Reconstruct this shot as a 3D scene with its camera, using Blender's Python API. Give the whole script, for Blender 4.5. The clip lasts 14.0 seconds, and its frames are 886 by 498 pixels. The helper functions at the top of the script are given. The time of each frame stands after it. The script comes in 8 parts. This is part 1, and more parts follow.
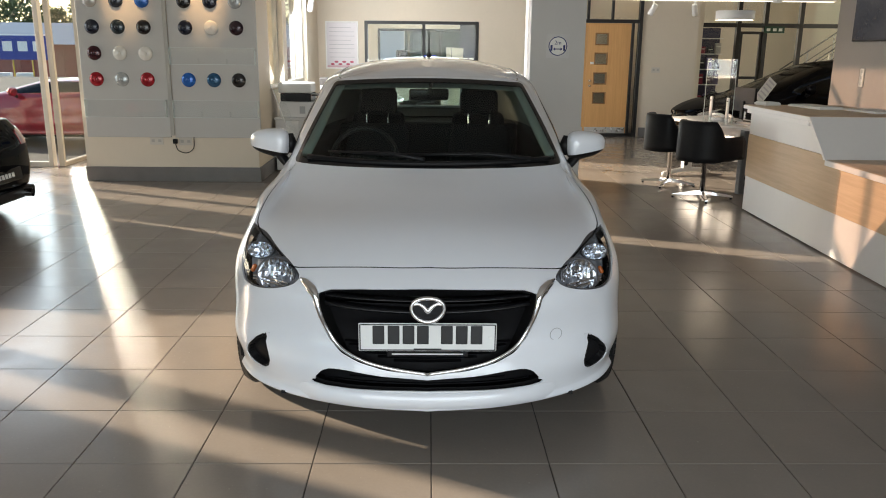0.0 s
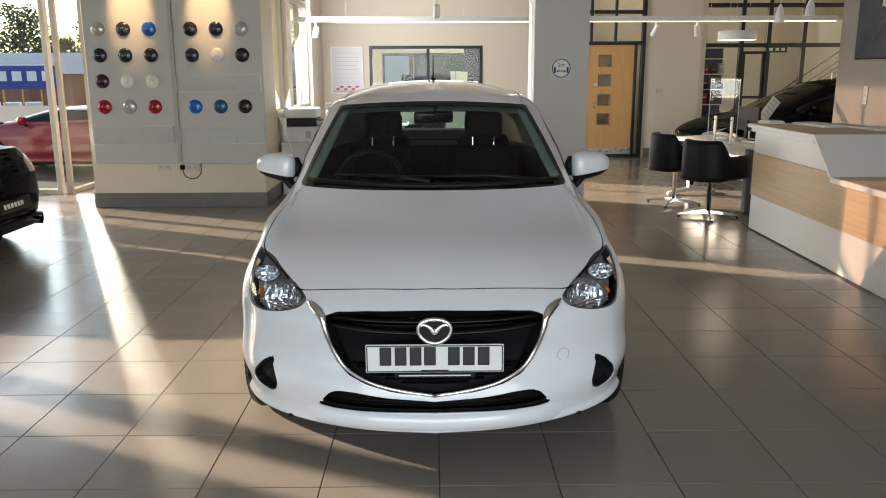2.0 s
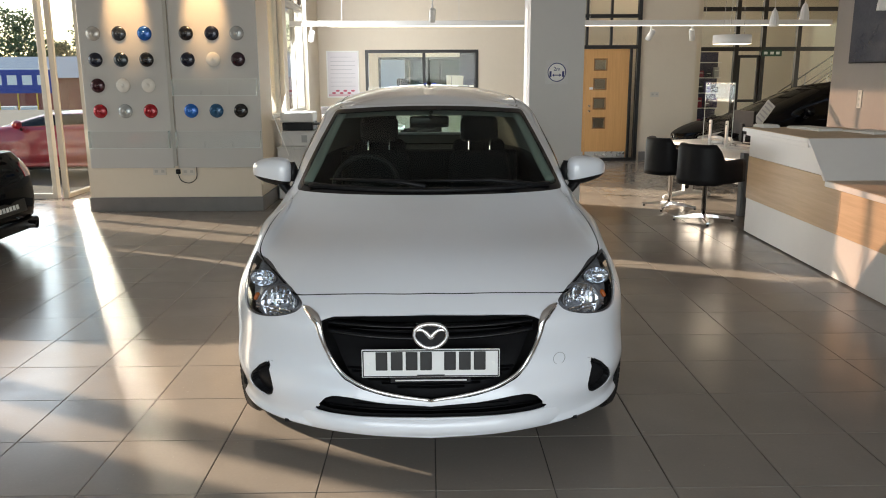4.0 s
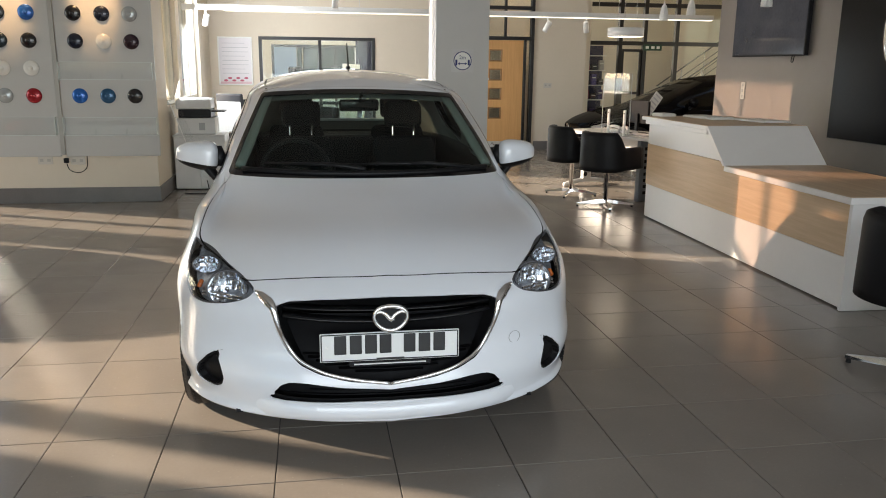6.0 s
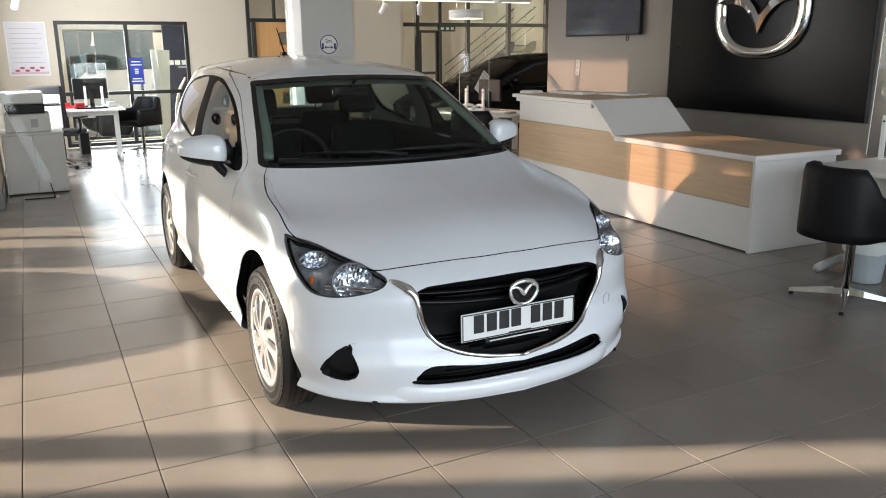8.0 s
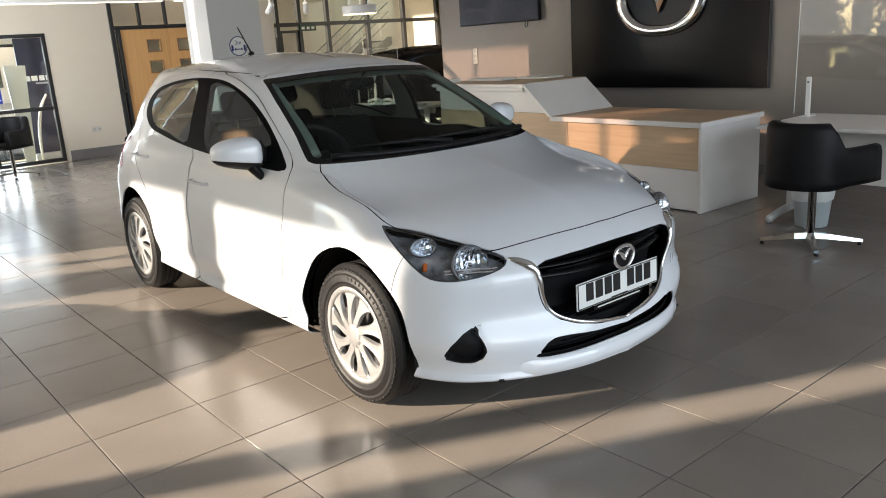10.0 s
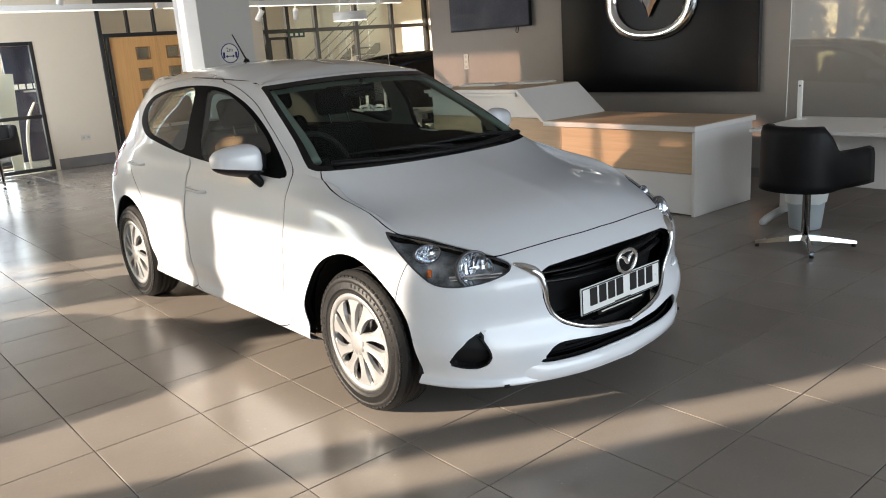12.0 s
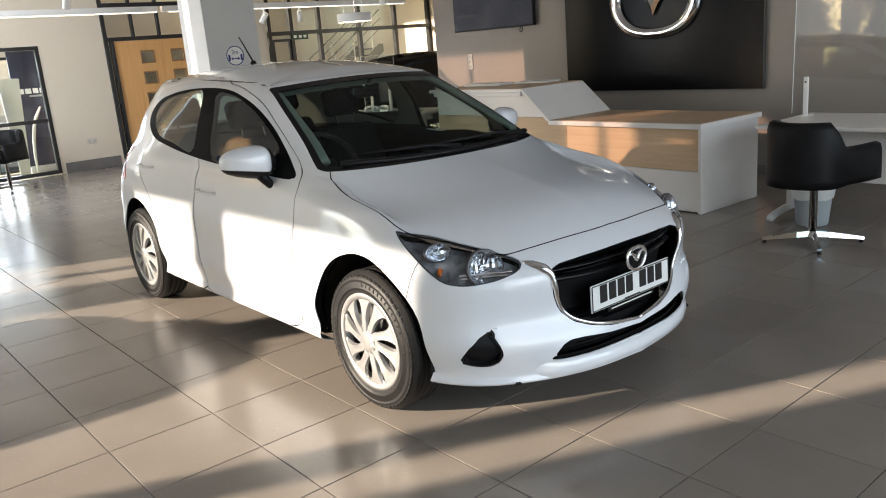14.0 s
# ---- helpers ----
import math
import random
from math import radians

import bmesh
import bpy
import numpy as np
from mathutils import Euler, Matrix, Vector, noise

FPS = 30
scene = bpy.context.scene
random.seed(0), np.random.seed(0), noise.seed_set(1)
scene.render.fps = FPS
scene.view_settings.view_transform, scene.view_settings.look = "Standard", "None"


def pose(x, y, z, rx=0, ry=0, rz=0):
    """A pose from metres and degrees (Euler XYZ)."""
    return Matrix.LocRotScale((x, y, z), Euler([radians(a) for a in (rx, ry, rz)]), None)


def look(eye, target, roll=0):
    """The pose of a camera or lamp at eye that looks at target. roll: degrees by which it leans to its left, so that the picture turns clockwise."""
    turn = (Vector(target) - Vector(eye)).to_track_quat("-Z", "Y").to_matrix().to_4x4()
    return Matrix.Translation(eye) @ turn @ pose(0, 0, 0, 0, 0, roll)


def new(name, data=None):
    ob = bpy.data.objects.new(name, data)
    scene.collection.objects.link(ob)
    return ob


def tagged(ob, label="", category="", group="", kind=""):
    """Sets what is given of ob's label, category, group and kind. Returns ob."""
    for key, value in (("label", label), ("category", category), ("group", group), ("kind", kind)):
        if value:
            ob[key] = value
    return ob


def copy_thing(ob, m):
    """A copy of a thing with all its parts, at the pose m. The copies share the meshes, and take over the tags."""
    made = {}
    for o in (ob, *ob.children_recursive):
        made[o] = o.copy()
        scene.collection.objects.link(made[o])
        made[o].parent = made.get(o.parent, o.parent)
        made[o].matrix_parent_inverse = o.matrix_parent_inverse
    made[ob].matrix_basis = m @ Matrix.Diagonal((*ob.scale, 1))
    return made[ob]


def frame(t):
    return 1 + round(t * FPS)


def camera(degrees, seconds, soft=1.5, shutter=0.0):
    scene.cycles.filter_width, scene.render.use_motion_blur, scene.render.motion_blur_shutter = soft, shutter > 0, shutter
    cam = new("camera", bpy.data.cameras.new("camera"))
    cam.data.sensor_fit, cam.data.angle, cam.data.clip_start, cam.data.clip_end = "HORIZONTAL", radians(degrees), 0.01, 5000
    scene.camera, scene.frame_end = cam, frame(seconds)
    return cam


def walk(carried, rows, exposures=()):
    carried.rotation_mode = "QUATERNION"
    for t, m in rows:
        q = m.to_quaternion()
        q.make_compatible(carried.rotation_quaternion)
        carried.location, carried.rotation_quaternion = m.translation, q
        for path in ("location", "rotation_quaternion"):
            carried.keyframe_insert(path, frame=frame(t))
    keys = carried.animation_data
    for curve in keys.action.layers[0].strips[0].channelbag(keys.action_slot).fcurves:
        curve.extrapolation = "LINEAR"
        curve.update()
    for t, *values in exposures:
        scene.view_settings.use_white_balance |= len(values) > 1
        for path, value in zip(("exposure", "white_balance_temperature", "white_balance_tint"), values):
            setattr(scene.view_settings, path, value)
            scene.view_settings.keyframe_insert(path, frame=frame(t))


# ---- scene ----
EXPOSURE = 1.52
SPOT_W = 72
cam = camera(58.7, 14.0, soft=1.0)
PATH = [
    (0, (-0.018, -2.7, 1.531), (0.021, -0.763, 1.037), 0.6),
    (0.5, (-0.016, -2.702, 1.527), (0.026, -0.76, 1.052), 0.1),
    (1, (-0.018, -2.712, 1.533), (0.018, -0.766, 1.073), -0.3),
    (1.5, (-0.027, -2.704, 1.534), (0.004, -0.757, 1.075), -0.1),
    (2, (-0.015, -2.709, 1.526), (0.007, -0.757, 1.088), -0.2),
    (4.5, (-0.013, -2.711, 1.532), (0.027, -0.756, 1.108), -0.3),
    (5, (0.002, -2.71, 1.527), (0.064, -0.755, 1.114), -0.2),
    (5.5, (-0.02, -2.676, 1.5), (0.122, -0.727, 1.072), 0.7),
    (6, (-0.284, -2.681, 1.486), (0.037, -0.759, 1.038), 0.6),
    (6.5, (-0.589, -2.664, 1.49), (-0.11, -0.778, 1.028), -0.4),
    (7, (-0.859, -2.525, 1.484), (-0.251, -0.687, 0.983), -1.8),
    (7.5, (-1.194, -2.448, 1.503), (-0.453, -0.663, 0.988), -1.7),
    (8, (-1.613, -2.363, 1.495), (-0.726, -0.639, 1.005), -0.5),
    (8.2, (-1.722, -2.293, 1.476), (-0.808, -0.582, 0.987), -0.5),
    (10.3, (-2.531, -1.82, 1.471), (-1.302, -0.327, 0.963), -4.0),
    (10.5, (-2.536, -1.811, 1.473), (-1.308, -0.316, 0.966), -4.1),
    (11, (-2.53, -1.804, 1.474), (-1.299, -0.31, 0.972), -4.1),
    (11.5, (-2.529, -1.802, 1.476), (-1.292, -0.311, 0.979), -4.1),
    (12, (-2.536, -1.806, 1.478), (-1.295, -0.318, 0.981), -4.1),
    (12.5, (-2.546, -1.802, 1.48), (-1.294, -0.322, 0.988), -4.1),
    (13, (-2.556, -1.796, 1.476), (-1.304, -0.315, 0.985), -4.2),
    (13.5, (-2.558, -1.797, 1.477), (-1.319, -0.307, 0.983), -4.6),
    (14, (-2.564, -1.803, 1.477), (-1.331, -0.308, 0.982), -4.7),
]
walk(cam, [(t, look(eye, target, roll)) for t, eye, target, roll in PATH],
     exposures=[(0.0, EXPOSURE - 0.07, 6880, 11), (5.5, EXPOSURE - 0.07, 6880, 11), (7.0, EXPOSURE + 0.15, 6560, 11), (8.2, EXPOSURE + 0.15, 6560, 11), (10.3, EXPOSURE + 0.02, 6520, 11), (14.0, EXPOSURE + 0.02, 6520, 11)])
# ---- world and sun ----
SUN_WAY = Vector((0.9026, -0.4305, 0.0)).normalized()   # where the low sun's light travels
SUN_ELEV = radians(17.0)
world = bpy.data.worlds.new("sky")
scene.world = world
world.use_nodes = True
wn = world.node_tree.nodes
sky = wn.new("ShaderNodeTexSky")
sky.sky_type = "NISHITA"
sky.sun_disc = False
sky.sun_elevation = SUN_ELEV
sky.sun_rotation = math.atan2(-SUN_WAY.x, -SUN_WAY.y)
sky.altitude = 50
world.node_tree.links.new(sky.outputs[0], wn["Background"].inputs[0])
wn["Background"].inputs[1].default_value = 0.15
sun_data = bpy.data.lights.new("sun", "SUN")
sun_data.energy = 5.0
sun_data.angle = radians(0.6)
sun_data.color = (1.0, 0.85, 0.68)
sun = new("sun", sun_data)
sun_dir = Vector((SUN_WAY.x * math.cos(SUN_ELEV), SUN_WAY.y * math.cos(SUN_ELEV), -math.sin(SUN_ELEV)))
sun.matrix_world = Matrix.Translation((-20, 10, 10)) @ sun_dir.to_track_quat("-Z", "Y").to_matrix().to_4x4()


def area_lamp(name, place, target, sx, sy, watts, colour):
    d = bpy.data.lights.new(name, "AREA")
    d.shape, d.size, d.size_y, d.energy, d.color = "RECTANGLE", sx, sy, watts, colour
    ob = new(name, d)
    ob.matrix_world = look(place, target)
    return ob


area_lamp("west_window_daylight", (-8.0, 5.6, 1.7), (0, 4.6, 1.0), 3.2, 2.9, 20, (0.84, 0.91, 1.0))
area_lamp("north_window_daylight", (-6.5, 7.35, 1.7), (-5.0, 0, 1.0), 3.0, 3.0, 28, (0.84, 0.91, 1.0))
area_lamp("front_window_daylight", (0.5, -6.05, 1.8), (1.2, 0, 0.8), 7.4, 3.4, 100, (0.86, 0.92, 1.0))
area_lamp("yard_screen_daylight", (-0.11, 12.72, 1.0), (0, 8, 0.8), 1.6, 1.7, 26, (0.86, 0.92, 1.0))
area_lamp("side_window_daylight", (-1.9, 8.85, 2.0), (1.5, 9.6, 1.0), 3.1, 1.9, 60, (0.86, 0.92, 1.0))
# fill lamp added in an unseen opening, to brighten the back right
area_lamp("side_showroom_fill", (11.7, 10.8, 1.7), (4.5, 11.2, 1.5), 5.0, 2.6, 24, (1.0, 0.84, 0.64))

# added lamp imitates low sun off unseen glass: a narrow beam along the floor
glint = area_lamp("glint_stand_in", (-4.48, 7.42, 1.70), (-4.48 + 0.437 * 3, 7.42 - 0.902 * 3, 1.70 - 0.306 * 3), 0.25, 3.3, 0.42, (1.0, 0.93, 0.78))
glint.data.spread = radians(1.1)
# ---- mesh helpers ----
def part(name, bm, material, parent=None, label="", smooth=False):
    me = bpy.data.meshes.new(name)
    bm.normal_update()
    bm.to_mesh(me)
    bm.free()
    if material is not None:
        me.materials.append(material)
    if smooth:
        me.shade_smooth()
    ob = new(name, me)
    ob.parent = parent
    if label:
        ob["label"] = label
    return ob


def thing(name, place=(0, 0, 0), turn=0.0, label="", category="", group="", kind=""):
    ob = new(name)
    ob.empty_display_size = 0.1
    ob.matrix_basis = pose(*place, 0, 0, turn)
    return tagged(ob, label, category, group, kind)


def add_box(bm, x0, x1, y0, y1, z0, z1, bevel=0.0, seg=2, m=None):
    r = bmesh.ops.create_cube(bm, size=1.0)
    mm = Matrix.Translation(((x0 + x1) / 2, (y0 + y1) / 2, (z0 + z1) / 2)) @ Matrix.Diagonal((abs(x1 - x0), abs(y1 - y0), abs(z1 - z0), 1))
    bmesh.ops.transform(bm, matrix=mm, verts=r["verts"])
    vs = set(r["verts"])
    if bevel > 0:
        es = [e for e in bm.edges if e.verts[0] in vs and e.verts[1] in vs]
        b = bmesh.ops.bevel(bm, geom=es, offset=bevel, segments=seg, profile=0.5, affect="EDGES")
        vs = {v for v in vs if v.is_valid} | set(b["verts"])
    if m is not None:
        bmesh.ops.transform(bm, matrix=m, verts=list(vs))
    return bm


def box(x0, x1, y0, y1, z0, z1, bevel=0.0, seg=2):
    return add_box(bmesh.new(), x0, x1, y0, y1, z0, z1, bevel, seg)


def add_cyl(bm, r0, r1, z0, z1, n=24, m=None, caps=True):
    r = bmesh.ops.create_cone(bm, cap_ends=caps, segments=n, radius1=r0, radius2=r1, depth=z1 - z0)
    mm = Matrix.Translation((0, 0, (z0 + z1) / 2))
    bmesh.ops.transform(bm, matrix=(m @ mm) if m is not None else mm, verts=r["verts"])
    return bm


def add_lathe(bm, profile, n=48, m=None, closed=False, sweep=2 * math.pi):
    """Turns (radius, height) pairs round z."""
    full = abs(sweep - 2 * math.pi) < 1e-6
    cols = n if full else n + 1
    rings = []
    for k in range(cols):
        a = sweep * k / n
        rings.append([bm.verts.new((r * math.cos(a), r * math.sin(a), z)) for r, z in profile])
    cnt = len(profile)
    for k in range(n):
        a, b = rings[k], rings[(k + 1) % cols]
        for i in range(cnt if closed else cnt - 1):
            j = (i + 1) % cnt
            try:
                bm.faces.new((a[i], b[i], b[j], a[j]))
            except ValueError:
                pass
    if m is not None:
        bmesh.ops.transform(bm, matrix=m, verts=[v for r in rings for v in r])
    return bm


def add_tube(bm, pts, radius, n=8, close=False, flat=1.0):
    """A pipe along pts; radius may be a list."""
    pts = [Vector(p) for p in pts]
    cnt = len(pts)
    rad = radius if isinstance(radius, (list, tuple)) else [radius] * cnt
    rings = []
    prev = None
    for i, p in enumerate(pts):
        a = pts[(i - 1) % cnt] if (close or i > 0) else pts[i]
        b = pts[(i + 1) % cnt] if (close or i < cnt - 1) else pts[i]
        d = (b - a).normalized()
        if prev is None:
            up = Vector((0, 0, 1)) if abs(d.z) < 0.9 else Vector((1, 0, 0))
            side = d.cross(up).normalized()
        else:
            side = (prev - d * prev.dot(d)).normalized()
        prev = side
        up = side.cross(d)
        rings.append([bm.verts.new(p + (side * math.cos(2 * math.pi * k / n) + up * (flat * math.sin(2 * math.pi * k / n))) * rad[i]) for k in range(n)])
    for i in range(cnt if close else cnt - 1):
        a, b = rings[i], rings[(i + 1) % cnt]
        for k in range(n):
            bm.faces.new((a[k], a[(k + 1) % n], b[(k + 1) % n], b[k]))
    if not close:
        bm.faces.new(rings[0][::-1])
        bm.faces.new(rings[-1])
    return bm


def add_prism(bm, poly, depth, m=None, bevel=0.0):
    """A flat outline in x and y, raised along z by depth."""
    vs = [bm.verts.new((x, y, 0)) for x, y in poly]
    f = bm.faces.new(vs)
    ex = bmesh.ops.extrude_face_region(bm, geom=[f])
    top = [g for g in ex["geom"] if isinstance(g, bmesh.types.BMVert)]
    bmesh.ops.translate(bm, vec=(0, 0, depth), verts=top)
    allv = vs + top
    if bevel > 0:
        es = [e for e in bm.edges if e.verts[0] in top and e.verts[1] in top]
        b = bmesh.ops.bevel(bm, geom=es, offset=bevel, segments=2, profile=0.5, affect="EDGES")
        allv = [v for v in allv if v.is_valid] + [v for v in b["verts"]]
    bmesh.ops.recalc_face_normals(bm, faces=list({f for v in allv if v.is_valid for f in v.link_faces}))
    if m is not None:
        bmesh.ops.transform(bm, matrix=m, verts=list(set(allv)))
    return bm


def curve_through(pts, per=8, close=False):
    """A smooth line through a few points (any dimension)."""
    p = np.array(pts, float)
    n = len(p)
    idx = (lambda i: p[i % n]) if close else (lambda i: p[min(max(i, 0), n - 1)])
    out = []
    for i in range(n if close else n - 1):
        a, b, c, d = idx(i - 1), idx(i), idx(i + 1), idx(i + 2)
        ta = max(np.linalg.norm(b - a), 1e-6) ** 0.5
        tb = max(np.linalg.norm(c - b), 1e-6) ** 0.5
        tc = max(np.linalg.norm(d - c), 1e-6) ** 0.5
        m1 = (c - b) + tb * ((b - a) / ta - (c - a) / (ta + tb)) if np.linalg.norm(b - a) > 1e-9 else (c - b)
        m2 = (c - b) + tb * ((d - c) / tc - (d - b) / (tb + tc)) if np.linalg.norm(d - c) > 1e-9 else (c - b)
        for k in range(per):
            s = k / per
            h = (2 * s**3 - 3 * s**2 + 1, s**3 - 2 * s**2 + s, -2 * s**3 + 3 * s**2, s**3 - s**2)
            out.append(h[0] * b + h[1] * m1 + h[2] * c + h[3] * m2)
    if not close:
        out.append(p[-1])
    return np.array(out)


# ---- materials ----
MATS = {}


def mat(name, colour, rough=0.5, metal=0.0, vary=0.06, scale=3.0, bump=0.0, bump_scale=60.0, coat=0.0, rough_vary=0.05,
        emit=None, emit_power=0.0, spec=0.5, random=0.0, dark=None):
    """A painted, plastic, metal, stone or cloth surface: base colour with broad and fine variation, uneven gloss, fine relief."""
    if name in MATS:
        return MATS[name]
    ma = bpy.data.materials.new(name)
    ma.use_nodes = True
    nt = ma.node_tree
    nd, ln = nt.nodes, nt.links
    bs = nd["Principled BSDF"]
    tc = nd.new("ShaderNodeTexCoord")
    col = (*colour, 1.0)
    n1 = nd.new("ShaderNodeTexNoise")
    n1.inputs["Scale"].default_value, n1.inputs["Detail"].default_value = scale, 5.0
    n2 = nd.new("ShaderNodeTexNoise")
    n2.inputs["Scale"].default_value, n2.inputs["Detail"].default_value = scale * 14, 3.0
    ln.new(tc.outputs["Object"], n1.inputs["Vector"])
    ln.new(tc.outputs["Object"], n2.inputs["Vector"])
    add = nd.new("ShaderNodeMath")
    add.operation = "MULTIPLY_ADD"
    add.inputs[1].default_value = 0.4
    ln.new(n2.outputs["Fac"], add.inputs[0])
    ln.new(n1.outputs["Fac"], add.inputs[2])
    rng = nd.new("ShaderNodeMapRange")
    rng.inputs["From Min"].default_value, rng.inputs["From Max"].default_value = 0.45, 0.95
    rng.inputs["To Min"].default_value, rng.inputs["To Max"].default_value = 0.0, 1.0
    ln.new(add.outputs[0], rng.inputs["Value"])
    mix = nd.new("ShaderNodeMix")
    mix.data_type = "RGBA"
    lo = dark if dark else tuple(c * (1 - vary) for c in colour)
    mix.inputs["A"].default_value = (*lo, 1)
    mix.inputs["B"].default_value = (*[min(1, c * (1 + vary)) for c in colour], 1)
    ln.new(rng.outputs[0], mix.inputs["Factor"])
    last = mix.outputs["Result"]
    if random > 0:
        oi = nd.new("ShaderNodeObjectInfo")
        hs = nd.new("ShaderNodeHueSaturation")
        r2 = nd.new("ShaderNodeMapRange")
        r2.inputs["To Min"].default_value, r2.inputs["To Max"].default_value = 1 - random, 1 + random
        ln.new(oi.outputs["Random"], r2.inputs["Value"])
        ln.new(r2.outputs[0], hs.inputs["Value"])
        ln.new(last, hs.inputs["Color"])
        last = hs.outputs["Color"]
    ln.new(last, bs.inputs["Base Color"])
    rr = nd.new("ShaderNodeMapRange")
    rr.inputs["To Min"].default_value, rr.inputs["To Max"].default_value = max(0.0, rough - rough_vary), min(1.0, rough + rough_vary)
    ln.new(n1.outputs["Fac"], rr.inputs["Value"])
    ln.new(rr.outputs[0], bs.inputs["Roughness"])
    bs.inputs["Metallic"].default_value = metal
    bs.inputs["Specular IOR Level"].default_value = spec
    if coat:
        bs.inputs["Coat Weight"].default_value = coat
        bs.inputs["Coat Roughness"].default_value = 0.03
    if bump > 0:
        nb = nd.new("ShaderNodeTexNoise")
        nb.inputs["Scale"].default_value, nb.inputs["Detail"].default_value = bump_scale, 4.0
        ln.new(tc.outputs["Object"], nb.inputs["Vector"])
        bp = nd.new("ShaderNodeBump")
        bp.inputs["Strength"].default_value, bp.inputs["Distance"].default_value = bump, 0.002
        ln.new(nb.outputs["Fac"], bp.inputs["Height"])
        ln.new(bp.outputs[0], bs.inputs["Normal"])
    if emit:
        bs.inputs["Emission Color"].default_value = (*emit, 1)
        bs.inputs["Emission Strength"].default_value = emit_power
    MATS[name] = ma
    return ma


def glass_mat(name, colour=(1, 1, 1), rough=0.0, ior=1.45, gloss=1.0):
    """Thin sheet glass: clear (tinted) where looked through, mirror by Fresnel."""
    if name in MATS:
        return MATS[name]
    ma = bpy.data.materials.new(name)
    ma.use_nodes = True
    nt = ma.node_tree
    nd, ln = nt.nodes, nt.links
    nd.remove(nd["Principled BSDF"])
    tr = nd.new("ShaderNodeBsdfTransparent")
    tr.inputs[0].default_value = (*colour, 1)
    gl = nd.new("ShaderNodeBsdfGlossy")
    gl.inputs["Roughness"].default_value = rough
    fr = nd.new("ShaderNodeLayerWeight")
    fr.inputs[0].default_value = 0.5
    p5 = nd.new("ShaderNodeMath")
    p5.operation = "POWER"
    p5.inputs[1].default_value = 5.0
    ln.new(fr.outputs["Facing"], p5.inputs[0])
    f0 = ((ior - 1) / (ior + 1)) ** 2
    k = nd.new("ShaderNodeMath")
    k.operation = "MULTIPLY_ADD"
    k.use_clamp = True
    k.inputs[1].default_value = (1 - f0) * gloss
    k.inputs[2].default_value = f0 * gloss
    ln.new(p5.outputs[0], k.inputs[0])
    ms = nd.new("ShaderNodeMixShader")
    ln.new(k.outputs[0], ms.inputs[0])
    ln.new(tr.outputs[0], ms.inputs[1])
    ln.new(gl.outputs[0], ms.inputs[2])
    ln.new(ms.outputs[0], nd["Material Output"].inputs[0])
    MATS[name] = ma
    return ma


def wood_mat(name, light, deep, along="Y", scale=1.0, rough=0.4):
    if name in MATS:
        return MATS[name]
    ma = bpy.data.materials.new(name)
    ma.use_nodes = True
    nt = ma.node_tree
    nd, ln = nt.nodes, nt.links
    bs = nd["Principled BSDF"]
    tc = nd.new("ShaderNodeTexCoord")
    mp = nd.new("ShaderNodeMapping")
    st = {"X": (0.6, 14, 14), "Y": (14, 0.6, 14), "Z": (14, 14, 0.6)}[along]
    mp.inputs["Scale"].default_value = [s * scale for s in st]
    ln.new(tc.outputs["Object"], mp.inputs["Vector"])
    n1 = nd.new("ShaderNodeTexNoise")
    n1.inputs["Scale"].default_value, n1.inputs["Detail"].default_value, n1.inputs["Distortion"].default_value = 2.0, 6.0, 0.6
    ln.new(mp.outputs[0], n1.inputs["Vector"])
    n2 = nd.new("ShaderNodeTexNoise")
    n2.inputs["Scale"].default_value, n2.inputs["Detail"].default_value = 11.0, 3.0
    ln.new(mp.outputs[0], n2.inputs["Vector"])
    ad = nd.new("ShaderNodeMath")
    ad.operation = "MULTIPLY_ADD"
    ad.inputs[1].default_value = 0.5
    ln.new(n2.outputs["Fac"], ad.inputs[0])
    ln.new(n1.outputs["Fac"], ad.inputs[2])
    cr = nd.new("ShaderNodeValToRGB")
    cr.color_ramp.elements[0].position, cr.color_ramp.elements[0].color = 0.5, (*deep, 1)
    cr.color_ramp.elements[1].position, cr.color_ramp.elements[1].color = 0.95, (*light, 1)
    ln.new(ad.outputs[0], cr.inputs[0])
    ln.new(cr.outputs[0], bs.inputs["Base Color"])
    bs.inputs["Roughness"].default_value = rough
    bp = nd.new("ShaderNodeBump")
    bp.inputs["Strength"].default_value, bp.inputs["Distance"].default_value = 0.15, 0.001
    ln.new(ad.outputs[0], bp.inputs["Height"])
    ln.new(bp.outputs[0], bs.inputs["Normal"])
    MATS[name] = ma
    return ma


CREAM = mat("cream_wall_paint", (0.72, 0.64, 0.525), 0.65, vary=0.025, scale=1.2, bump=0.12, bump_scale=180)
WHITE_WALL = mat("white_wall_paint", (0.76, 0.69, 0.57), 0.6, vary=0.02, scale=1.2, bump=0.1, bump_scale=180)
GREY_WALL = mat("grey_wall_paint", (0.25, 0.225, 0.205), 0.4, vary=0.05, scale=0.9, bump=0.08, bump_scale=160)
SKIRT = mat("grey_skirting_tile", (0.17, 0.16, 0.155), 0.35, vary=0.1, scale=5)
CEIL = mat("grey_white_ceiling_paint", (0.50, 0.48, 0.45), 0.8, vary=0.02)
BLACK_FRAME = mat("black_aluminium_frame", (0.012, 0.012, 0.013), 0.35, vary=0.2, scale=8)
WHITE_FRAME = mat("cream_aluminium_frame", (0.46, 0.445, 0.41), 0.35, vary=0.05, scale=6)
ALU = mat("brushed_aluminium", (0.62, 0.62, 0.62), 0.28, 1.0, vary=0.06, scale=12)
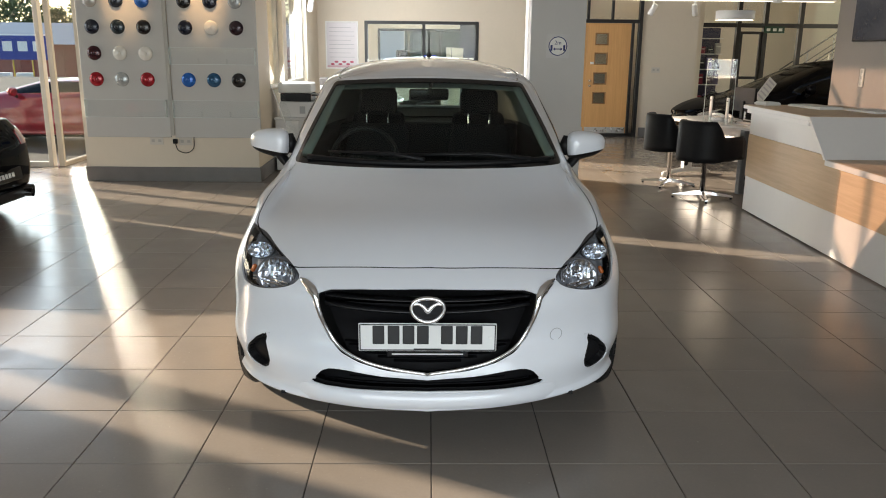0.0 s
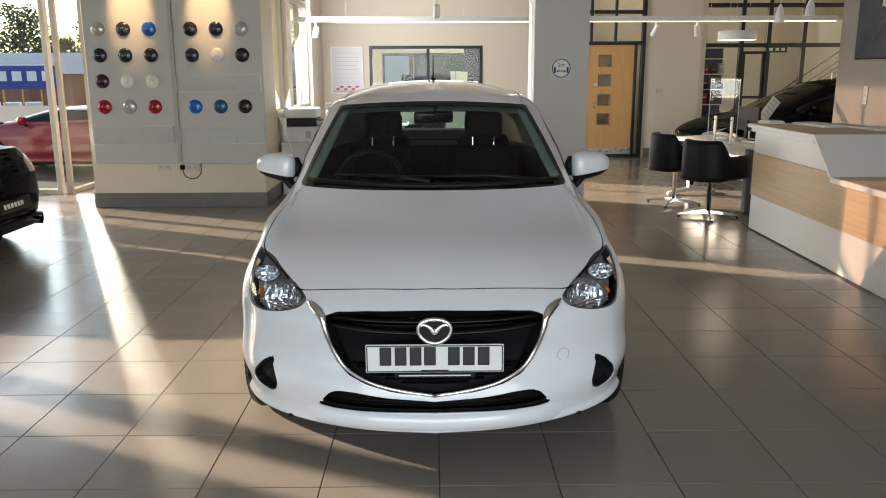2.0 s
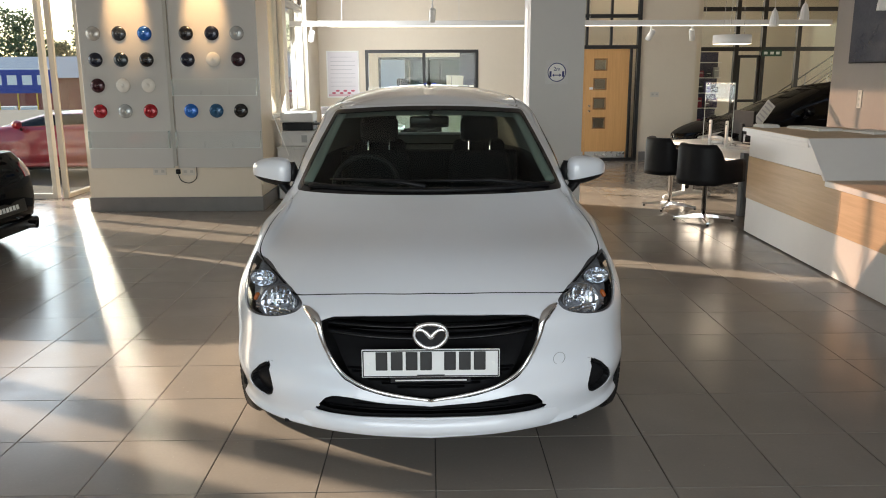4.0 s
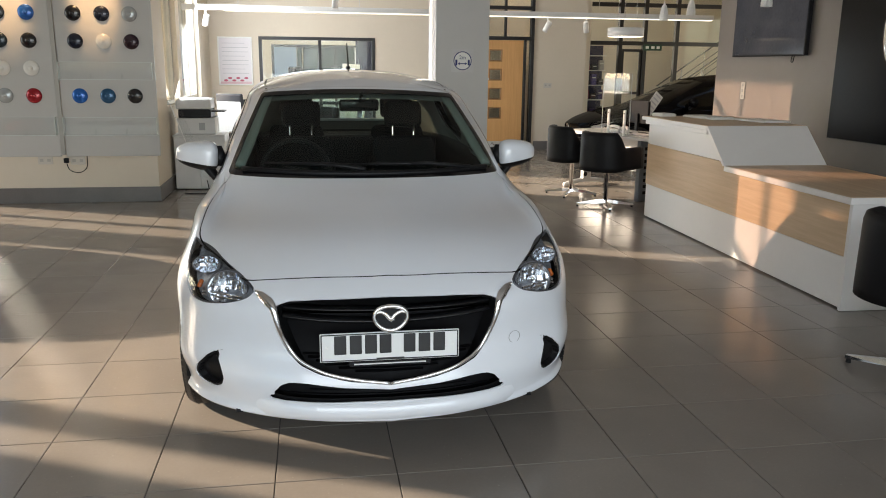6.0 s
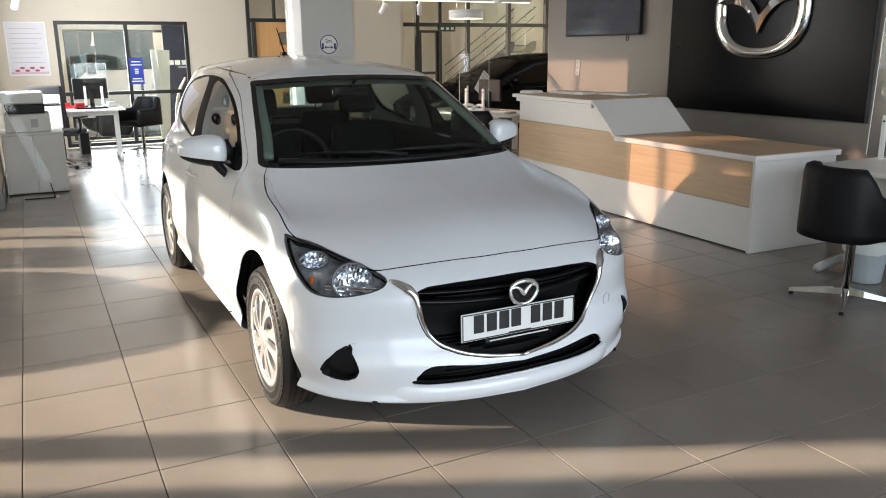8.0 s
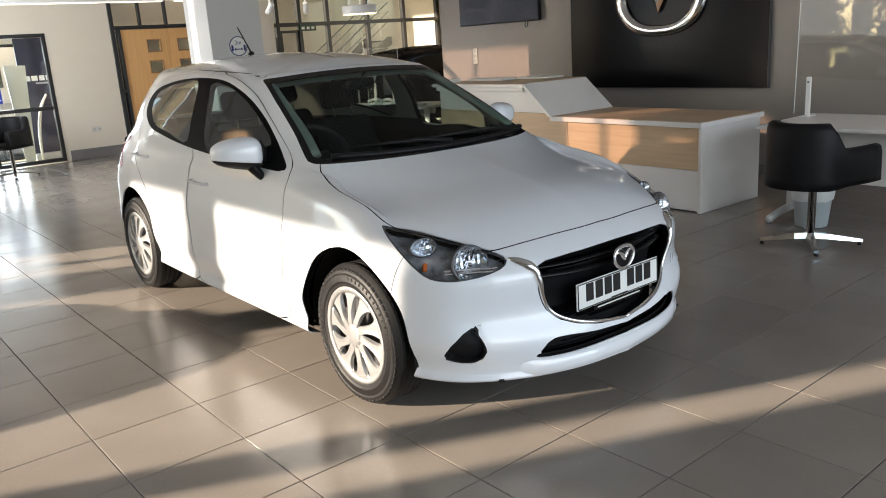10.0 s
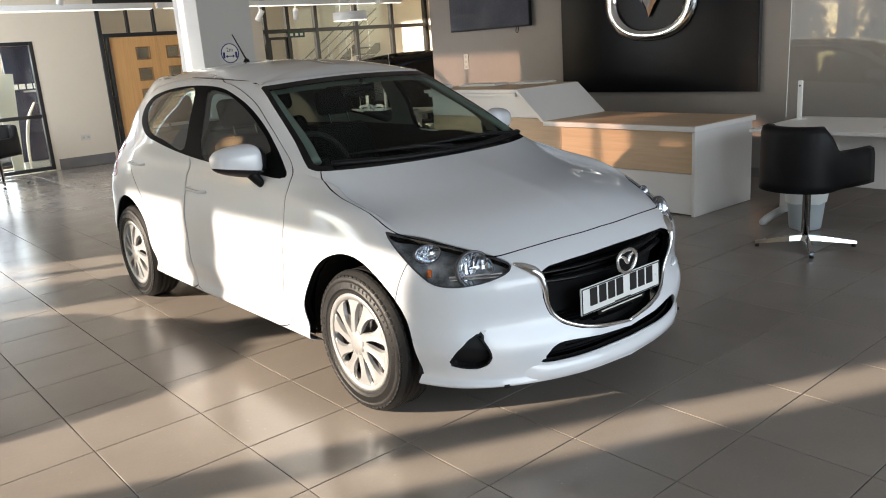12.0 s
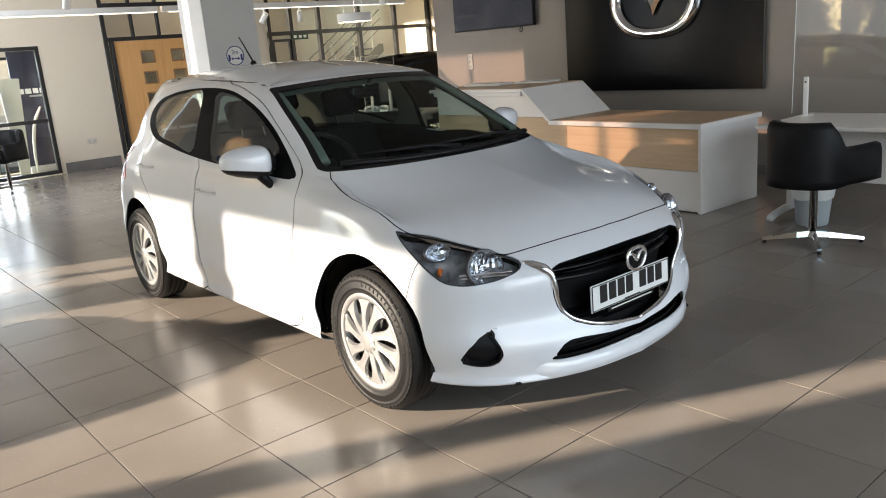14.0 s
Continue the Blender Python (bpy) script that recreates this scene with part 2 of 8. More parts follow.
CHROME = mat("polished_chrome", (0.86, 0.86, 0.87), 0.06, 1.0, vary=0.02, rough_vary=0.03)
WHITE_LAM = mat("white_laminate", (0.83, 0.80, 0.775), 0.3, vary=0.02, scale=2)
OAK = wood_mat("pale_oak_laminate", (0.68, 0.49, 0.315), (0.58, 0.405, 0.245), "Y")
OAK_TOP = wood_mat("pale_oak_desk_top", (0.68, 0.51, 0.35), (0.54, 0.385, 0.25), "Y")
DOOR_OAK = wood_mat("honey_oak_veneer", (0.74, 0.42, 0.17), (0.64, 0.345, 0.125), "Z", rough=0.35)
LEATHER = mat("black_leather", (0.011, 0.011, 0.012), 0.46, vary=0.2, scale=6, spec=0.16, bump=0.25, bump_scale=220)
BLACK_PLASTIC = mat("black_plastic", (0.010, 0.010, 0.011), 0.42, spec=0.18, vary=0.15, scale=9, bump=0.15, bump_scale=300)
GLOSS_BLACK = mat("gloss_black_panel", (0.006, 0.006, 0.007), 0.1, spec=0.3, vary=0.2, scale=2, rough_vary=0.04)
MATT_BLACK = mat("satin_black_panel", (0.005, 0.005, 0.0055), 0.24, spec=0.10, vary=0.2, scale=1.5, rough_vary=0.05)
GREY_PLASTIC = mat("grey_plastic", (0.36, 0.37, 0.38), 0.4, vary=0.05, scale=6)
LIGHT_PLASTIC = mat("pale_grey_plastic", (0.66, 0.66, 0.65), 0.4, vary=0.04, scale=6)
WHITE_PLASTIC = mat("white_plastic", (0.82, 0.82, 0.80), 0.35, vary=0.02, scale=6)
GLASS = glass_mat("clear_sheet_glass", (0.94, 0.97, 0.96))
ACRYLIC = glass_mat("clear_acrylic", (0.992, 0.996, 0.996), ior=1.45, gloss=0.8)
ACRYLIC_EDGE = mat("pale_acrylic_edge", (0.74, 0.80, 0.78), 0.15, vary=0.05)
# ---- the room ----
def structure(name, bm, material, label, smooth=False):
    return tagged(part(name, bm, material, None, "", smooth), label, "", "", "structure")


def wall_y(name, y0, y1, x0, x1, z0, z1, holes, material, label):
    """A wall along x with rectangular openings (x0, x1, z0, z1)."""
    bm = bmesh.new()
    xs = sorted({x0, x1, *[h[0] for h in holes], *[h[1] for h in holes]})
    zs = sorted({z0, z1, *[h[2] for h in holes], *[h[3] for h in holes]})
    for a, b in zip(xs, xs[1:]):
        for c, d in zip(zs, zs[1:]):
            if not any(h[0] <= (a + b) / 2 <= h[1] and h[2] <= (c + d) / 2 <= h[3] for h in holes):
                add_box(bm, a, b, y0, y1, c, d)
    bmesh.ops.remove_doubles(bm, verts=bm.verts, dist=1e-5)
    seen = {}
    for f in list(bm.faces):
        key = tuple(round(v, 4) for v in f.calc_center_median())
        seen.setdefault(key, []).append(f)
    bmesh.ops.delete(bm, geom=[f for fs in seen.values() if len(fs) > 1 for f in fs], context="FACES_ONLY")
    return structure(name, bm, material, label)


def wall_x(name, x0, x1, y0, y1, z0, z1, holes, material, label):
    ob = wall_y(name, -x1, -x0, y0, y1, z0, z1, holes, material, label)
    ob.data.transform(pose(0, 0, 0, 0, 0, 90))
    return ob


CEIL_Z = 4.6
BACK_Y = 11.68
FACADE_X = -8.3
REAR_Y = -6.2
GROUT = mat("dark_floor_grout", (0.055, 0.05, 0.045), 0.8)
ASPHALT = mat("car_park_asphalt", (0.055, 0.055, 0.057), 0.9, vary=0.25, scale=1.5, bump=0.5, bump_scale=90)
gb = bmesh.new()
rows = [[gb.verts.new((x, y, z)) for x in (-260, 260)] for y, z in ((-200, -0.14), (40, -0.14), (44, -0.35), (50, -1.5), (54, -1.7), (320, -1.7))]
for p, q in zip(rows, rows[1:]):
    gb.faces.new((p[0], p[1], q[1], q[0]))
structure("ground", gb, ASPHALT, "grey asphalt car park round the showroom")
slab = box(-8.6, 5.1, -6.5, 7.5, -0.12, -0.006)
add_box(slab, -4.75, 12.0, 7.5, 11.9, -0.12, -0.006)
add_box(slab, 4.75, 12.0, 11.9, 20.0, -0.12, -0.006)
add_box(slab, -1.5, 1.3, 11.9, 12.95, -0.12, -0.006)
structure("floor", slab, GROUT, "dark grout bed beneath the showroom's grey porcelain tiles")
ceil = box(-8.6, 5.1, -6.5, 7.5, CEIL_Z, CEIL_Z + 0.2)
add_box(ceil, -4.75, 12.0, 7.5, 11.9, CEIL_Z, CEIL_Z + 0.2)
add_box(ceil, 4.75, 12.0, 11.9, 20.0, CEIL_Z, CEIL_Z + 0.2)
structure("ceiling", ceil, CEIL, "white plasterboard showroom ceiling")

wall_y("wall_north", BACK_Y, BACK_Y + 0.2, -2.17, 4.75, -0.12, CEIL_Z, [(-1.147, 0.86, 0.0, 1.985), (1.85, 3.75, 0.0, 3.2)], CREAM, "cream painted back wall with a glazed screen and a door opening")
wall_x("wall_printer_bay", -2.17, -1.97, 6.62, BACK_Y, -0.12, CEIL_Z, [(7.25, 8.25, 1.0, 3.4), (8.52, 10.4, 1.0, 4.50)], CREAM, "cream painted side wall with a tall window")
wall_y("wall_paint_display", 6.42, 6.62, -3.95, -1.97, -0.12, CEIL_Z, [], CREAM, "cream wall carrying the paint colour display")
# unseen wall; its opening is cut to pass sun to the pillar
wall_y("wall_behind_display", 8.45, 8.6, -4.75, -2.17, -0.12, CEIL_Z, [(-3.2, -2.25, 0.9, 4.2)], CREAM, "cream wall closing the space behind the display")
wall_x("wall_east", 4.86, 5.06, REAR_Y, 6.98, -0.12, CEIL_Z, [], GREY_WALL, "warm grey painted wall behind the reception desk")
wall_y("wall_lobby", 6.98, 7.13, 5.06, 12.0, -0.12, CEIL_Z, [], WHITE_WALL, "white wall at the back of the side showroom")
wall_x("wall_north_end", 4.73, 4.90, BACK_Y + 0.2, 15.3, -0.12, CEIL_Z, [], WHITE_WALL, "white wall beside the side showroom")
# the opening here is added and out of view
wall_x("wall_far_east", 11.8, 12.0, 7.13, 20.0, -0.12, CEIL_Z, [(8.2, 13.4, 0.35, 3.05)], CREAM, "cream wall at the far side of the side showroom")
wall_y("wall_stairwell", 19.8, 20.0, 4.9, 11.8, -0.12, CEIL_Z, [], CREAM, "cream wall of the stairwell")
# the small high opening is added, unseen, to bring sun to the desk
wall_x("wall_west", FACADE_X - 0.15, FACADE_X + 0.15, REAR_Y, 7.53, -0.12, CEIL_Z, [(3.38, 7.03, 0.0, 3.29), (7.06, 7.42, 3.70, 4.45)], CREAM, "cream west wall with a wide shop window")
wall_y("wall_over_corner", 7.46, 7.60, -8.15, -4.83, 3.3, CEIL_Z, [(-8.09, -4.90, 3.304, 4.45)], CREAM, "cream bulkhead above the corner glazing, with an unseen opening added for sun")
wall_y("wall_south", REAR_Y - 0.2, REAR_Y, -8.6, 5.06, -0.12, CEIL_Z, [(-7.0, -3.9, 0.0, 3.6), (-3.7, -0.6, 0.0, 3.6), (-0.4, 4.2, 0.0, 3.6)], WHITE_WALL, "white front wall with tall shop windows")

wall_y("wall_lobby_end", 12.75, 12.95, -1.5, 1.3, -0.12, 2.6, [(-0.99, 0.88, 0.0, 1.885)], CREAM, "cream end wall of the glazed lobby")
wall_x("wall_lobby_west", -1.5, -1.35, BACK_Y + 0.2, 12.75, -0.12, 2.6, [], CREAM, "cream side wall of the glazed lobby")
wall_x("wall_lobby_east", 1.15, 1.3, BACK_Y + 0.2, 12.75, -0.12, 2.6, [], CREAM, "cream side wall of the glazed lobby")
structure("ceiling_lobby", box(-1.35, 1.15, BACK_Y + 0.2, 12.75, 2.45, 2.6), CEIL, "white ceiling of the small glazed lobby")

# skirtings, 12 mm proud of their walls
def skirting(x0, x1, y0, y1, h=0.168):
    return structure("baseboard", box(x0, x1, y0, y1, 0.002, h, 0.003), SKIRT, "grey tiled skirting along the wall")


skirting(-3.96, -1.955, 6.405, 6.42)
skirting(-1.97, -1.955, 6.42, BACK_Y)
skirting(0.93, 1.80, BACK_Y - 0.015, BACK_Y)
skirting(3.80, 4.73, BACK_Y - 0.015, BACK_Y)
skirting(-1.955, -1.2, BACK_Y - 0.015, BACK_Y)
skirting(4.845, 4.86, -6.2, 6.98, 0.10)

# square column with the distancing sign
structure("pillar", box(1.10, 1.70, 6.22, 6.80, 0, CEIL_Z, 0.004), mat("pale_grey_pillar_paint", (0.60, 0.60, 0.59), 0.6, vary=0.02, bump=0.08, bump_scale=150), "square pale grey plastered column")
# ---- glazing ----
def frame_rect(bm, axis, at, a0, a1, z0, z1, w, d, mids=(), rails=()):
    """A rectangular frame in a wall; axis is the wall's run (x or y), at its place across."""
    def bar(p0, p1, q0, q1):
        if axis == "x":
            add_box(bm, p0, p1, at - d / 2, at + d / 2, q0, q1, 0.003, 1)
        else:
            add_box(bm, at - d / 2, at + d / 2, p0, p1, q0, q1, 0.003, 1)
    bar(a0, a0 + w, z0, z1)
    bar(a1 - w, a1, z0, z1)
    bar(a0 + w, a1 - w, z1 - w, z1)
    bar(a0 + w, a1 - w, z0, z0 + w)
    for k in mids:
        bar(k - w / 2, k + w / 2, z0 + w, z1 - w)
    for k, (r0, r1) in rails:
        bar(r0, r1, k - w / 2, k + w / 2)
    return bm


def pane(parent, axis, at, a0, a1, z0, z1, material=None, thick=0.008, label=""):
    b = box(a0, a1, at - thick / 2, at + thick / 2, z0, z1) if axis == "x" else box(at - thick / 2, at + thick / 2, a0, a1, z0, z1)
    ob = part("pane", b, material or GLASS, parent, label)
    ob.visible_shadow = False
    return ob


def window_unit(name, axis, at, a0, a1, z0, z1, w, d, mids, rails, material, label, glass=None):
    ob = tagged(new(name), label, "", "", "structure")
    part("window_frame", frame_rect(bmesh.new(), axis, at, a0, a1, z0, z1, w, d, mids, rails), material, ob)
    cuts = [a0 + w / 2, *mids, a1 - w / 2]
    for p, q in zip(cuts, cuts[1:]):
        pane(ob, axis, at, p + w / 2, q - w / 2, z0 + w, z1 - w, glass)
    return ob


# back wall: black framed screen onto the yard
BM = -0.105
screen = tagged(new("window_1"), "black framed glazed screen looking onto the yard", "", "", "structure")
bm = frame_rect(bmesh.new(), "x", BACK_Y + 0.03, -1.147, 0.86, 0.02, 1.985, 0.055, 0.09, (BM,), ((0.86, (-1.09, BM - 0.03)), (0.86, (BM + 0.03, 0.80))))
frame_rect(bm, "x", 12.80, -0.985, 0.875, 0.02, 1.88, 0.045, 0.05, (0.20,), ())
part("window_frame", bm, BLACK_FRAME, screen)
for p, q in ((-1.092, BM - 0.03), (BM + 0.03, 0.805)):
    for c, d in ((0.075, 0.832), (0.888, 1.93)):
        pane(screen, "x", BACK_Y + 0.03, p, q, c, d)

# timber door with its black frame, fanlight and side light
DF = tagged(new("door_frame"), "black door frame with a fanlight and narrow side lights", "", "", "structure")
bm = frame_rect(bmesh.new(), "x", BACK_Y + 0.02, 1.85, 3.75, 0.0, 3.2, 0.06, 0.12, (), ((2.02, (1.91, 3.69)), (2.55, (1.91, 3.69)), (1.02, (1.91, 1.955))))
for a in (1.955, 3.565):
    add_box(bm, a, a + 0.045, BACK_Y - 0.04, BACK_Y + 0.08, 0.0, 1.99, 0.003, 1)
for a in (2.33, 2.77, 3.20):
    add_box(bm, a, a + 0.04, BACK_Y - 0.02, BACK_Y + 0.06, 2.05, 3.14, 0.003, 1)
part("window_frame", bm, BLACK_FRAME, DF)
pane(DF, "x", BACK_Y + 0.02, 1.91, 3.69, 2.05, 3.14)
pane(DF, "x", BACK_Y + 0.02, 3.61, 3.69, 0.06, 1.99)
pane(DF, "x", BACK_Y + 0.02, 1.91, 1.955, 0.06, 1.99)

# window of the printer bay
# glass darkened to weaken the sun patches on desk and east wall
SUN_DIMMER = glass_mat("sun_dimming_glass", (0.52, 0.45, 0.41))
tall = window_unit("window_2", "y", -2.07, 8.52, 10.4, 1.0, 2.56, 0.05, 0.07, (9.6,), (), WHITE_FRAME, "pale framed window in the side wall, sun-dimming pane added above")
part("window_frame", frame_rect(bmesh.new(), "y", -2.07, 8.52, 10.4, 2.563, 4.50, 0.05, 0.07, (9.6,)), WHITE_FRAME, tall)
# unseen high openings, added so dimmed sun falls on the desk front
high = tagged(new("window_13"), "unseen row of sun-dimming panes added over the corner glazing", "", "", "structure")
part("window_frame", frame_rect(bmesh.new(), "x", 7.53, -8.09, -4.90, 3.304, 4.45, 0.03, 0.08, (-7.2, -6.0)), WHITE_FRAME, high)
side_light = tagged(new("window_14"), "unseen narrow sun-dimming pane added high in the west wall", "", "", "structure")
part("window_frame", frame_rect(bmesh.new(), "y", FACADE_X, 7.06, 7.42, 3.70, 4.45, 0.03, 0.08), WHITE_FRAME, side_light)
for axis, at, home, cuts, z0, z1 in (("y", FACADE_X, side_light, ((7.09, 7.39),), 3.73, 4.42), ("y", -2.07, tall, ((8.57, 9.575), (9.625, 10.35)), 2.613, 4.45), ("x", 7.53, high, ((-8.06, -7.215), (-7.185, -6.015), (-5.985, -4.93)), 3.334, 4.42)):
    for a, b in cuts:
        pane(home, axis, at, a, b, z0, z1, SUN_DIMMER).visible_shadow = True

# windows 10 and 11 are out of view, added to sunlight the pillar
window_unit("window_10", "y", -2.07, 7.25, 8.25, 1.0, 3.4, 0.05, 0.07, (), (), WHITE_FRAME, "unseen pale framed window added in the side wall to pass the sun")

window_unit("window_11", "x", 8.52, -3.2, -2.25, 0.9, 4.2, 0.05, 0.07, (), (), WHITE_FRAME, "unseen pale framed opening added behind the display wall to pass the sun")

# made-up window for the added east fill light
window_unit("window_12", "y", 11.9, 8.2, 13.4, 0.35, 3.05, 0.06, 0.08, (10.0, 11.7), (), BLACK_FRAME, "unseen black framed window added to light the side showroom")
# glazed corner by the roadster
window_unit("window_3", "x", 7.53, -8.15, -4.83, 0.0, 3.3, 0.06, 0.10, (-7.2, -6.0), (), WHITE_FRAME, "tall glazed wall with cream aluminium frames")
window_unit("window_4", "y", -4.75, 7.53, 8.45, 0.0, CEIL_Z, 0.05, 0.07, (), (), WHITE_FRAME, "narrow glazed return with cream aluminium frames")

# wide west window with two thick posts
west = tagged(new("window_5"), "wide shop window divided by thick cream posts", "", "", "structure")
bm = bmesh.new()
for a, b in ((3.43, 3.57), (3.90, 4.03), (5.66, 5.99)):
    add_box(bm, FACADE_X - 0.12, FACADE_X + 0.12, a, b, 0.0, 3.29, 0.006, 1)
add_box(bm, FACADE_X - 0.06, FACADE_X + 0.06, 4.03, 5.66, 0.0, 0.08)
add_box(bm, FACADE_X - 0.06, FACADE_X + 0.06, 5.99, 7.03, 0.0, 0.08)
part("window_frame", bm, WHITE_FRAME, west)
pane(west, "y", FACADE_X, 3.57, 3.90, 0.08, 3.29)
pane(west, "y", FACADE_X, 4.03, 5.66, 0.08, 3.29)
pane(west, "y", FACADE_X, 5.99, 7.03, 0.08, 3.29)

for k, (a, b) in enumerate(((-7.0, -3.9), (-3.7, -0.6), (-0.4, 4.2))):
    window_unit("window_%d" % (6 + k), "x", REAR_Y - 0.1, a, b, 0.0, 3.6, 0.07, 0.1, ((a + b) / 2,), (), WHITE_FRAME, "tall shop window in the front wall")

# black gridded partition of the stairwell
part_wall = tagged(new("window_9"), "black gridded glass partition before the stairs", "", "", "structure")
bm = bmesh.new()
PX = [4.95, 5.91, 6.87, 7.47, 8.26, 9.45, 10.6, 11.75]
for x in PX:
    add_box(bm, x - 0.045, x + 0.045, 15.34, 15.46, 0, CEIL_Z, 0.003, 1)
for z in (0.05, 2.09, 2.95):
    for a, b in zip(PX, PX[1:]):
        add_box(bm, a + 0.045, b - 0.045, 15.35, 15.45, z - 0.045, z + 0.045, 0.003, 1)
for a, b in ((6.87, 7.47),):
    frame_rect(bm, "x", 15.40, a + 0.05, b - 0.05, 0.0, 1.96, 0.06, 0.05, (), ((0.95, (a + 0.11, b - 0.11)),))
part("window_frame", bm, BLACK_FRAME, part_wall)
for a, b in zip(PX, PX[1:]):
    for c, d in ((0.095, 2.045), (2.135, 2.905), (2.995, CEIL_Z)):
        pane(part_wall, "x", 15.4, a + 0.045, b - 0.045, c, d)
# ---- cars: a lofted skin, cut into panels along its shut lines ----
def nose_ring(yf, w, z, m=2.85, reach=0.82, yr=4.10, lr=0.62, mr=3.2, bow=0.012):
    """Half a plan contour of the body, nose to tail, at one level: superellipse nose and tail, slightly bowed flanks.
    z: heights at nose, nose corner, front flank, rear flank, tail."""
    pts = []
    lf = reach - yf
    for r in (0.0, 0.30, 0.55, 0.76, 0.89):
        x = r * w
        pts.append((x, reach - lf * (1 - r * r) ** (1 / m)))
    for y in (0.60, 0.95, 1.38, 1.90, 2.45, 3.05, 3.45):
        y2 = max(y, yf + 0.52 * lf)
        x = w * max(0.0, 1 - max(0.0, (reach - y2) / lf) ** m) ** 0.5 - bow * max(0, y - 2.2) ** 2 * 1.2
        pts.append((x, y2))
    for r in (0.90, 0.72, 0.40, 0.0):
        x = r * w
        pts.append((x, yr - lr + lr * (1 - r ** 2.4) ** (1 / mr)))
    zi = np.interp(range(16), (0, 3.5, 6.5, 11, 15), z)
    return [(x, y, h) for (x, y), h in zip(pts, zi)]


def supermini_rings():
    rings = [
        nose_ring(0.142, 0.7742, (0.174, 0.184, 0.211, 0.223, 0.300), m=2.64, reach=0.70, yr=4.02),
        nose_ring(0.050, 0.8380, (0.192, 0.207, 0.236, 0.246, 0.330), m=2.25, reach=0.69, yr=4.07),
        nose_ring(0.052, 0.8320, (0.218, 0.238, 0.296, 0.303, 0.380), m=2.17, reach=0.69, yr=4.09),
        nose_ring(0.052, 0.8534, (0.332, 0.352, 0.401, 0.421, 0.470), m=2.54, reach=0.70, yr=4.10),
        nose_ring(0.099, 0.8431, (0.452, 0.452, 0.525, 0.548, 0.580), m=2.70, reach=0.70, yr=4.10),
        nose_ring(0.069, 0.8388, (0.612, 0.602, 0.657, 0.704, 0.720), m=2.40, reach=0.73, yr=4.08),
        nose_ring(0.134, 0.8183, (0.679, 0.674, 0.744, 0.808, 0.850), m=2.63, reach=0.79, yr=4.04),
        nose_ring(0.377, 0.7875, (0.811, 0.786, 0.863, 0.903, 0.950), m=2.91, reach=1.02, yr=3.99),
        nose_ring(0.758, 0.7591, (0.902, 0.871, 0.912, 0.957, 1.010), m=2.35, reach=1.30, yr=3.96),
    ]
    belt_xy = [(0.000, 1.080), (0.244, 1.095), (0.427, 1.135), (0.557, 1.190), (0.622, 1.235), (0.658, 1.285), (0.698, 1.370), (0.731, 1.500), (0.753, 1.950), (0.753, 2.450), (0.740, 3.045), (0.702, 3.439), (0.622, 3.714), (0.490, 3.839), (0.280, 3.899), (0.000, 3.919)]
    belt_z = [0.985, 0.985, 0.985, 0.985, 0.985, 0.985, 0.980, 0.975, 0.990, 1.005, 1.027, 1.050, 1.058, 1.065, 1.065, 1.065]
    rail_xy = [(0.000, 1.870), (0.201, 1.875), (0.353, 1.890), (0.459, 1.915), (0.519, 1.945), (0.553, 1.985), (0.579, 2.050), (0.600, 2.200), (0.612, 2.500), (0.606, 2.800), (0.588, 3.077), (0.550, 3.303), (0.465, 3.490), (0.378, 3.597), (0.214, 3.657), (0.000, 3.672)]
    rail_z = [1.375, 1.369, 1.363, 1.358, 1.348, 1.338, 1.345, 1.352, 1.363, 1.375, 1.378, 1.382, 1.401, 1.405, 1.409, 1.413]
    belt = [(x, y, z) for (x, y), z in zip(belt_xy, belt_z)]
    rail = [(x, y, z) for (x, y), z in zip(rail_xy, rail_z)]

    def between(f, out):
        r = []
        for (a, b, c), (d, e, g) in zip(belt, rail):
            x, y, z = a + (d - a) * f, b + (e - b) * f, c + (g - c) * f
            side = min(1.0, x / 0.45)
            nose = 1.0 if y < 2.0 else 0.0
            r.append((x + out * side, y - nose * out * 0.6 * (1 - side), z + out * 0.4 * (1 - side)))
        return r
    rings += [belt, between(0.33, 0.022), between(0.68, 0.022), rail]
    top = lambda y: float(np.interp(y, (1.87, 2.05, 2.35, 2.7, 3.1, 3.5, 3.77), (1.384, 1.425, 1.463, 1.476, 1.472, 1.445, 1.411)))
    for f in (0.82, 0.5, 0.0):
        r = []
        for x, y, z in rail:
            yy = 2.75 + (y - 2.75) * (0.80 + 0.20 * f)
            r.append((x * f, yy, z + (top(yy) - z) * (1 - f * f) ** 0.8))
        rings.append(r)
    return rings


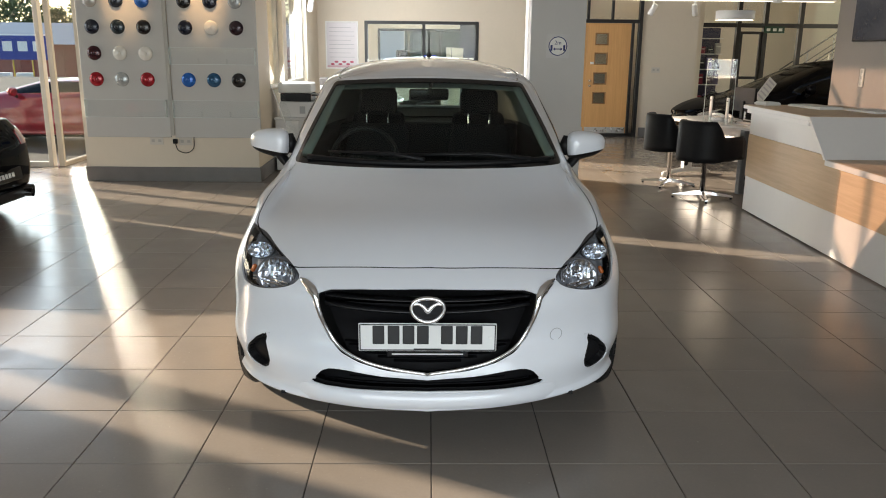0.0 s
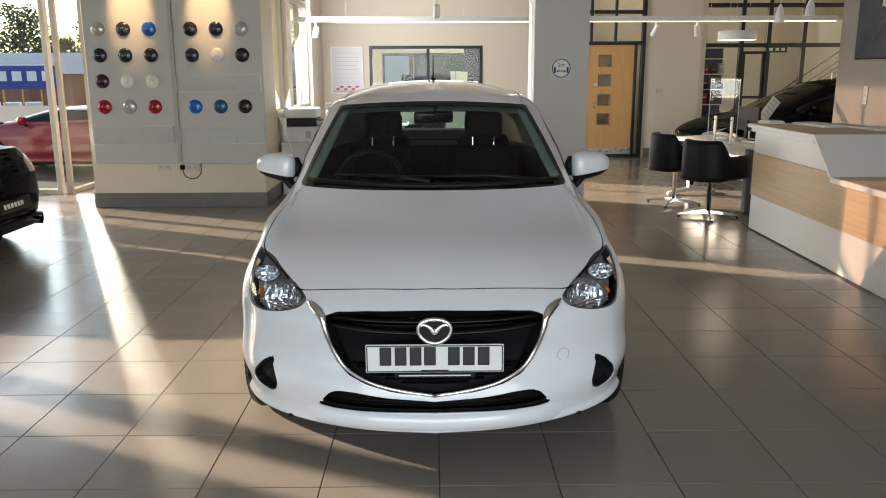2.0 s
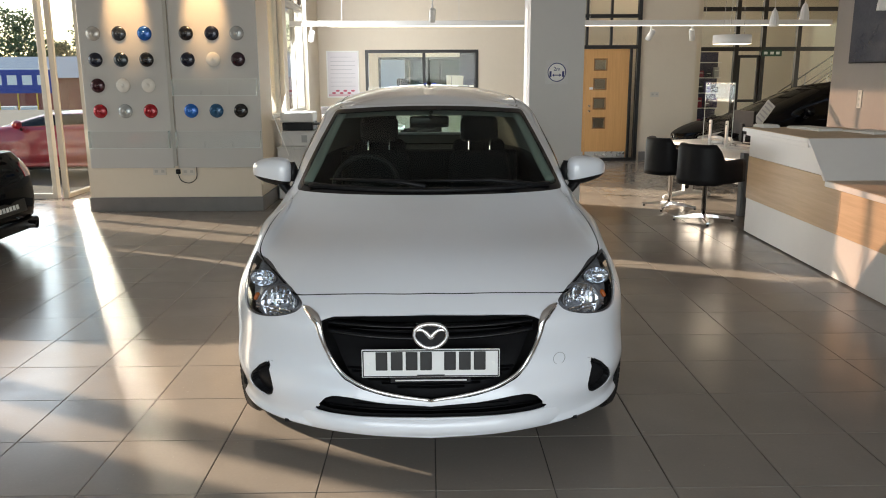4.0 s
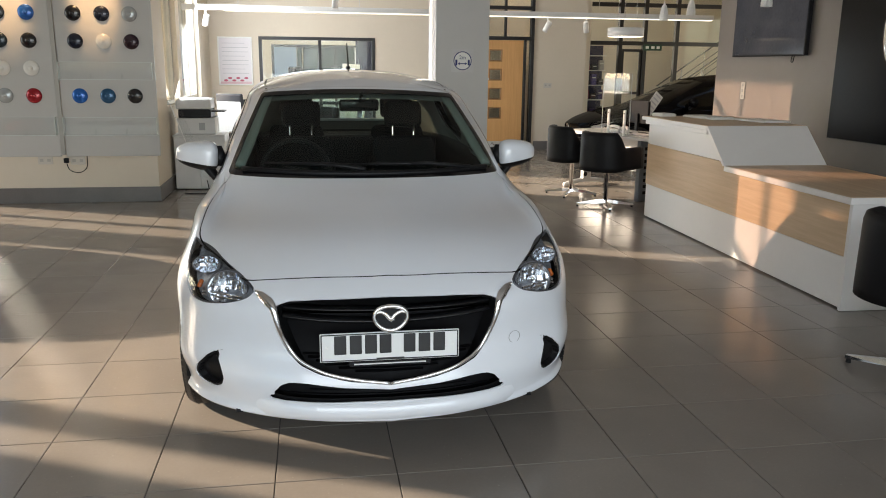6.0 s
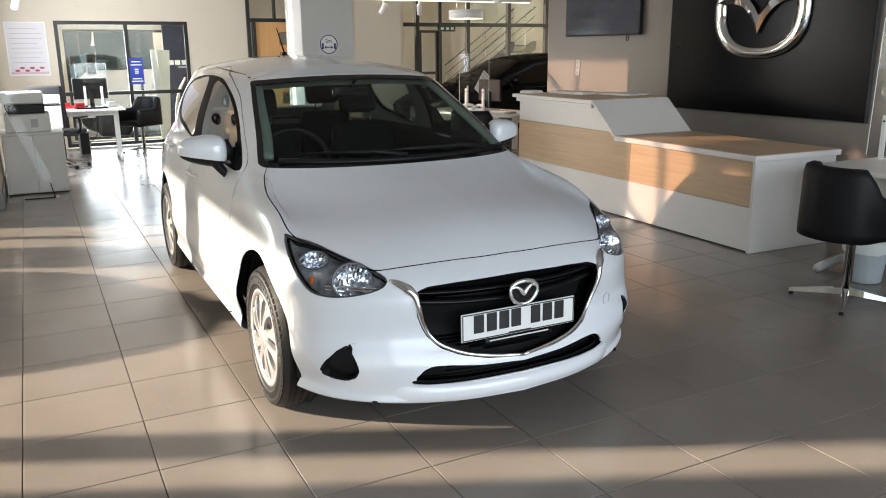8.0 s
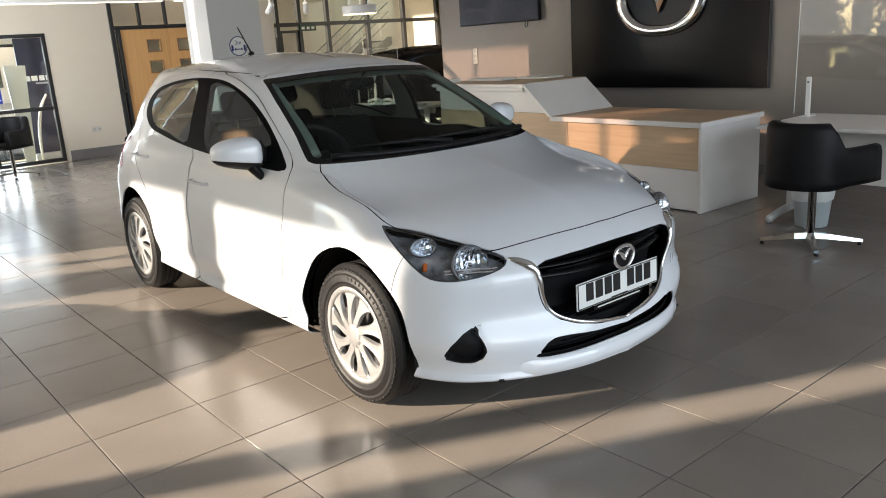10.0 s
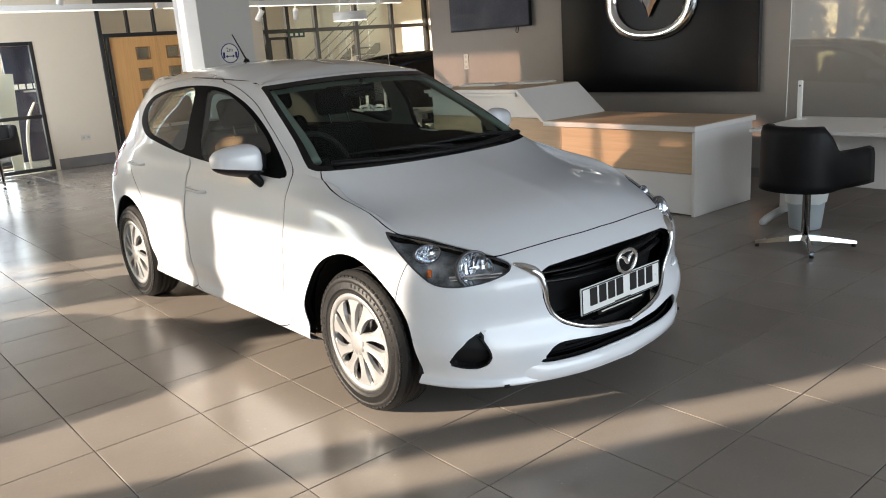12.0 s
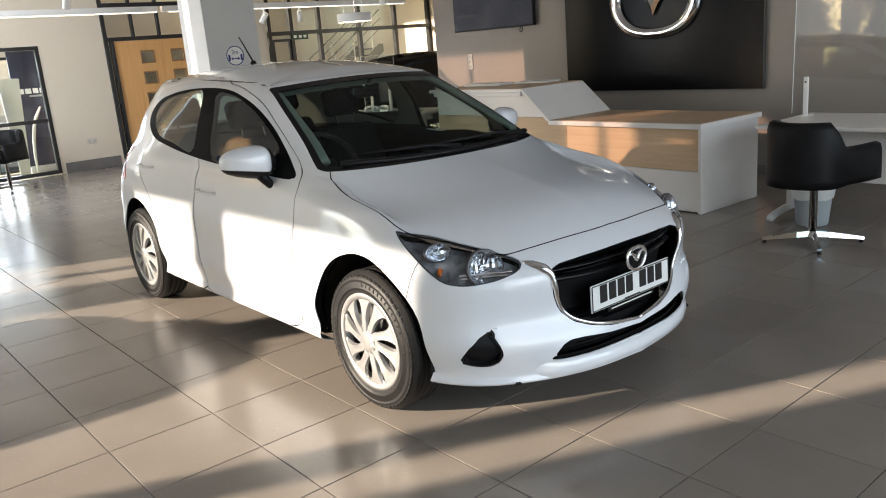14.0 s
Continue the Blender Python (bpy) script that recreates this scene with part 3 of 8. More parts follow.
def skin(rings, per_u=9, per_v=6):
    """Smooth surface through the half rings, mirrored. Returns vertices, normals and triangles as arrays."""
    dense = np.array([curve_through(r, per_u) for r in rings])
    cols = dense.shape[1]
    grid = np.stack([curve_through(dense[:, k], per_v) for k in range(cols)], 1)
    du = np.gradient(grid, axis=1)
    dv = np.gradient(grid, axis=0)
    du[:, 0, 1:] = 0
    du[:, -1, 1:] = 0
    du[:, 0, 0] = np.maximum(du[:, 0, 0], 1e-3)
    du[:, -1, 0] = np.minimum(du[:, -1, 0], -1e-3)
    nrm = np.cross(du, dv)
    ln = np.linalg.norm(nrm, axis=2, keepdims=True)
    nrm = np.where(ln > 1e-9, nrm / np.maximum(ln, 1e-9), (0, 0, 1))
    nrm[-1] = (0, 0, 1)
    nv, nu = grid.shape[:2]
    v = grid.reshape(-1, 3)
    n = nrm.reshape(-1, 3)
    idx = np.arange(nv * nu).reshape(nv, nu)
    a, b, c, d = idx[:-1, :-1].ravel(), idx[:-1, 1:].ravel(), idx[1:, 1:].ravel(), idx[1:, :-1].ravel()
    tri = np.concatenate([np.stack([a, b, c], 1), np.stack([a, c, d], 1)])
    flip = np.array((-1, 1, 1))
    v2 = np.concatenate([v, v * flip])
    n2 = np.concatenate([n, n * flip])
    tri2 = np.concatenate([tri, tri[:, ::-1] + len(v)])
    # weld the mirror seam
    key = {}
    remap = np.arange(len(v2))
    for i in np.nonzero(np.abs(v2[:, 0]) < 1e-6)[0]:
        k = tuple(np.round(v2[i], 5))
        remap[i] = key.setdefault(k, i)
    tri2 = remap[tri2]
    good = (tri2[:, 0] != tri2[:, 1]) & (tri2[:, 1] != tri2[:, 2]) & (tri2[:, 0] != tri2[:, 2])
    p = v2[tri2]
    good &= np.linalg.norm(np.cross(p[:, 1] - p[:, 0], p[:, 2] - p[:, 0]), axis=1) > 1e-9
    return v2, n2, tri2[good]


def clip(sk, field):
    """Cuts a skin where field (a function of the vertices) is zero: the part below zero, the part above."""
    v, n, tri = sk
    f = field(v)
    s = f[tri]
    neg = s < 0
    cnt = neg.sum(1)
    inside, outside = tri[cnt == 3].tolist(), tri[cnt == 0].tolist()
    nv, nn = [], []
    cache = {}
    base = len(v)

    def cut(i, j):
        k = (i, j) if i < j else (j, i)
        if k not in cache:
            t = f[i] / (f[i] - f[j])
            cache[k] = base + len(nv)
            nv.append(v[i] + (v[j] - v[i]) * t)
            m = n[i] + (n[j] - n[i]) * t
            nn.append(m / max(np.linalg.norm(m), 1e-9))
        return cache[k]
    for (a, b, c), k in zip(tri[(cnt == 1) | (cnt == 2)].tolist(), cnt[(cnt == 1) | (cnt == 2)].tolist()):
        for _ in range(3):
            if (f[a] < 0) == (k == 1) and (f[b] < 0) == (f[c] < 0):
                break
            a, b, c = b, c, a
        p, q = cut(a, b), cut(a, c)
        one, two = (inside, outside) if k == 1 else (outside, inside)
        one.append((a, p, q))
        two.append((p, b, c))
        two.append((p, c, q))
    if nv:
        v, n = np.concatenate([v, np.array(nv)]), np.concatenate([n, np.array(nn)])
    mk = lambda t: (v, n, np.array(t, int).reshape(-1, 3))
    return mk(inside), mk(outside)


def compact(sk):
    v, n, tri = sk
    used = np.unique(tri)
    back = np.zeros(len(v), int)
    back[used] = np.arange(len(used))
    return v[used], n[used], back[tri]


def keep(sk, test):
    v, n, tri = sk
    return v, n, tri[test(v[tri].mean(1))]


def islands(sk, least=12):
    """The separate pieces of a skin."""
    v, n, tri = sk
    root = list(range(len(v)))

    def find(i):
        while root[i] != i:
            root[i] = root[root[i]]
            i = root[i]
        return i
    for a, b, c in tri.tolist():
        root[find(b)] = find(a)
        root[find(c)] = find(a)
    groups = {}
    for t in tri.tolist():
        groups.setdefault(find(t[0]), []).append(t)
    return [(v, n, np.array(g, int)) for g in groups.values() if len(g) >= least]


def outline_field(poly, project, where=None, grow=0.0):
    """Signed distance to an outline drawn in a projection (negative within); where limits it to one area of the body."""
    p = np.array(poly, float)
    q = np.roll(p, -1, 0)

    def field(v):
        u = project(v)
        best = np.full(len(u), 9.0)
        inside = np.zeros(len(u), bool)
        for a, b in zip(p, q):
            ab = b - a
            t = np.clip(((u - a) @ ab) / max(ab @ ab, 1e-12), 0, 1)
            best = np.minimum(best, np.linalg.norm(u - (a + t[:, None] * ab), axis=1))
            cond = (a[1] > u[:, 1]) != (b[1] > u[:, 1])
            xi = a[0] + (u[:, 1] - a[1]) * ab[0] / (ab[1] if abs(ab[1]) > 1e-12 else 1e-12)
            inside ^= cond & (u[:, 0] < xi)
        d = np.where(inside, -best, best) - grow
        if where is not None:
            d = np.where(where(v), d, 1.0)
        return d
    return field


def side_view(v):
    return v[:, 1:3]


def front_view(v):
    return np.stack([np.abs(v[:, 0]), v[:, 2]], 1)


def corner_view(v):
    return np.stack([np.abs(v[:, 0]) * 0.8 + v[:, 1] * 0.6, v[:, 2]], 1)


def top_view(v):
    return np.stack([np.abs(v[:, 0]), v[:, 1]], 1)


def panel(name, sk, material, parent, label="", inset=0.0, thick=0.0, flat=0.0):
    """A mesh from a piece of the skin with the skin's own normals; inset pushes it inwards, thick folds its rim in."""
    v, n, tri = compact(sk)
    if len(tri) == 0:
        return None
    v = v - n * inset
    if flat:
        n = n * (1 - flat) + n.mean(0) * flat
        n = n / np.linalg.norm(n, axis=1, keepdims=True)
    tris, vs, ns = tri, v, n
    if thick > 0:
        e = {}
        for a, b, c in tri.tolist():
            for i, j in ((a, b), (b, c), (c, a)):
                e[(i, j)] = True
        rim = [k for k in e if (k[1], k[0]) not in e]
        rv, rn, rt = [], [], []
        o = len(v)
        for i, j in rim:
            k = o + len(rv)
            d = np.cross(v[j] - v[i], n[i])
            d = d / max(np.linalg.norm(d), 1e-9)
            rv += [v[i], v[j], v[j] - n[j] * thick, v[i] - n[i] * thick]
            rn += [d] * 4
            rt += [(k, k + 3, k + 2), (k, k + 2, k + 1)]
        if rv:
            vs, ns, tris = np.concatenate([v, rv]), np.concatenate([n, rn]), np.concatenate([tri, rt])
    me = bpy.data.meshes.new(name)
    me.from_pydata(vs.tolist(), [], tris.tolist())
    me.materials.append(material)
    me.shade_smooth()
    me.normals_split_custom_set_from_vertices([tuple(x) for x in ns])
    ob = new(name, me)
    ob.parent = parent
    if label:
        ob["label"] = label
    return ob


def car_paint(name, colour, metallic=0.0, rough=0.3):
    ma = mat(name, colour, rough, metallic, vary=0.015, scale=1.5, coat=1.0, rough_vary=0.03)
    return ma


WHITE_PAINT = car_paint("white_car_paint", (0.74, 0.765, 0.81))
CAR_GLASS = glass_mat("tinted_car_glass", (0.72, 0.83, 0.79), ior=1.45, gloss=0.75)
SIDE_GLASS = glass_mat("tinted_door_glass", (0.60, 0.67, 0.64), ior=1.5, gloss=2.7)
DARK_GLASS = glass_mat("dark_privacy_glass", (0.10, 0.11, 0.11), ior=1.5)
LENS = glass_mat("clear_lamp_lens", (0.95, 0.96, 0.97), ior=1.45)
TRIM = mat("dark_cabin_trim", (0.008, 0.008, 0.0085), 0.7, spec=0.2, vary=0.2, scale=8, bump=0.2, bump_scale=250)
RUBBER = mat("tyre_rubber", (0.010, 0.010, 0.0105), 0.52, spec=0.3, vary=0.35, scale=9, bump=0.7, bump_scale=70)
# unseen end wall and part ceiling, added to dim the corridor
SILVER = mat("silver_wheel_paint", (0.34, 0.345, 0.35), 0.38, 0.5, vary=0.03, rough_vary=0.04)
LAMP_GREY = mat("lamp_housing_grey", (0.09, 0.09, 0.10), 0.3, 0.4, vary=0.2)
ORANGE = mat("amber_lamp_plastic", (0.50, 0.12, 0.02), 0.2, vary=0.1)
RED_LAMP = mat("red_lamp_plastic", (0.45, 0.01, 0.015), 0.12, vary=0.1, coat=1.0)
PLATE_WHITE = mat("white_number_plate", (0.78, 0.79, 0.78), 0.35, vary=0.02)
SEAT_CLOTH = mat("black_seat_cloth", (0.009, 0.009, 0.010), 0.9, spec=0.15, vary=0.25, scale=20, bump=0.12, bump_scale=200)

mirror_x = lambda pts: pts + [(-x, y) for x, y in pts[::-1] if abs(x) > 1e-6]


# wheel with a ten spoke cover; axis along x, outer face towards -x
def wheel(parent, place, out, r=0.305, width=0.185, detail=True):
    w = part("wheel", bmesh.new(), RUBBER, parent)
    w.matrix_basis = pose(*place, 0, 0, 180 if out < 0 else 0)
    turn = pose(0, 0, 0, 0, -90, 0)
    h = width / 2
    ri = r * 0.680
    prof = [(ri, -h * 0.86), (ri + 0.008, -h * 1.0), (ri + 0.014, -h * 0.97), (r * 0.76, -h * 1.02), (r * 0.765, -h * 1.045), (r * 0.775, -h * 1.045), (r * 0.78, -h * 1.025), (r * 0.84, -h * 1.03), (r * 0.845, -h * 1.01), (r * 0.87, -h * 1.01), (r * 0.875, -h * 1.03), (r * 0.90, -h * 1.0), (r * 0.965, -h * 0.88), (r * 0.993, -h * 0.70)]
    tread = []
    for k in range(4):
        c = -0.54 * h + k * 0.36 * h
        tread += [(r, c - 0.14 * h), (r, c + 0.14 * h), (r - 0.007, c + 0.16 * h), (r - 0.007, c + 0.20 * h)]
    tread = tread[:-2]
    prof = prof + tread + [(a, -b) for a, b in prof[::-1]]
    bm = add_lathe(bmesh.new(), prof, 64, turn)
    part("tyre", bm, RUBBER, w, "black rubber tyre", True)
    if detail:
        bm = bmesh.new()
        for k in range(60):
            for sd in (-1, 1):
                b = bmesh.new()
                add_box(b, r - 0.014, r + 0.0026, -0.0112, 0.0112, sd * h * 0.58, sd * h * 0.97)
                for v in b.verts:
                    if abs(v.co.z) > h * 0.8:
                        v.co.x -= 0.020
                        v.co.y += 0.006 * sd
                b.transform(turn @ pose(0, 0, 0, 0, 0, 6 * k + 3 * (sd > 0)))
                tmp = bpy.data.meshes.new("block")
                b.to_mesh(tmp)
                b.free()
                bm.from_mesh(tmp)
                bpy.data.meshes.remove(tmp)
        tagged(part("tread_block", bm, RUBBER, w), "", "", "", "stuff")
        bm = bmesh.new()
        for k in range(44):
            if k % 22 < 15:
                add_box(bm, r * 0.80, r * 0.845, -0.0035, 0.0035, -h * 1.045, -h * 1.02, m=turn @ pose(0, 0, 0, 0, 0, 6.2 * k + (60 if k >= 22 else 0)))
        tagged(part("sidewall_mark", bm, RUBBER, w), "", "", "", "stuff")
    # cover
    bm = add_lathe(bmesh.new(), [(ri + 0.004, -h * 0.80), (ri + 0.006, -h * 0.95), (ri - 0.004, -h * 1.0), (ri - 0.022, -h * 0.93), (ri - 0.024, -h * 0.55)], 64, turn)
    bmesh.ops.recalc_face_normals(bm, faces=bm.faces)
    part("wheel_cover", bm, SILVER, w, "silver ten-spoke wheel cover", True)
    # ten blades that part round leaf-shaped slots, wide and narrow by turns
    inner, outer = 0.040, ri - 0.010
    for k in range(10):
        bm = bmesh.new()
        prev = None
        for s in np.linspace(0, 1, 15):
            rad = inner + (outer - inner) * s
            leaf = max(0.0, math.sin(math.pi * min(1.0, max(0.0, (s - 0.20) / 0.74)) ** 0.85)) ** 0.6
            wide, slim = 0.175 * leaf, 0.115 * leaf
            lo, hi = (wide, slim) if k % 2 else (slim, wide)
            lean = 0.24 * math.sin(1.45 * s)
            a0 = 2 * math.pi * k / 10 + lean + lo
            a1 = 2 * math.pi * (k + 1) / 10 + lean - hi
            dome = -h * (1.03 - 0.13 * s * s)
            sink = 0.012 * leaf
            row = [bm.verts.new(turn @ Vector((rad * math.cos(a), rad * math.sin(a), z))) for a, z in
                   ((a0, dome + 0.004 + sink), (a0 + 0.10 * (a1 - a0), dome + 0.001), ((a0 + a1) / 2, dome + 0.002 * leaf), (a1 - 0.10 * (a1 - a0), dome - 0.001), (a1, dome + 0.004 + sink))]
            if prev:
                for i in range(4):
                    bm.faces.new((prev[i], prev[i + 1], row[i + 1], row[i]))
            prev = row
        bmesh.ops.recalc_face_normals(bm, faces=bm.faces)
        part("spoke", bm, SILVER, w)
    bm = add_lathe(bmesh.new(), [(0.0, -h * 1.06), (0.022, -h * 1.06), (0.028, -h * 1.045), (0.052, -h * 1.03), (0.056, -h * 0.90)], 32, turn)
    cap = part("centre_cap", bm, SILVER, w, "", True)
    ring = [(-h * 1.065, 0.019 * math.cos(q), 0.015 * math.sin(q)) for q in np.linspace(0, 2 * math.pi, 24, endpoint=False)]
    part("cap_emblem", add_tube(bmesh.new(), ring, 0.0022, 6, True), CHROME, cap, "", True)
    bm = add_lathe(bmesh.new(), [(0.0, -h * 0.42), (ri - 0.02, -h * 0.42), (ri, -h * 0.6)], 40, turn)
    part("brake_disc", bm, mat("dark_wheel_inside", (0.085, 0.085, 0.09), 0.5, 0.5, vary=0.3), w)
    return w


def seat(parent, x, y, z, rear=False):
    """A front car seat with cushion, backrest, head restraint and its two posts."""
    s = part("seat", bmesh.new(), SEAT_CLOTH, parent)
    s.location = (x, y, z)
    wdt = 0.25
    bm = box(-wdt, wdt, -0.25, 0.27, 0.0, 0.16, 0.05, 3)
    part("cushion", bm, SEAT_CLOTH, s, "", True)
    bm = box(-wdt * 0.98, wdt * 0.98, -0.06, 0.06, 0.0, 0.60, 0.05, 3)
    for v in bm.verts:
        v.co.x *= 1.0 - 0.22 * max(0, v.co.z / 0.6) ** 2
        v.co.y += -0.025 * (abs(v.co.x) / wdt) ** 2
    bmesh.ops.transform(bm, matrix=pose(0, 0.27, 0.10, -20, 0, 0), verts=bm.verts)
    part("backrest", bm, SEAT_CLOTH, s, "", True)
    m = pose(0, 0.27, 0.10, -18, 0, 0)
    bm = box(-0.125, 0.125, -0.045, 0.045, 0.66, 0.83, 0.035, 3)
    bmesh.ops.transform(bm, matrix=m, verts=bm.verts)
    part("head_restraint", bm, SEAT_CLOTH, s, "", True)
    for px in (-0.07, 0.07):
        bm = add_cyl(bmesh.new(), 0.006, 0.006, 0.60, 0.675, 10, m @ Matrix.Translation((px, -0.02, 0)))
        part("restraint_post", bm, CHROME, s, "chrome post of the head restraint")
    return s


def build_white_car(place):
    car = thing("hatchback", place, 0, "white five-door hatchback parked on the showroom tiles", "car")
    sk = skin(supermini_rings())
    flank = lambda v: np.abs(v[:, 0]) > 0.42
    # wheel arches
    for yc in (0.82, 3.385):
        def arch(v, yc=yc):
            d = np.hypot(v[:, 1] - yc - 0.008, v[:, 2] - 0.312) - 0.374
            return np.where((np.abs(v[:, 0]) > 0.4) & (v[:, 2] < 0.9), d, 1.0)
        _, sk = clip(sk, arch)
    full = sk
    # windscreen
    def screen_field(v):
        u = np.abs(v[:, 0])
        t = (v[:, 2] - 0.985) / (1.345 - 0.985)
        edge = (0.676 + (0.536 - 0.676) * t + 0.004 * np.sin(np.clip(t, 0, 1) * math.pi)) - u
        d = -np.minimum.reduce([edge, (v[:, 2] - 0.972), 1.366 - 0.020 * (u / 0.5) ** 2 - v[:, 2]])
        return np.where((v[:, 1] < 2.1) & (v[:, 1] > 1.0), d, 1.0)
    ws, sk = clip(sk, screen_field)
    ws_in, ws_border = clip(ws, lambda v: screen_field(v) + 0.020)
    # rear window
    def hatch_glass(v):
        d = -np.minimum.reduce([0.50 - np.abs(v[:, 0]), v[:, 2] - 1.075, 1.345 - v[:, 2]])
        return np.where(v[:, 1] > 3.6, d, 1.0)
    hg, sk = clip(sk, hatch_glass)
    # side windows: black surround, then the glass within it
    dlo = curve_through([(1.414, 0.945), (1.459, 0.985), (1.557, 1.068), (1.682, 1.149), (1.831, 1.224), (1.989, 1.288), (2.174, 1.337), (2.364, 1.357), (2.647, 1.360),
                         (2.972, 1.334), (3.200, 1.287), (3.272, 1.225), (3.262, 1.158), (3.153, 1.080), (2.928, 1.040), (2.568, 0.995), (2.301, 0.973), (1.937, 0.954), (1.638, 0.942)], 4, True)
    dlo_f = outline_field(dlo, side_view, lambda v: flank(v) & (v[:, 2] > 0.9))
    surround, sk = clip(sk, dlo_f)
    g1 = curve_through([(2.345, 1.332), (2.238, 1.330), (2.107, 1.308), (1.939, 1.250), (1.784, 1.181), (1.660, 1.112), (1.603, 1.070), (1.570, 1.010), (1.575, 0.962), (1.873, 0.971), (2.275, 0.988), (2.305, 1.176)], 4, True)
    g2 = curve_through([(2.510, 1.340), (2.807, 1.334), (3.020, 1.308), (3.145, 1.268), (3.172, 1.215), (3.131, 1.145), (3.055, 1.094), (2.835, 1.060), (2.527, 1.019), (2.485, 1.141), (2.492, 1.261)], 4, True)
    glass_f, surround = clip(surround, outline_field(g1, side_view, flank))
    glass_r, surround = clip(surround, outline_field(g2, side_view, flank))
    # headlamps
    hl = curve_through([(1.000, 0.790), (0.941, 0.781), (0.852, 0.766), (0.770, 0.745), (0.688, 0.724), (0.596, 0.698), (0.532, 0.667), (0.545, 0.645), (0.603, 0.624), (0.670, 0.611), (0.758, 0.605), (0.835, 0.617), (0.882, 0.650), (0.937, 0.705), (0.978, 0.752)], 4, True)
    hl_f = outline_field(hl, corner_view, lambda v: (v[:, 1] < 0.9) & (v[:, 2] > 0.5) & (np.abs(v[:, 0]) > 0.40))
    lamp, sk = clip(sk, hl_f)
    # grille, lower intake, fog pockets
    gr = mirror_x([(0.0, 0.648), (0.256, 0.641), (0.364, 0.633), (0.402, 0.621), (0.413, 0.597), (0.401, 0.533), (0.371, 0.464), (0.328, 0.418), (0.261, 0.389), (0.154, 0.364), (0.0, 0.348)][::-1])
    gr_half = [(abs(x), z) for x, z in gr if x >= 0]
    gr_poly = [(-0.2, 0.648)] + [(x, z) for x, z in gr_half[::-1]] + [(-0.2, 0.348)]
    low_front = lambda v: (v[:, 1] < 0.6) & (v[:, 2] < 0.7)
    grille_f = outline_field(gr_poly, front_view, low_front)
    _, sk = clip(sk, lambda v: grille_f(v) - 0.014)
    li_poly = [(-0.2, 0.319), (0.0, 0.319), (0.175, 0.328), (0.305, 0.343), (0.371, 0.346), (0.405, 0.333), (0.455, 0.276), (0.399, 0.268), (0.309, 0.267), (0.177, 0.270), (0.0, 0.273), (-0.2, 0.273)]
    intake_f = outline_field(li_poly, front_view, low_front)
    _, sk = clip(sk, intake_f)
    fog = [(0.612, 0.446), (0.632, 0.424), (0.642, 0.404), (0.630, 0.365), (0.622, 0.332), (0.631, 0.298), (0.658, 0.280), (0.700, 0.284), (0.736, 0.299), (0.742, 0.325), (0.728, 0.364), (0.690, 0.405), (0.648, 0.431)]
    fog_f = outline_field(fog, front_view, low_front)
    _, sk = clip(sk, fog_f)
    # bonnet
    bon = curve_through([(-0.2, 0.197), (0.0, 0.195), (0.174, 0.205), (0.37, 0.236), (0.50, 0.272), (0.524, 0.284), (0.540, 0.296), (0.556, 0.318), (0.636, 0.450), (0.722, 0.600), (0.740, 0.66), (0.737, 0.78), (0.733, 0.90), (0.724, 1.012), (0.700, 1.136), (0.668, 1.232), (0.644, 1.252),
                         (0.58, 1.205), (0.44, 1.145), (0.25, 1.102), (0.0, 1.087), (-0.2, 1.087)], 5, True)
    bon_f = outline_field(bon, top_view, lambda v: (v[:, 2] > 0.66) & (v[:, 1] < 1.3) & (v[:, 2] < 1.05))
    bonnet, sk = clip(sk, lambda v: bon_f(v) + 0.0028)
    _, sk = clip(sk, lambda v: bon_f(v) - 0.0028)
    # doors
    fd = curve_through([(1.372, 0.262), (1.366, 0.45), (1.350, 0.65), (1.358, 0.82), (1.372, 0.93), (1.412, 0.988), (1.556, 1.092), (1.731, 1.192), (1.912, 1.285), (2.078, 1.342), (2.28, 1.373), (2.440, 1.384),
                        (2.445, 1.20), (2.450, 1.00), (2.438, 0.80), (2.430, 0.55), (2.400, 0.40), (2.395, 0.262)], 4, True)
    rd = curve_through([(2.402, 0.262), (2.407, 0.40), (2.437, 0.55), (2.445, 0.80), (2.457, 1.00), (2.452, 1.20), (2.447, 1.384), (2.834, 1.388), (3.05, 1.366), (3.26, 1.312), (3.375, 1.20), (3.372, 1.026), (3.334, 0.875),
                        (3.22, 0.78), (3.08, 0.68), (2.985, 0.50), (2.955, 0.262)], 4, True)
    fd_f = outline_field(fd, side_view, flank)
    rd_f = outline_field(rd, side_view, flank)
    gap = lambda v: np.where(v[:, 2] < 0.98, 0.0032, 0.0014)
    fdoor, sk = clip(sk, lambda v: fd_f(v) + gap(v))
    _, sk = clip(sk, lambda v: fd_f(v) - gap(v))
    rdoor, sk = clip(sk, lambda v: rd_f(v) + gap(v))
    _, sk = clip(sk, lambda v: rd_f(v) - gap(v))
    # bumper in front of the wings
    bump_f = lambda v: np.maximum(v[:, 1] - (0.52 + 0.25 * (0.62 - v[:, 2])), v[:, 2] - 0.80)
    bumper, sk = clip(sk, lambda v: bump_f(v) + 0.002)
    _, sk = clip(sk, lambda v: bump_f(v) - 0.002)
    wings, sk = clip(sk, lambda v: np.where(v[:, 2] < 1.02, v[:, 1] - 1.42, 1.0))
    # tailgate and rear bumper
    tail, sk = clip(sk, lambda v: np.where((v[:, 1] > 3.6) & (v[:, 2] > 0.62), np.abs(v[:, 0]) - 0.60, 1.0))
    tl = curve_through([(3.62, 0.80), (3.70, 0.92), (3.60, 0.99), (3.78, 1.02), (4.02, 0.97), (4.10, 0.86), (3.95, 0.80)], 5, True)
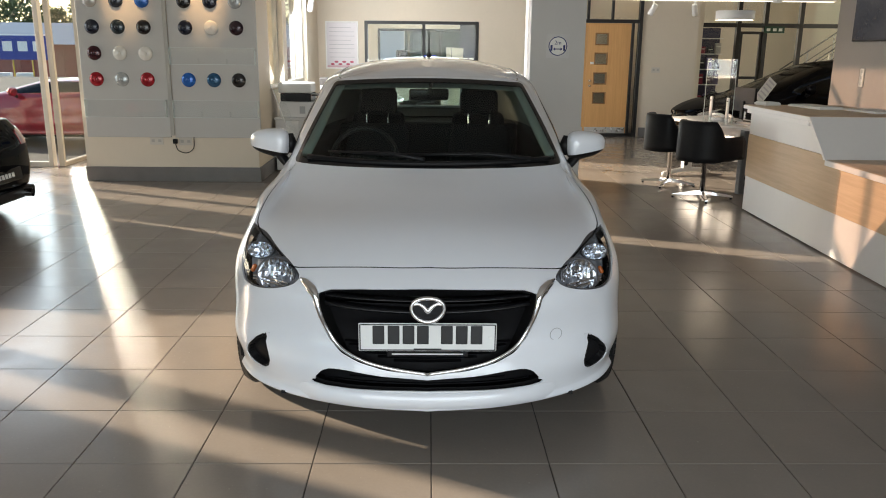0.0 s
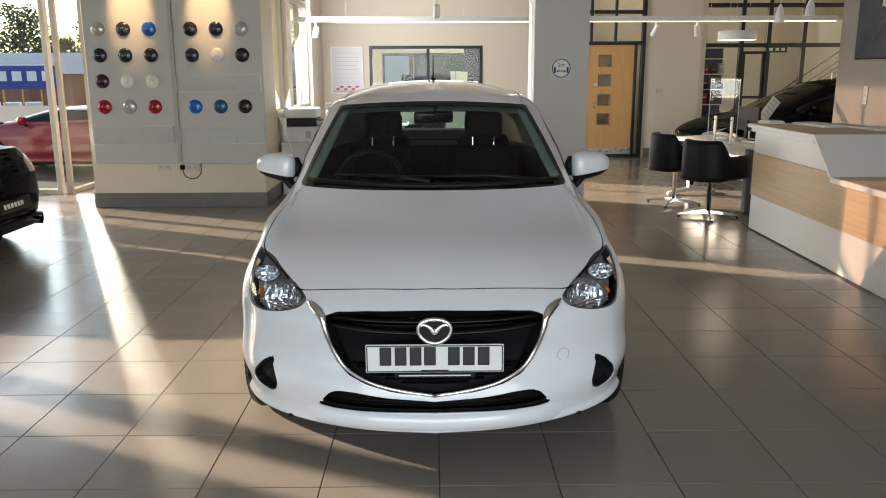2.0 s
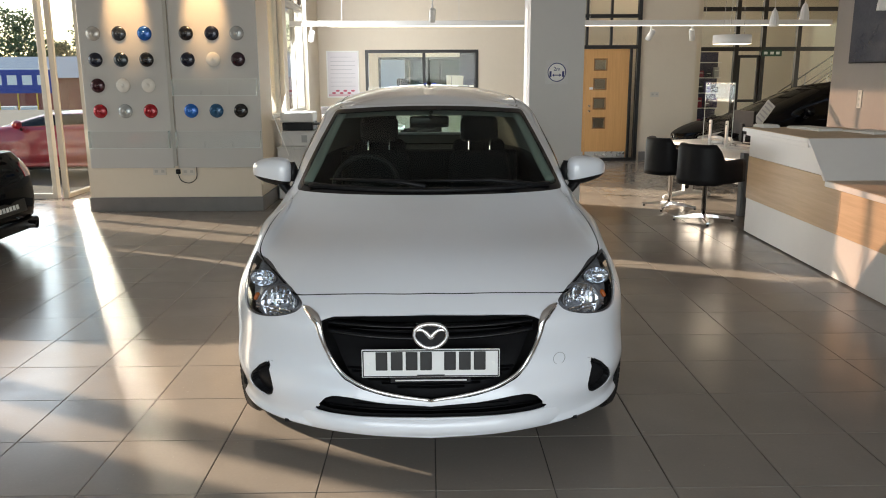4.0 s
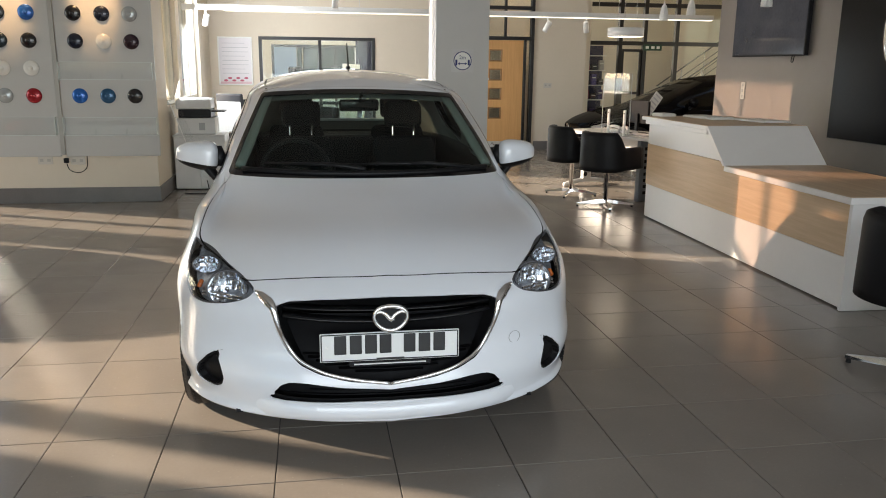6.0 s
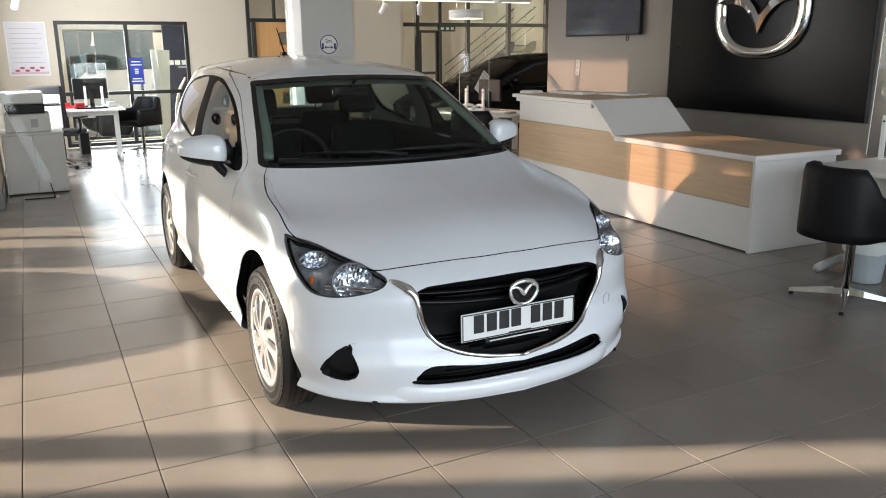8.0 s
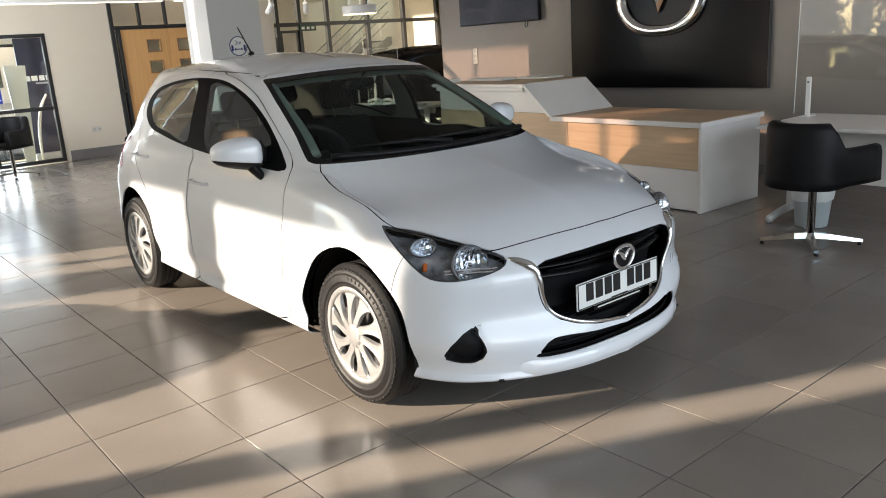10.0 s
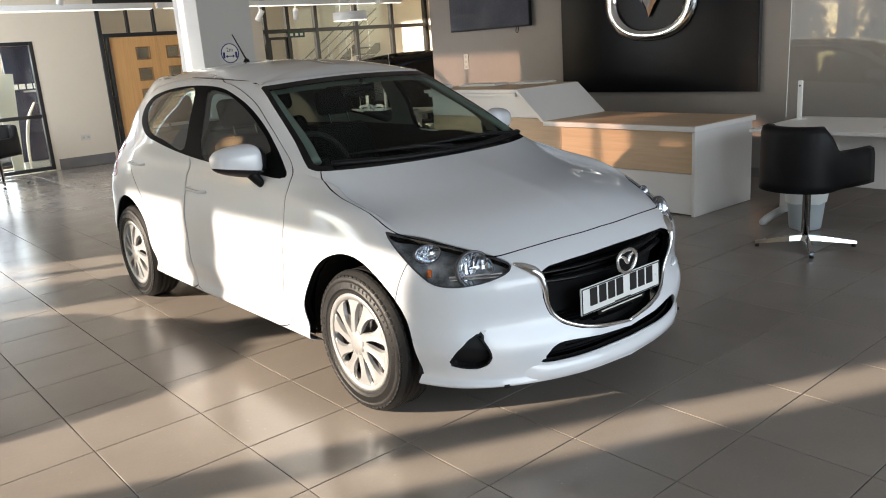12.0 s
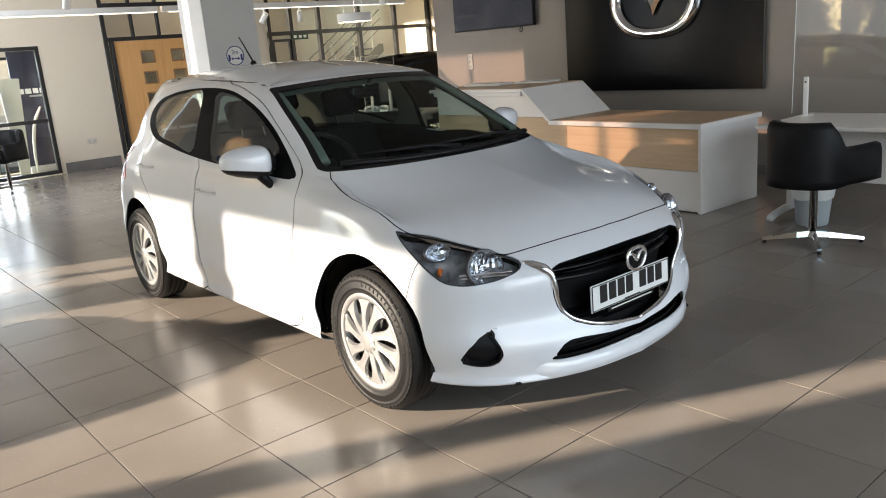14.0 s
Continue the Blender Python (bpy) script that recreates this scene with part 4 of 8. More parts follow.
    tl_f = outline_field(tl, side_view, lambda v: (np.abs(v[:, 0]) > 0.40) & (v[:, 1] > 3.4))
    lamp_r, sk = clip(sk, tl_f)

    R = WHITE_PAINT
    panel("front_bumper", bumper, R, car, "", 0, 0.006)
    panel("bonnet", bonnet, R, car, "", 0, 0.004)
    for s, nm in ((-1, "near"), (1, "off")):
        half = lambda c, s=s: c[:, 0] * s > 0
        panel("wing", keep(wings, half), R, car, "", 0, 0.004)
        d = panel("front_door", keep(fdoor, half), R, car, "", 0, 0.004)
        e = panel("rear_door", keep(rdoor, half), R, car, "", 0, 0.004)
        panel("window", keep(glass_f, half), SIDE_GLASS, d, "tinted side glass", 0.002, 0.0, 0.85)
        panel("window", keep(glass_r, half), SIDE_GLASS, e, "tinted side glass", 0.002, 0.0, 0.85)
        panel("window_surround", keep(surround, half), mat("satin_black_surround", (0.004, 0.004, 0.0045), 0.5, spec=0.04, vary=0.1), car, "satin black window surround", 0.001, 0.01)
        panel("tail_lamp", keep(lamp_r, half), RED_LAMP, car, "red tail lamp", -0.004, 0.01)
        # headlamp
        lm = keep(lamp, half)
        h = panel("headlight", lm, mat("lamp_bowl", (0.27, 0.29, 0.32), 0.22, 0.25, vary=0.6, scale=22, bump=0.8, bump_scale=38), car, "clear headlight with a dark bowl, bright reflectors and an amber indicator", 0.046)
        panel("lens", lm, LENS, h, "", -0.001, 0.004)
        rim = keep(clip(lm, lambda v: hl_f(v) + 0.006)[1], half)
        panel("rim", rim, LAMP_GREY, h, "", 0.006, 0.004)
        panel("bowl_wall", keep(clip(lm, lambda v: hl_f(v) + 0.003)[0], half), MATS["lamp_bowl"], h, "", 0.045, -0.041)
        SHINE = mat("lamp_reflector", (0.62, 0.66, 0.72), 0.12, 1.0, vary=0.06, scale=60)
        rnd = random.Random(5)
        for px, py, pz, pr, pd, cells, wide, tall in ((0.600, 0.292, 0.664, 0.066, 0.032, 14, 1.08, 1.0), (0.704, 0.460, 0.722, 0.042, 0.026, 10, 1.25, 0.78)):
            k = int(np.argmin(np.linalg.norm(full[0] - np.array((s * px, py, pz)), axis=1)))
            c = Vector(full[0][k]) - Vector(full[1][k]) * 0.010
            aim = (Vector(full[1][k]) * 0.45 + Vector((s * 0.05, -0.9, 0.05))).normalized()
            m = Matrix.Translation(c + Vector((0, 0.012, 0))) @ aim.to_track_quat("Z", "Y").to_matrix().to_4x4() @ Matrix.Diagonal((wide, tall, 1, 1))
            # a dish of upright flutes, each facet tilted a little
            bm = bmesh.new()
            rows = []
            for a in range(cells + 1):
                x = -1 + 2 * a / cells
                hh = math.sqrt(max(0.02, 1 - x * x))
                row = []
                for b in range(6):
                    y = (-1 + 2 * b / 5) * hh
                    z = -pd * (1 - min(1, x * x + y * y)) + rnd.uniform(-0.0016, 0.0016) + 0.0022 * (a % 2)
                    row.append(bm.verts.new((x * pr, y * pr, z)))
                rows.append(row)
            for p, q in zip(rows, rows[1:]):
                for b in range(5):
                    bm.faces.new((p[b], q[b], q[b + 1], p[b + 1]))
            bmesh.ops.transform(bm, matrix=m, verts=bm.verts)
            part("reflector", bm, SHINE, h, "faceted chrome reflector")
            bm = add_lathe(bmesh.new(), [(pr * 0.99, -0.004), (pr * 1.02, 0.002), (pr * 1.13, 0.0), (pr * 1.15, -0.014), (pr, -0.016)], 36, m, True)
            part("bezel", bm, LAMP_GREY, h, "", True)
            bm = add_lathe(bmesh.new(), [(0.0, 0.004), (pr * 0.15, 0.001), (pr * 0.2, -pd * 0.8)], 14, m)
            part("bulb", bm, CHROME, h, "", True)
        k = int(np.argmin(np.linalg.norm(full[0] - np.array((s * 0.740, 0.430, 0.660)), axis=1)))
        c, nn = Vector(full[0][k]), Vector(full[1][k])
        m = Matrix.Translation(c - nn * 0.034) @ nn.to_track_quat("Z", "Y").to_matrix().to_4x4()
        part("indicator", box(-0.010, 0.010, -0.017, 0.017, -0.012, 0.004, 0.007, 2), ORANGE, h, "amber indicator bulb cover", True).matrix_basis = m
        for z in (0.628, 0.640):
            pts = []
            for x in np.linspace(0.54, 0.70, 9):
                k = int(np.argmin(np.linalg.norm(full[0] - np.array((s * x, 0.20 + (x - 0.5) * 0.75, z)), axis=1)))
                q = full[0][k] - full[1][k] * 0.016
                pts.append((s * x, q[1], z))
            part("lower_bar", add_tube(bmesh.new(), pts, 0.0045, 6), CHROME, h)
        # fog pocket
        pk = keep(clip(full, fog_f)[0], half)
        panel("fog_pocket", pk, BLACK_PLASTIC, car, "black plastic blank in the bumper", 0.030, 0.0)
        panel("fog_pocket_rim", keep(clip(clip(full, fog_f)[0], lambda v: fog_f(v) + 0.006)[1], half), BLACK_PLASTIC, car, "", 0.004, 0.03)
    # black strips laid in the shut lines to stand for the gaps' shade
    GAP_BLACK = mat("black_gap_strip", (0.006, 0.006, 0.006), 0.8, spec=0.1)
    for fld, wd in ((bon_f, 0.0032), (fd_f, 0.0040), (rd_f, 0.0040)):
        strip = clip(clip(full, lambda v: fld(v) - wd)[0], lambda v: fld(v) + wd)[1]
        strip = keep(strip, lambda c: c[:, 2] < 1.02)
        for s in (-1, 1):
            for piece in islands(keep(strip, lambda c: c[:, 0] * s > 0)):
                panel("shut_line_seal", piece, GAP_BLACK, car, "", 0.002)
    panel("tailgate", tail, R, car, "", 0, 0.012)
    panel("body_shell", sk, R, car, "", 0, 0.005)
    panel("windscreen", ws_in, CAR_GLASS, car, "tinted windscreen", 0.0)
    panel("windscreen_border", ws_border, GLOSS_BLACK, car, "black ceramic border of the windscreen", 0.0, 0.006)
    panel("rear_window", hg, CAR_GLASS, car, "", 0.0)
    # lining inside, with the same openings
    lin = full
    for f in (lambda v: screen_field(v) + 0.02, hatch_glass, outline_field(g1, side_view, flank), outline_field(g2, side_view, flank), lambda v: hl_f(v) - 0.01, lambda v: grille_f(v) - 0.02, lambda v: fog_f(v) - 0.01, intake_f):
        _, lin = clip(lin, f)
    lin = keep(lin, lambda c: (c[:, 1] > 1.45) | (c[:, 2] < 0.66))
    low_lin, high_lin = clip(lin, lambda v: v[:, 2] - 1.0)
    panel("lining", low_lin, TRIM, car, "", 0.034)
    panel("headlining", high_lin, mat("grey_headlining", (0.13, 0.135, 0.125), 0.85, vary=0.06, bump=0.2, bump_scale=250), car, "grey fabric headlining and pillar trims", 0.034)
    # floor pan and arch liners
    bm = box(-0.68, 0.68, 0.62, 3.80, 0.18, 0.21, 0.01, 1)
    part("floor_pan", bm, BLACK_PLASTIC, car)
    part("radiator", box(-0.50, 0.50, 0.30, 0.34, 0.20, 0.64, 0.01, 1), MATS["dark_cabin_trim"], car)
    part("undertray", box(-0.58, 0.58, 0.20, 0.62, 0.196, 0.208), BLACK_PLASTIC, car)
    for yc in (0.82, 3.385):
        for s in (-1, 1):
            bm = add_lathe(bmesh.new(), [(0.374, 0.0), (0.386, 0.03), (0.384, 0.26), (0.0, 0.26)], 40, pose(s * 0.795, yc + 0.008, 0.312, 0, -s * 90, 0))
            bmesh.ops.delete(bm, geom=[v for v in bm.verts if v.co.z < 0.20], context="VERTS")
            part("arch_liner", bm, TRIM, car)
            wheel(car, (s * 0.738, yc, 0.3055), s)
    # grille
    g = panel("grille", clip(full, lambda v: grille_f(v) + 0.0)[0], mat("grille_back", (0.005, 0.005, 0.006), 0.6, vary=0.2, spec=0.15), car, "black grille with louvres in a chrome surround", 0.075)
    def half_width(z):
        hw = [x for x in np.linspace(0, 0.42, 200) if grille_f(np.array([[x, 0.1, z]]))[0] < 0]
        return max(hw) if hw else 0
    front_v = full[0][(full[0][:, 1] < 0.75) & (full[0][:, 2] < 0.80)]
    def nose_y(x, z):
        """The nose's surface at x and z, by a plane through its nearest points."""
        d = np.hypot(front_v[:, 0] - x, front_v[:, 2] - z)
        k = np.argsort(d)[:14]
        w = 1 / (d[k] + 0.01)
        a = np.stack([np.ones(14), front_v[k, 0] - x, front_v[k, 2] - z], 1) * w[:, None]
        return float(np.linalg.lstsq(a, front_v[k, 1] * w, rcond=None)[0][0])
    def rib(z, depth, ht, dip, w, inset=0.045):
        b = bmesh.new()
        rows = []
        for x in np.linspace(-w, w, 33):
            zz = z - dip * (1 - (x / max(w, 1e-3)) ** 2)
            y = nose_y(x, zz) + inset
            rows.append([b.verts.new((x, y + dy, zz + dz)) for dy, dz in ((0.0, -ht * 0.2), (0.0, ht * 0.2), (depth, ht), (depth, -ht))])
        for p, q in zip(rows, rows[1:]):
            for i in range(4):
                b.faces.new((p[i], q[i], q[(i + 1) % 4], p[(i + 1) % 4]))
        bmesh.ops.recalc_face_normals(b, faces=b.faces)
        return b
    for z, ht, dip in ((0.612, 0.012, 0.006), (0.578, 0.016, 0.018)):
        part("louvre", rib(z, 0.03, ht, dip, half_width(z) - 0.012), mat("satin_louvre_plastic", (0.006, 0.006, 0.007), 0.25, vary=0.15, spec=0.3), g, "", True)
    for k in range(8):
        z = 0.425 - 0.0125 * k
        w = half_width(z) - 0.01
        if w > 0.03:
            part("louvre", rib(z, 0.02, 0.003, 0.0, w, 0.055), MATS["grille_back"], g)
    # chrome surround: bottom V, sides and the strips to the lamps
    for s in (-1, 1):
        line = curve_through([(0.0, 0.339), (0.132, 0.355), (0.261, 0.385), (0.345, 0.430), (0.391, 0.504), (0.414, 0.578), (0.426, 0.622), (0.450, 0.645), (0.490, 0.667)], 6)
        rad = np.interp(np.linspace(0, 1, len(line)), (0, 0.5, 0.70, 0.83, 0.94, 1), (0.007, 0.009, 0.014, 0.021, 0.016, 0.006))
        pts = [(s * x, nose_y(x, z) + 0.004 - 0.006 * min(1, max(0, (z - 0.45) / 0.1)), z) for x, z in line]
        part("chrome_strip", add_tube(bmesh.new(), pts, list(rad), 10), CHROME, g, "polished chrome surround", True)
    # emblem: a plain oval with a winged bar
    em = part("emblem", bmesh.new(), CHROME, g)
    em.location = (0, nose_y(0, 0.595) - 0.003, 0.595)
    ring = [(0.061 * math.cos(a), 0, 0.046 * math.sin(a) + 0.004 * math.cos(2 * a)) for a in np.linspace(0, 2 * math.pi, 40, endpoint=False)]
    part("ring", add_tube(bmesh.new(), ring, 0.0078, 8, True), CHROME, em, "chrome oval", True)
    wing_l = curve_through([(-0.058, 0.014), (-0.035, 0.020), (-0.014, 0.008), (0, -0.008), (0.014, 0.008), (0.035, 0.020), (0.058, 0.014)], 5)
    part("wing_bar", add_tube(bmesh.new(), [(x, 0.0, z) for x, z in wing_l], [0.003 + 0.0068 * math.sin(math.pi * k / (len(wing_l) - 1)) for k in range(len(wing_l))], 8), CHROME, em, "", True)
    part("emblem_base", add_prism(bmesh.new(), [(0.058 * math.cos(a), 0.043 * math.sin(a)) for a in np.linspace(0, 2 * math.pi, 32, endpoint=False)], 0.012, pose(0, 0.012, 0, 90, 0, 0)), GLOSS_BLACK, em)
    # lower intake
    li = panel("lower_intake", clip(full, intake_f)[0], MATS["grille_back"], car, "black lower air intake", 0.060)
    for z in (0.283, 0.300, 0.316):
        w = 0.40 if z < 0.30 else 0.30
        b = rib(z, 0.02, 0.003, 0.0, w, 0.05)
        part("slat", b, MATS["grille_back"], li)
    # chin below the intake, creased at its ends
    bm = bmesh.new()
    rows = []
    for x in np.linspace(-0.53, 0.53, 45):
        tap = max(0.0, min(1.0, (0.52 - abs(x)) / 0.10))
        sink = 0.006 * (1 - tap)
        top_z = 0.266 + 0.006 * (x / 0.5) ** 2
        prof = ((top_z, 0.002), (top_z - 0.008, -0.010 * tap), (0.232, -0.017 * tap), (0.205, -0.012 * tap + 0.002), (0.192, 0.012))
        rows.append([bm.verts.new((x, nose_y(x, max(z, 0.215)) + dy - 0.001 + sink, z)) for z, dy in prof])
    for p, q in zip(rows, rows[1:]):
        for k in range(4):
            bm.faces.new((p[k], p[k + 1], q[k + 1], q[k]))
    bmesh.ops.recalc_face_normals(bm, faces=bm.faces)
    part("chin", bm, R, car, "", True)
    # number plate with bars in place of its characters
    npl = part("number_plate", box(-0.26, 0.26, -0.004, 0.004, -0.0555, 0.0555, 0.004, 2), PLATE_WHITE, car, "white number plate with dark bars for characters")
    npl.matrix_basis = pose(0, 0.094, 0.4755, -1, 0, 0)
    INK = mat("black_ink", (0.012, 0.012, 0.013), 0.4)
    for k, x in enumerate((-0.185, -0.128, -0.072, -0.018, 0.072, 0.128, 0.184)):
        part("character_bar", box(x - 0.022, x + 0.022, -0.0062, -0.004, -0.026, 0.046, 0.002, 1), INK, npl)
    part("dealer_bar", box(-0.052, 0.052, -0.0055, -0.004, -0.050, -0.044), INK, npl)
    part("plate_border", frame_rect(bmesh.new(), "x", -0.0045, -0.255, 0.255, -0.051, 0.051, 0.0018, 0.0012), INK, npl)
    part("plate_holder", box(-0.155, 0.155, 0.0, 0.012, -0.080, -0.056, 0.003, 1), GLOSS_BLACK, npl)
    part("web_bar", box(-0.135, 0.135, -0.0025, 0.0, -0.070, -0.065), LIGHT_PLASTIC, npl)
    for x in (-0.235, 0.235):
        part("screw_cap", add_cyl(bmesh.new(), 0.006, 0.005, 0, 0.002, 14, pose(x, -0.004, 0, 90, 0, 0)), WHITE_PLASTIC, npl)
    # tow eye cover
    tow = [(0.50 + 0.024 * math.cos(a), nose_y(0.50 + 0.024 * math.cos(a), 0.44) + 0.0005, 0.456 + 0.024 * math.sin(a)) for a in np.linspace(0, 2 * math.pi, 28, endpoint=False)]
    part("tow_eye_cover", add_tube(bmesh.new(), tow, 0.0012, 6, True), GREY_PLASTIC, car)
    # mirrors: a wedge tapering outwards over a black base and foot
    def shell(s, lo, hi, wide, deep):
        bm = bmesh.new()
        bmesh.ops.create_icosphere(bm, subdivisions=4, radius=1.0)
        for v in bm.verts:
            x, y, z = v.co
            x, z = math.copysign(abs(x) ** 0.62, x), math.copysign(abs(z) ** 0.62, z)
            t = (x * s + 1) / 2
            up = hi * (1.0 - 0.26 * t ** 1.6) if z > 0 else lo * (1.0 - 0.55 * t ** 1.3)
            yy = y * deep * (1 - 0.30 * t) if y < 0 else y * 0.022
            v.co = (x * wide, yy + 0.055 * t, z * up)
        return bm
    for s in (-1, 1):
        mr = part("door_mirror", bmesh.new(), R, car, "white door mirror on a black foot")
        mr.matrix_basis = Matrix.Translation((s * 0.868, 1.63, 1.020))
        cut = dict(plane_co=(0, 0, -0.034), plane_no=(s * -0.16, 0, 1))
        bm = shell(s, 0.088, 0.084, 0.114, 0.098)
        bmesh.ops.bisect_plane(bm, geom=bm.verts[:] + bm.edges[:] + bm.faces[:], clear_inner=True, **cut)
        part("mirror_cap", bm, R, mr, "", True)
        bm = shell(s, 0.092, 0.080, 0.111, 0.093)
        bmesh.ops.bisect_plane(bm, geom=bm.verts[:] + bm.edges[:] + bm.faces[:], clear_outer=True, plane_co=(0, 0, -0.032), plane_no=(s * -0.16, 0, 1))
        part("mirror_base", bm, BLACK_PLASTIC, mr, "", True)
        bm = add_tube(bmesh.new(), [(-s * 0.140, -0.022, -0.150), (-s * 0.105, -0.018, -0.125), (-s * 0.075, -0.010, -0.085), (-s * 0.050, -0.004, -0.050)], [0.026, 0.032, 0.040, 0.046], 14, flat=0.6)
        part("mirror_foot", bm, BLACK_PLASTIC, mr, "", True)
        part("inner_shield", add_tube(bmesh.new(), [(-s * 0.112, 0.0, -0.05), (-s * 0.116, 0.0, 0.0), (-s * 0.110, 0.004, 0.052)], [0.030, 0.034, 0.018], 12), BLACK_PLASTIC, mr, "", True)
        part("mirror_glass", box(-0.100, 0.100, 0.022, 0.026, -0.045, 0.050, 0.004, 1), CHROME, mr).rotation_euler = (0, 0, s * 0.38)
    # door handles with their cups
    for s in (-1, 1):
        for y, z in ((2.285, 0.816), (3.215, 0.898)):
            xs = abs(full[0][int(np.argmin(np.linalg.norm(full[0] - np.array((s * 0.8, y, z)), axis=1)))][0])
            pts = [(s * (xs - 0.006), y - 0.105, z), (s * (xs + 0.022), y - 0.085, z + 0.002), (s * (xs + 0.028), y, z + 0.005), (s * (xs + 0.022), y + 0.085, z + 0.006), (s * (xs - 0.006), y + 0.105, z + 0.006)]
            part("door_handle", add_tube(bmesh.new(), curve_through(pts, 5), 0.012, 10, flat=0.62), R, car, "", True)
    # wipers and scuttle
    bm = add_tube(bmesh.new(), curve_through([(0.60, 1.235, 1.0), (0.35, 1.135, 0.992), (0.0, 1.085, 0.990), (-0.35, 1.135, 0.992), (-0.60, 1.235, 1.0)], 6), 0.022, 8, flat=0.6)
    part("scuttle", bm, BLACK_PLASTIC, car, "", True)
    for x0, y0, x1, y1 in ((0.50, 1.15, -0.12, 1.150), (-0.02, 1.085, -0.50, 1.245)):
        wp = part("wiper", bmesh.new(), BLACK_PLASTIC, car)
        mid = ((x0 + x1) / 2, (y0 + y1) / 2, 1.028)
        part("wiper_arm", add_tube(bmesh.new(), [(x0, y0 - 0.02, 1.012), ((x0 * 2 + x1) / 3, (2 * y0 + y1) / 3 - 0.005, 1.030), mid], [0.011, 0.009, 0.006], 8), BLACK_PLASTIC, wp, "", True)
        part("wiper_blade", add_tube(bmesh.new(), [(x0 * 0.86 + x1 * 0.14, y0 + 0.012, 1.022), mid, (x1, y1, 1.026)], [0.005, 0.009, 0.005], 6), BLACK_PLASTIC, wp, "", True)
    # roof: gutter strips and aerial
    for s in (-1, 1):
        gutter = lambda v, s=s: np.where((v[:, 0] * s > 0.3) & (v[:, 2] > 1.3) & (v[:, 1] > 1.95) & (v[:, 1] < 3.45), np.abs(np.abs(v[:, 0]) - np.interp(v[:, 1], (1.95, 2.2, 2.5, 2.8, 3.1, 3.45), (0.510, 0.535, 0.545, 0.545, 0.532, 0.505))) - 0.006, 1.0)
        panel("roof_strip", clip(full, gutter)[0], BLACK_PLASTIC, car, "black roof gutter strip", -0.0015, 0.003)
    ae = part("aerial", add_lathe(bmesh.new(), [(0.0, 0.03), (0.012, 0.028), (0.022, 0.01), (0.030, -0.004)], 16), BLACK_PLASTIC, car, "", True)
    ae.location = (0.0, 3.10, 1.462)
    part("mast", add_tube(bmesh.new(), [(0, 0, 0.02), (0, 0.16, 0.19)], [0.006, 0.0035], 8), BLACK_PLASTIC, ae)
    # cabin
    bm = box(-0.66, 0.66, 1.22, 1.62, 0.60, 0.95, 0.06, 3)
    for v in bm.verts:
        v.co.z -= 0.10 * max(0, (v.co.y - 1.42) / 0.2) * (1 if v.co.z > 0.8 else 0) + 0.02 * (v.co.x / 0.6) ** 2
    part("dashboard", bm, TRIM, car, "", True)
    st = part("steering_wheel", bmesh.new(), TRIM, car)
    st.matrix_basis = pose(-0.36, 1.74, 0.92, 64, 0, 0)
    part("wheel_rim", add_tube(bmesh.new(), [(0.183 * math.cos(a), 0.183 * math.sin(a), 0) for a in np.linspace(0, 2 * math.pi, 36, endpoint=False)], 0.014, 10, True), mat("steering_leather", (0.010, 0.010, 0.0105), 0.5, spec=0.2), st, "", True)
    part("boss", box(-0.08, 0.08, -0.07, 0.05, -0.04, 0.0, 0.02, 2), TRIM, st, "", True)
    for a in (0, 180, 270):
        part("wheel_spoke", add_tube(bmesh.new(), [(0.05 * math.cos(radians(a)), 0.05 * math.sin(radians(a)), -0.015), (0.178 * math.cos(radians(a)), 0.178 * math.sin(radians(a)), 0)], 0.014, 8), TRIM, st)
    for x in (-0.335, 0.335):
        seat(car, x, 2.13, 0.372)
    for x in (-0.38, 0.38):
        seat(car, x, 2.98, 0.385)
    bm = box(-0.68, 0.68, 3.35, 3.85, 0.45, 0.98, 0.03, 2)
    part("parcel_shelf", bm, TRIM, car)
    im = part("interior_mirror", box(-0.115, 0.115, -0.02, 0.015, -0.033, 0.033, 0.014, 3), GLOSS_BLACK, car, "", True)
    im.matrix_basis = pose(0.0, 1.86, 1.275, 6, 0, 14)
    part("mirror_stem", add_tube(bmesh.new(), [(0, -0.01, 0.02), (0, -0.05, 0.075)], 0.010, 8), TRIM, im)
    for s in (-1, 1):
        pts = [(s * 0.628, 1.330, 1.00), (s * 0.592, 1.47, 1.085), (s * 0.556, 1.67, 1.19), (s * 0.518, 1.87, 1.29), (s * 0.490, 1.98, 1.325)]
        part("pillar_trim", add_tube(bmesh.new(), curve_through(pts, 4), 0.030, 10, flat=0.55), mat("pale_pillar_trim", (0.20, 0.215, 0.20), 0.7, vary=0.05), car, "pale grey inner pillar trim", True)
    for s in (-1, 1):
        part("sun_visor", box(s * 0.36 - 0.16, s * 0.36 + 0.16, 1.96, 2.12, 1.342, 1.358, 0.006, 1), LIGHT_PLASTIC, car)
    return car


build_white_car((-0.016, 0.0, 0.0))
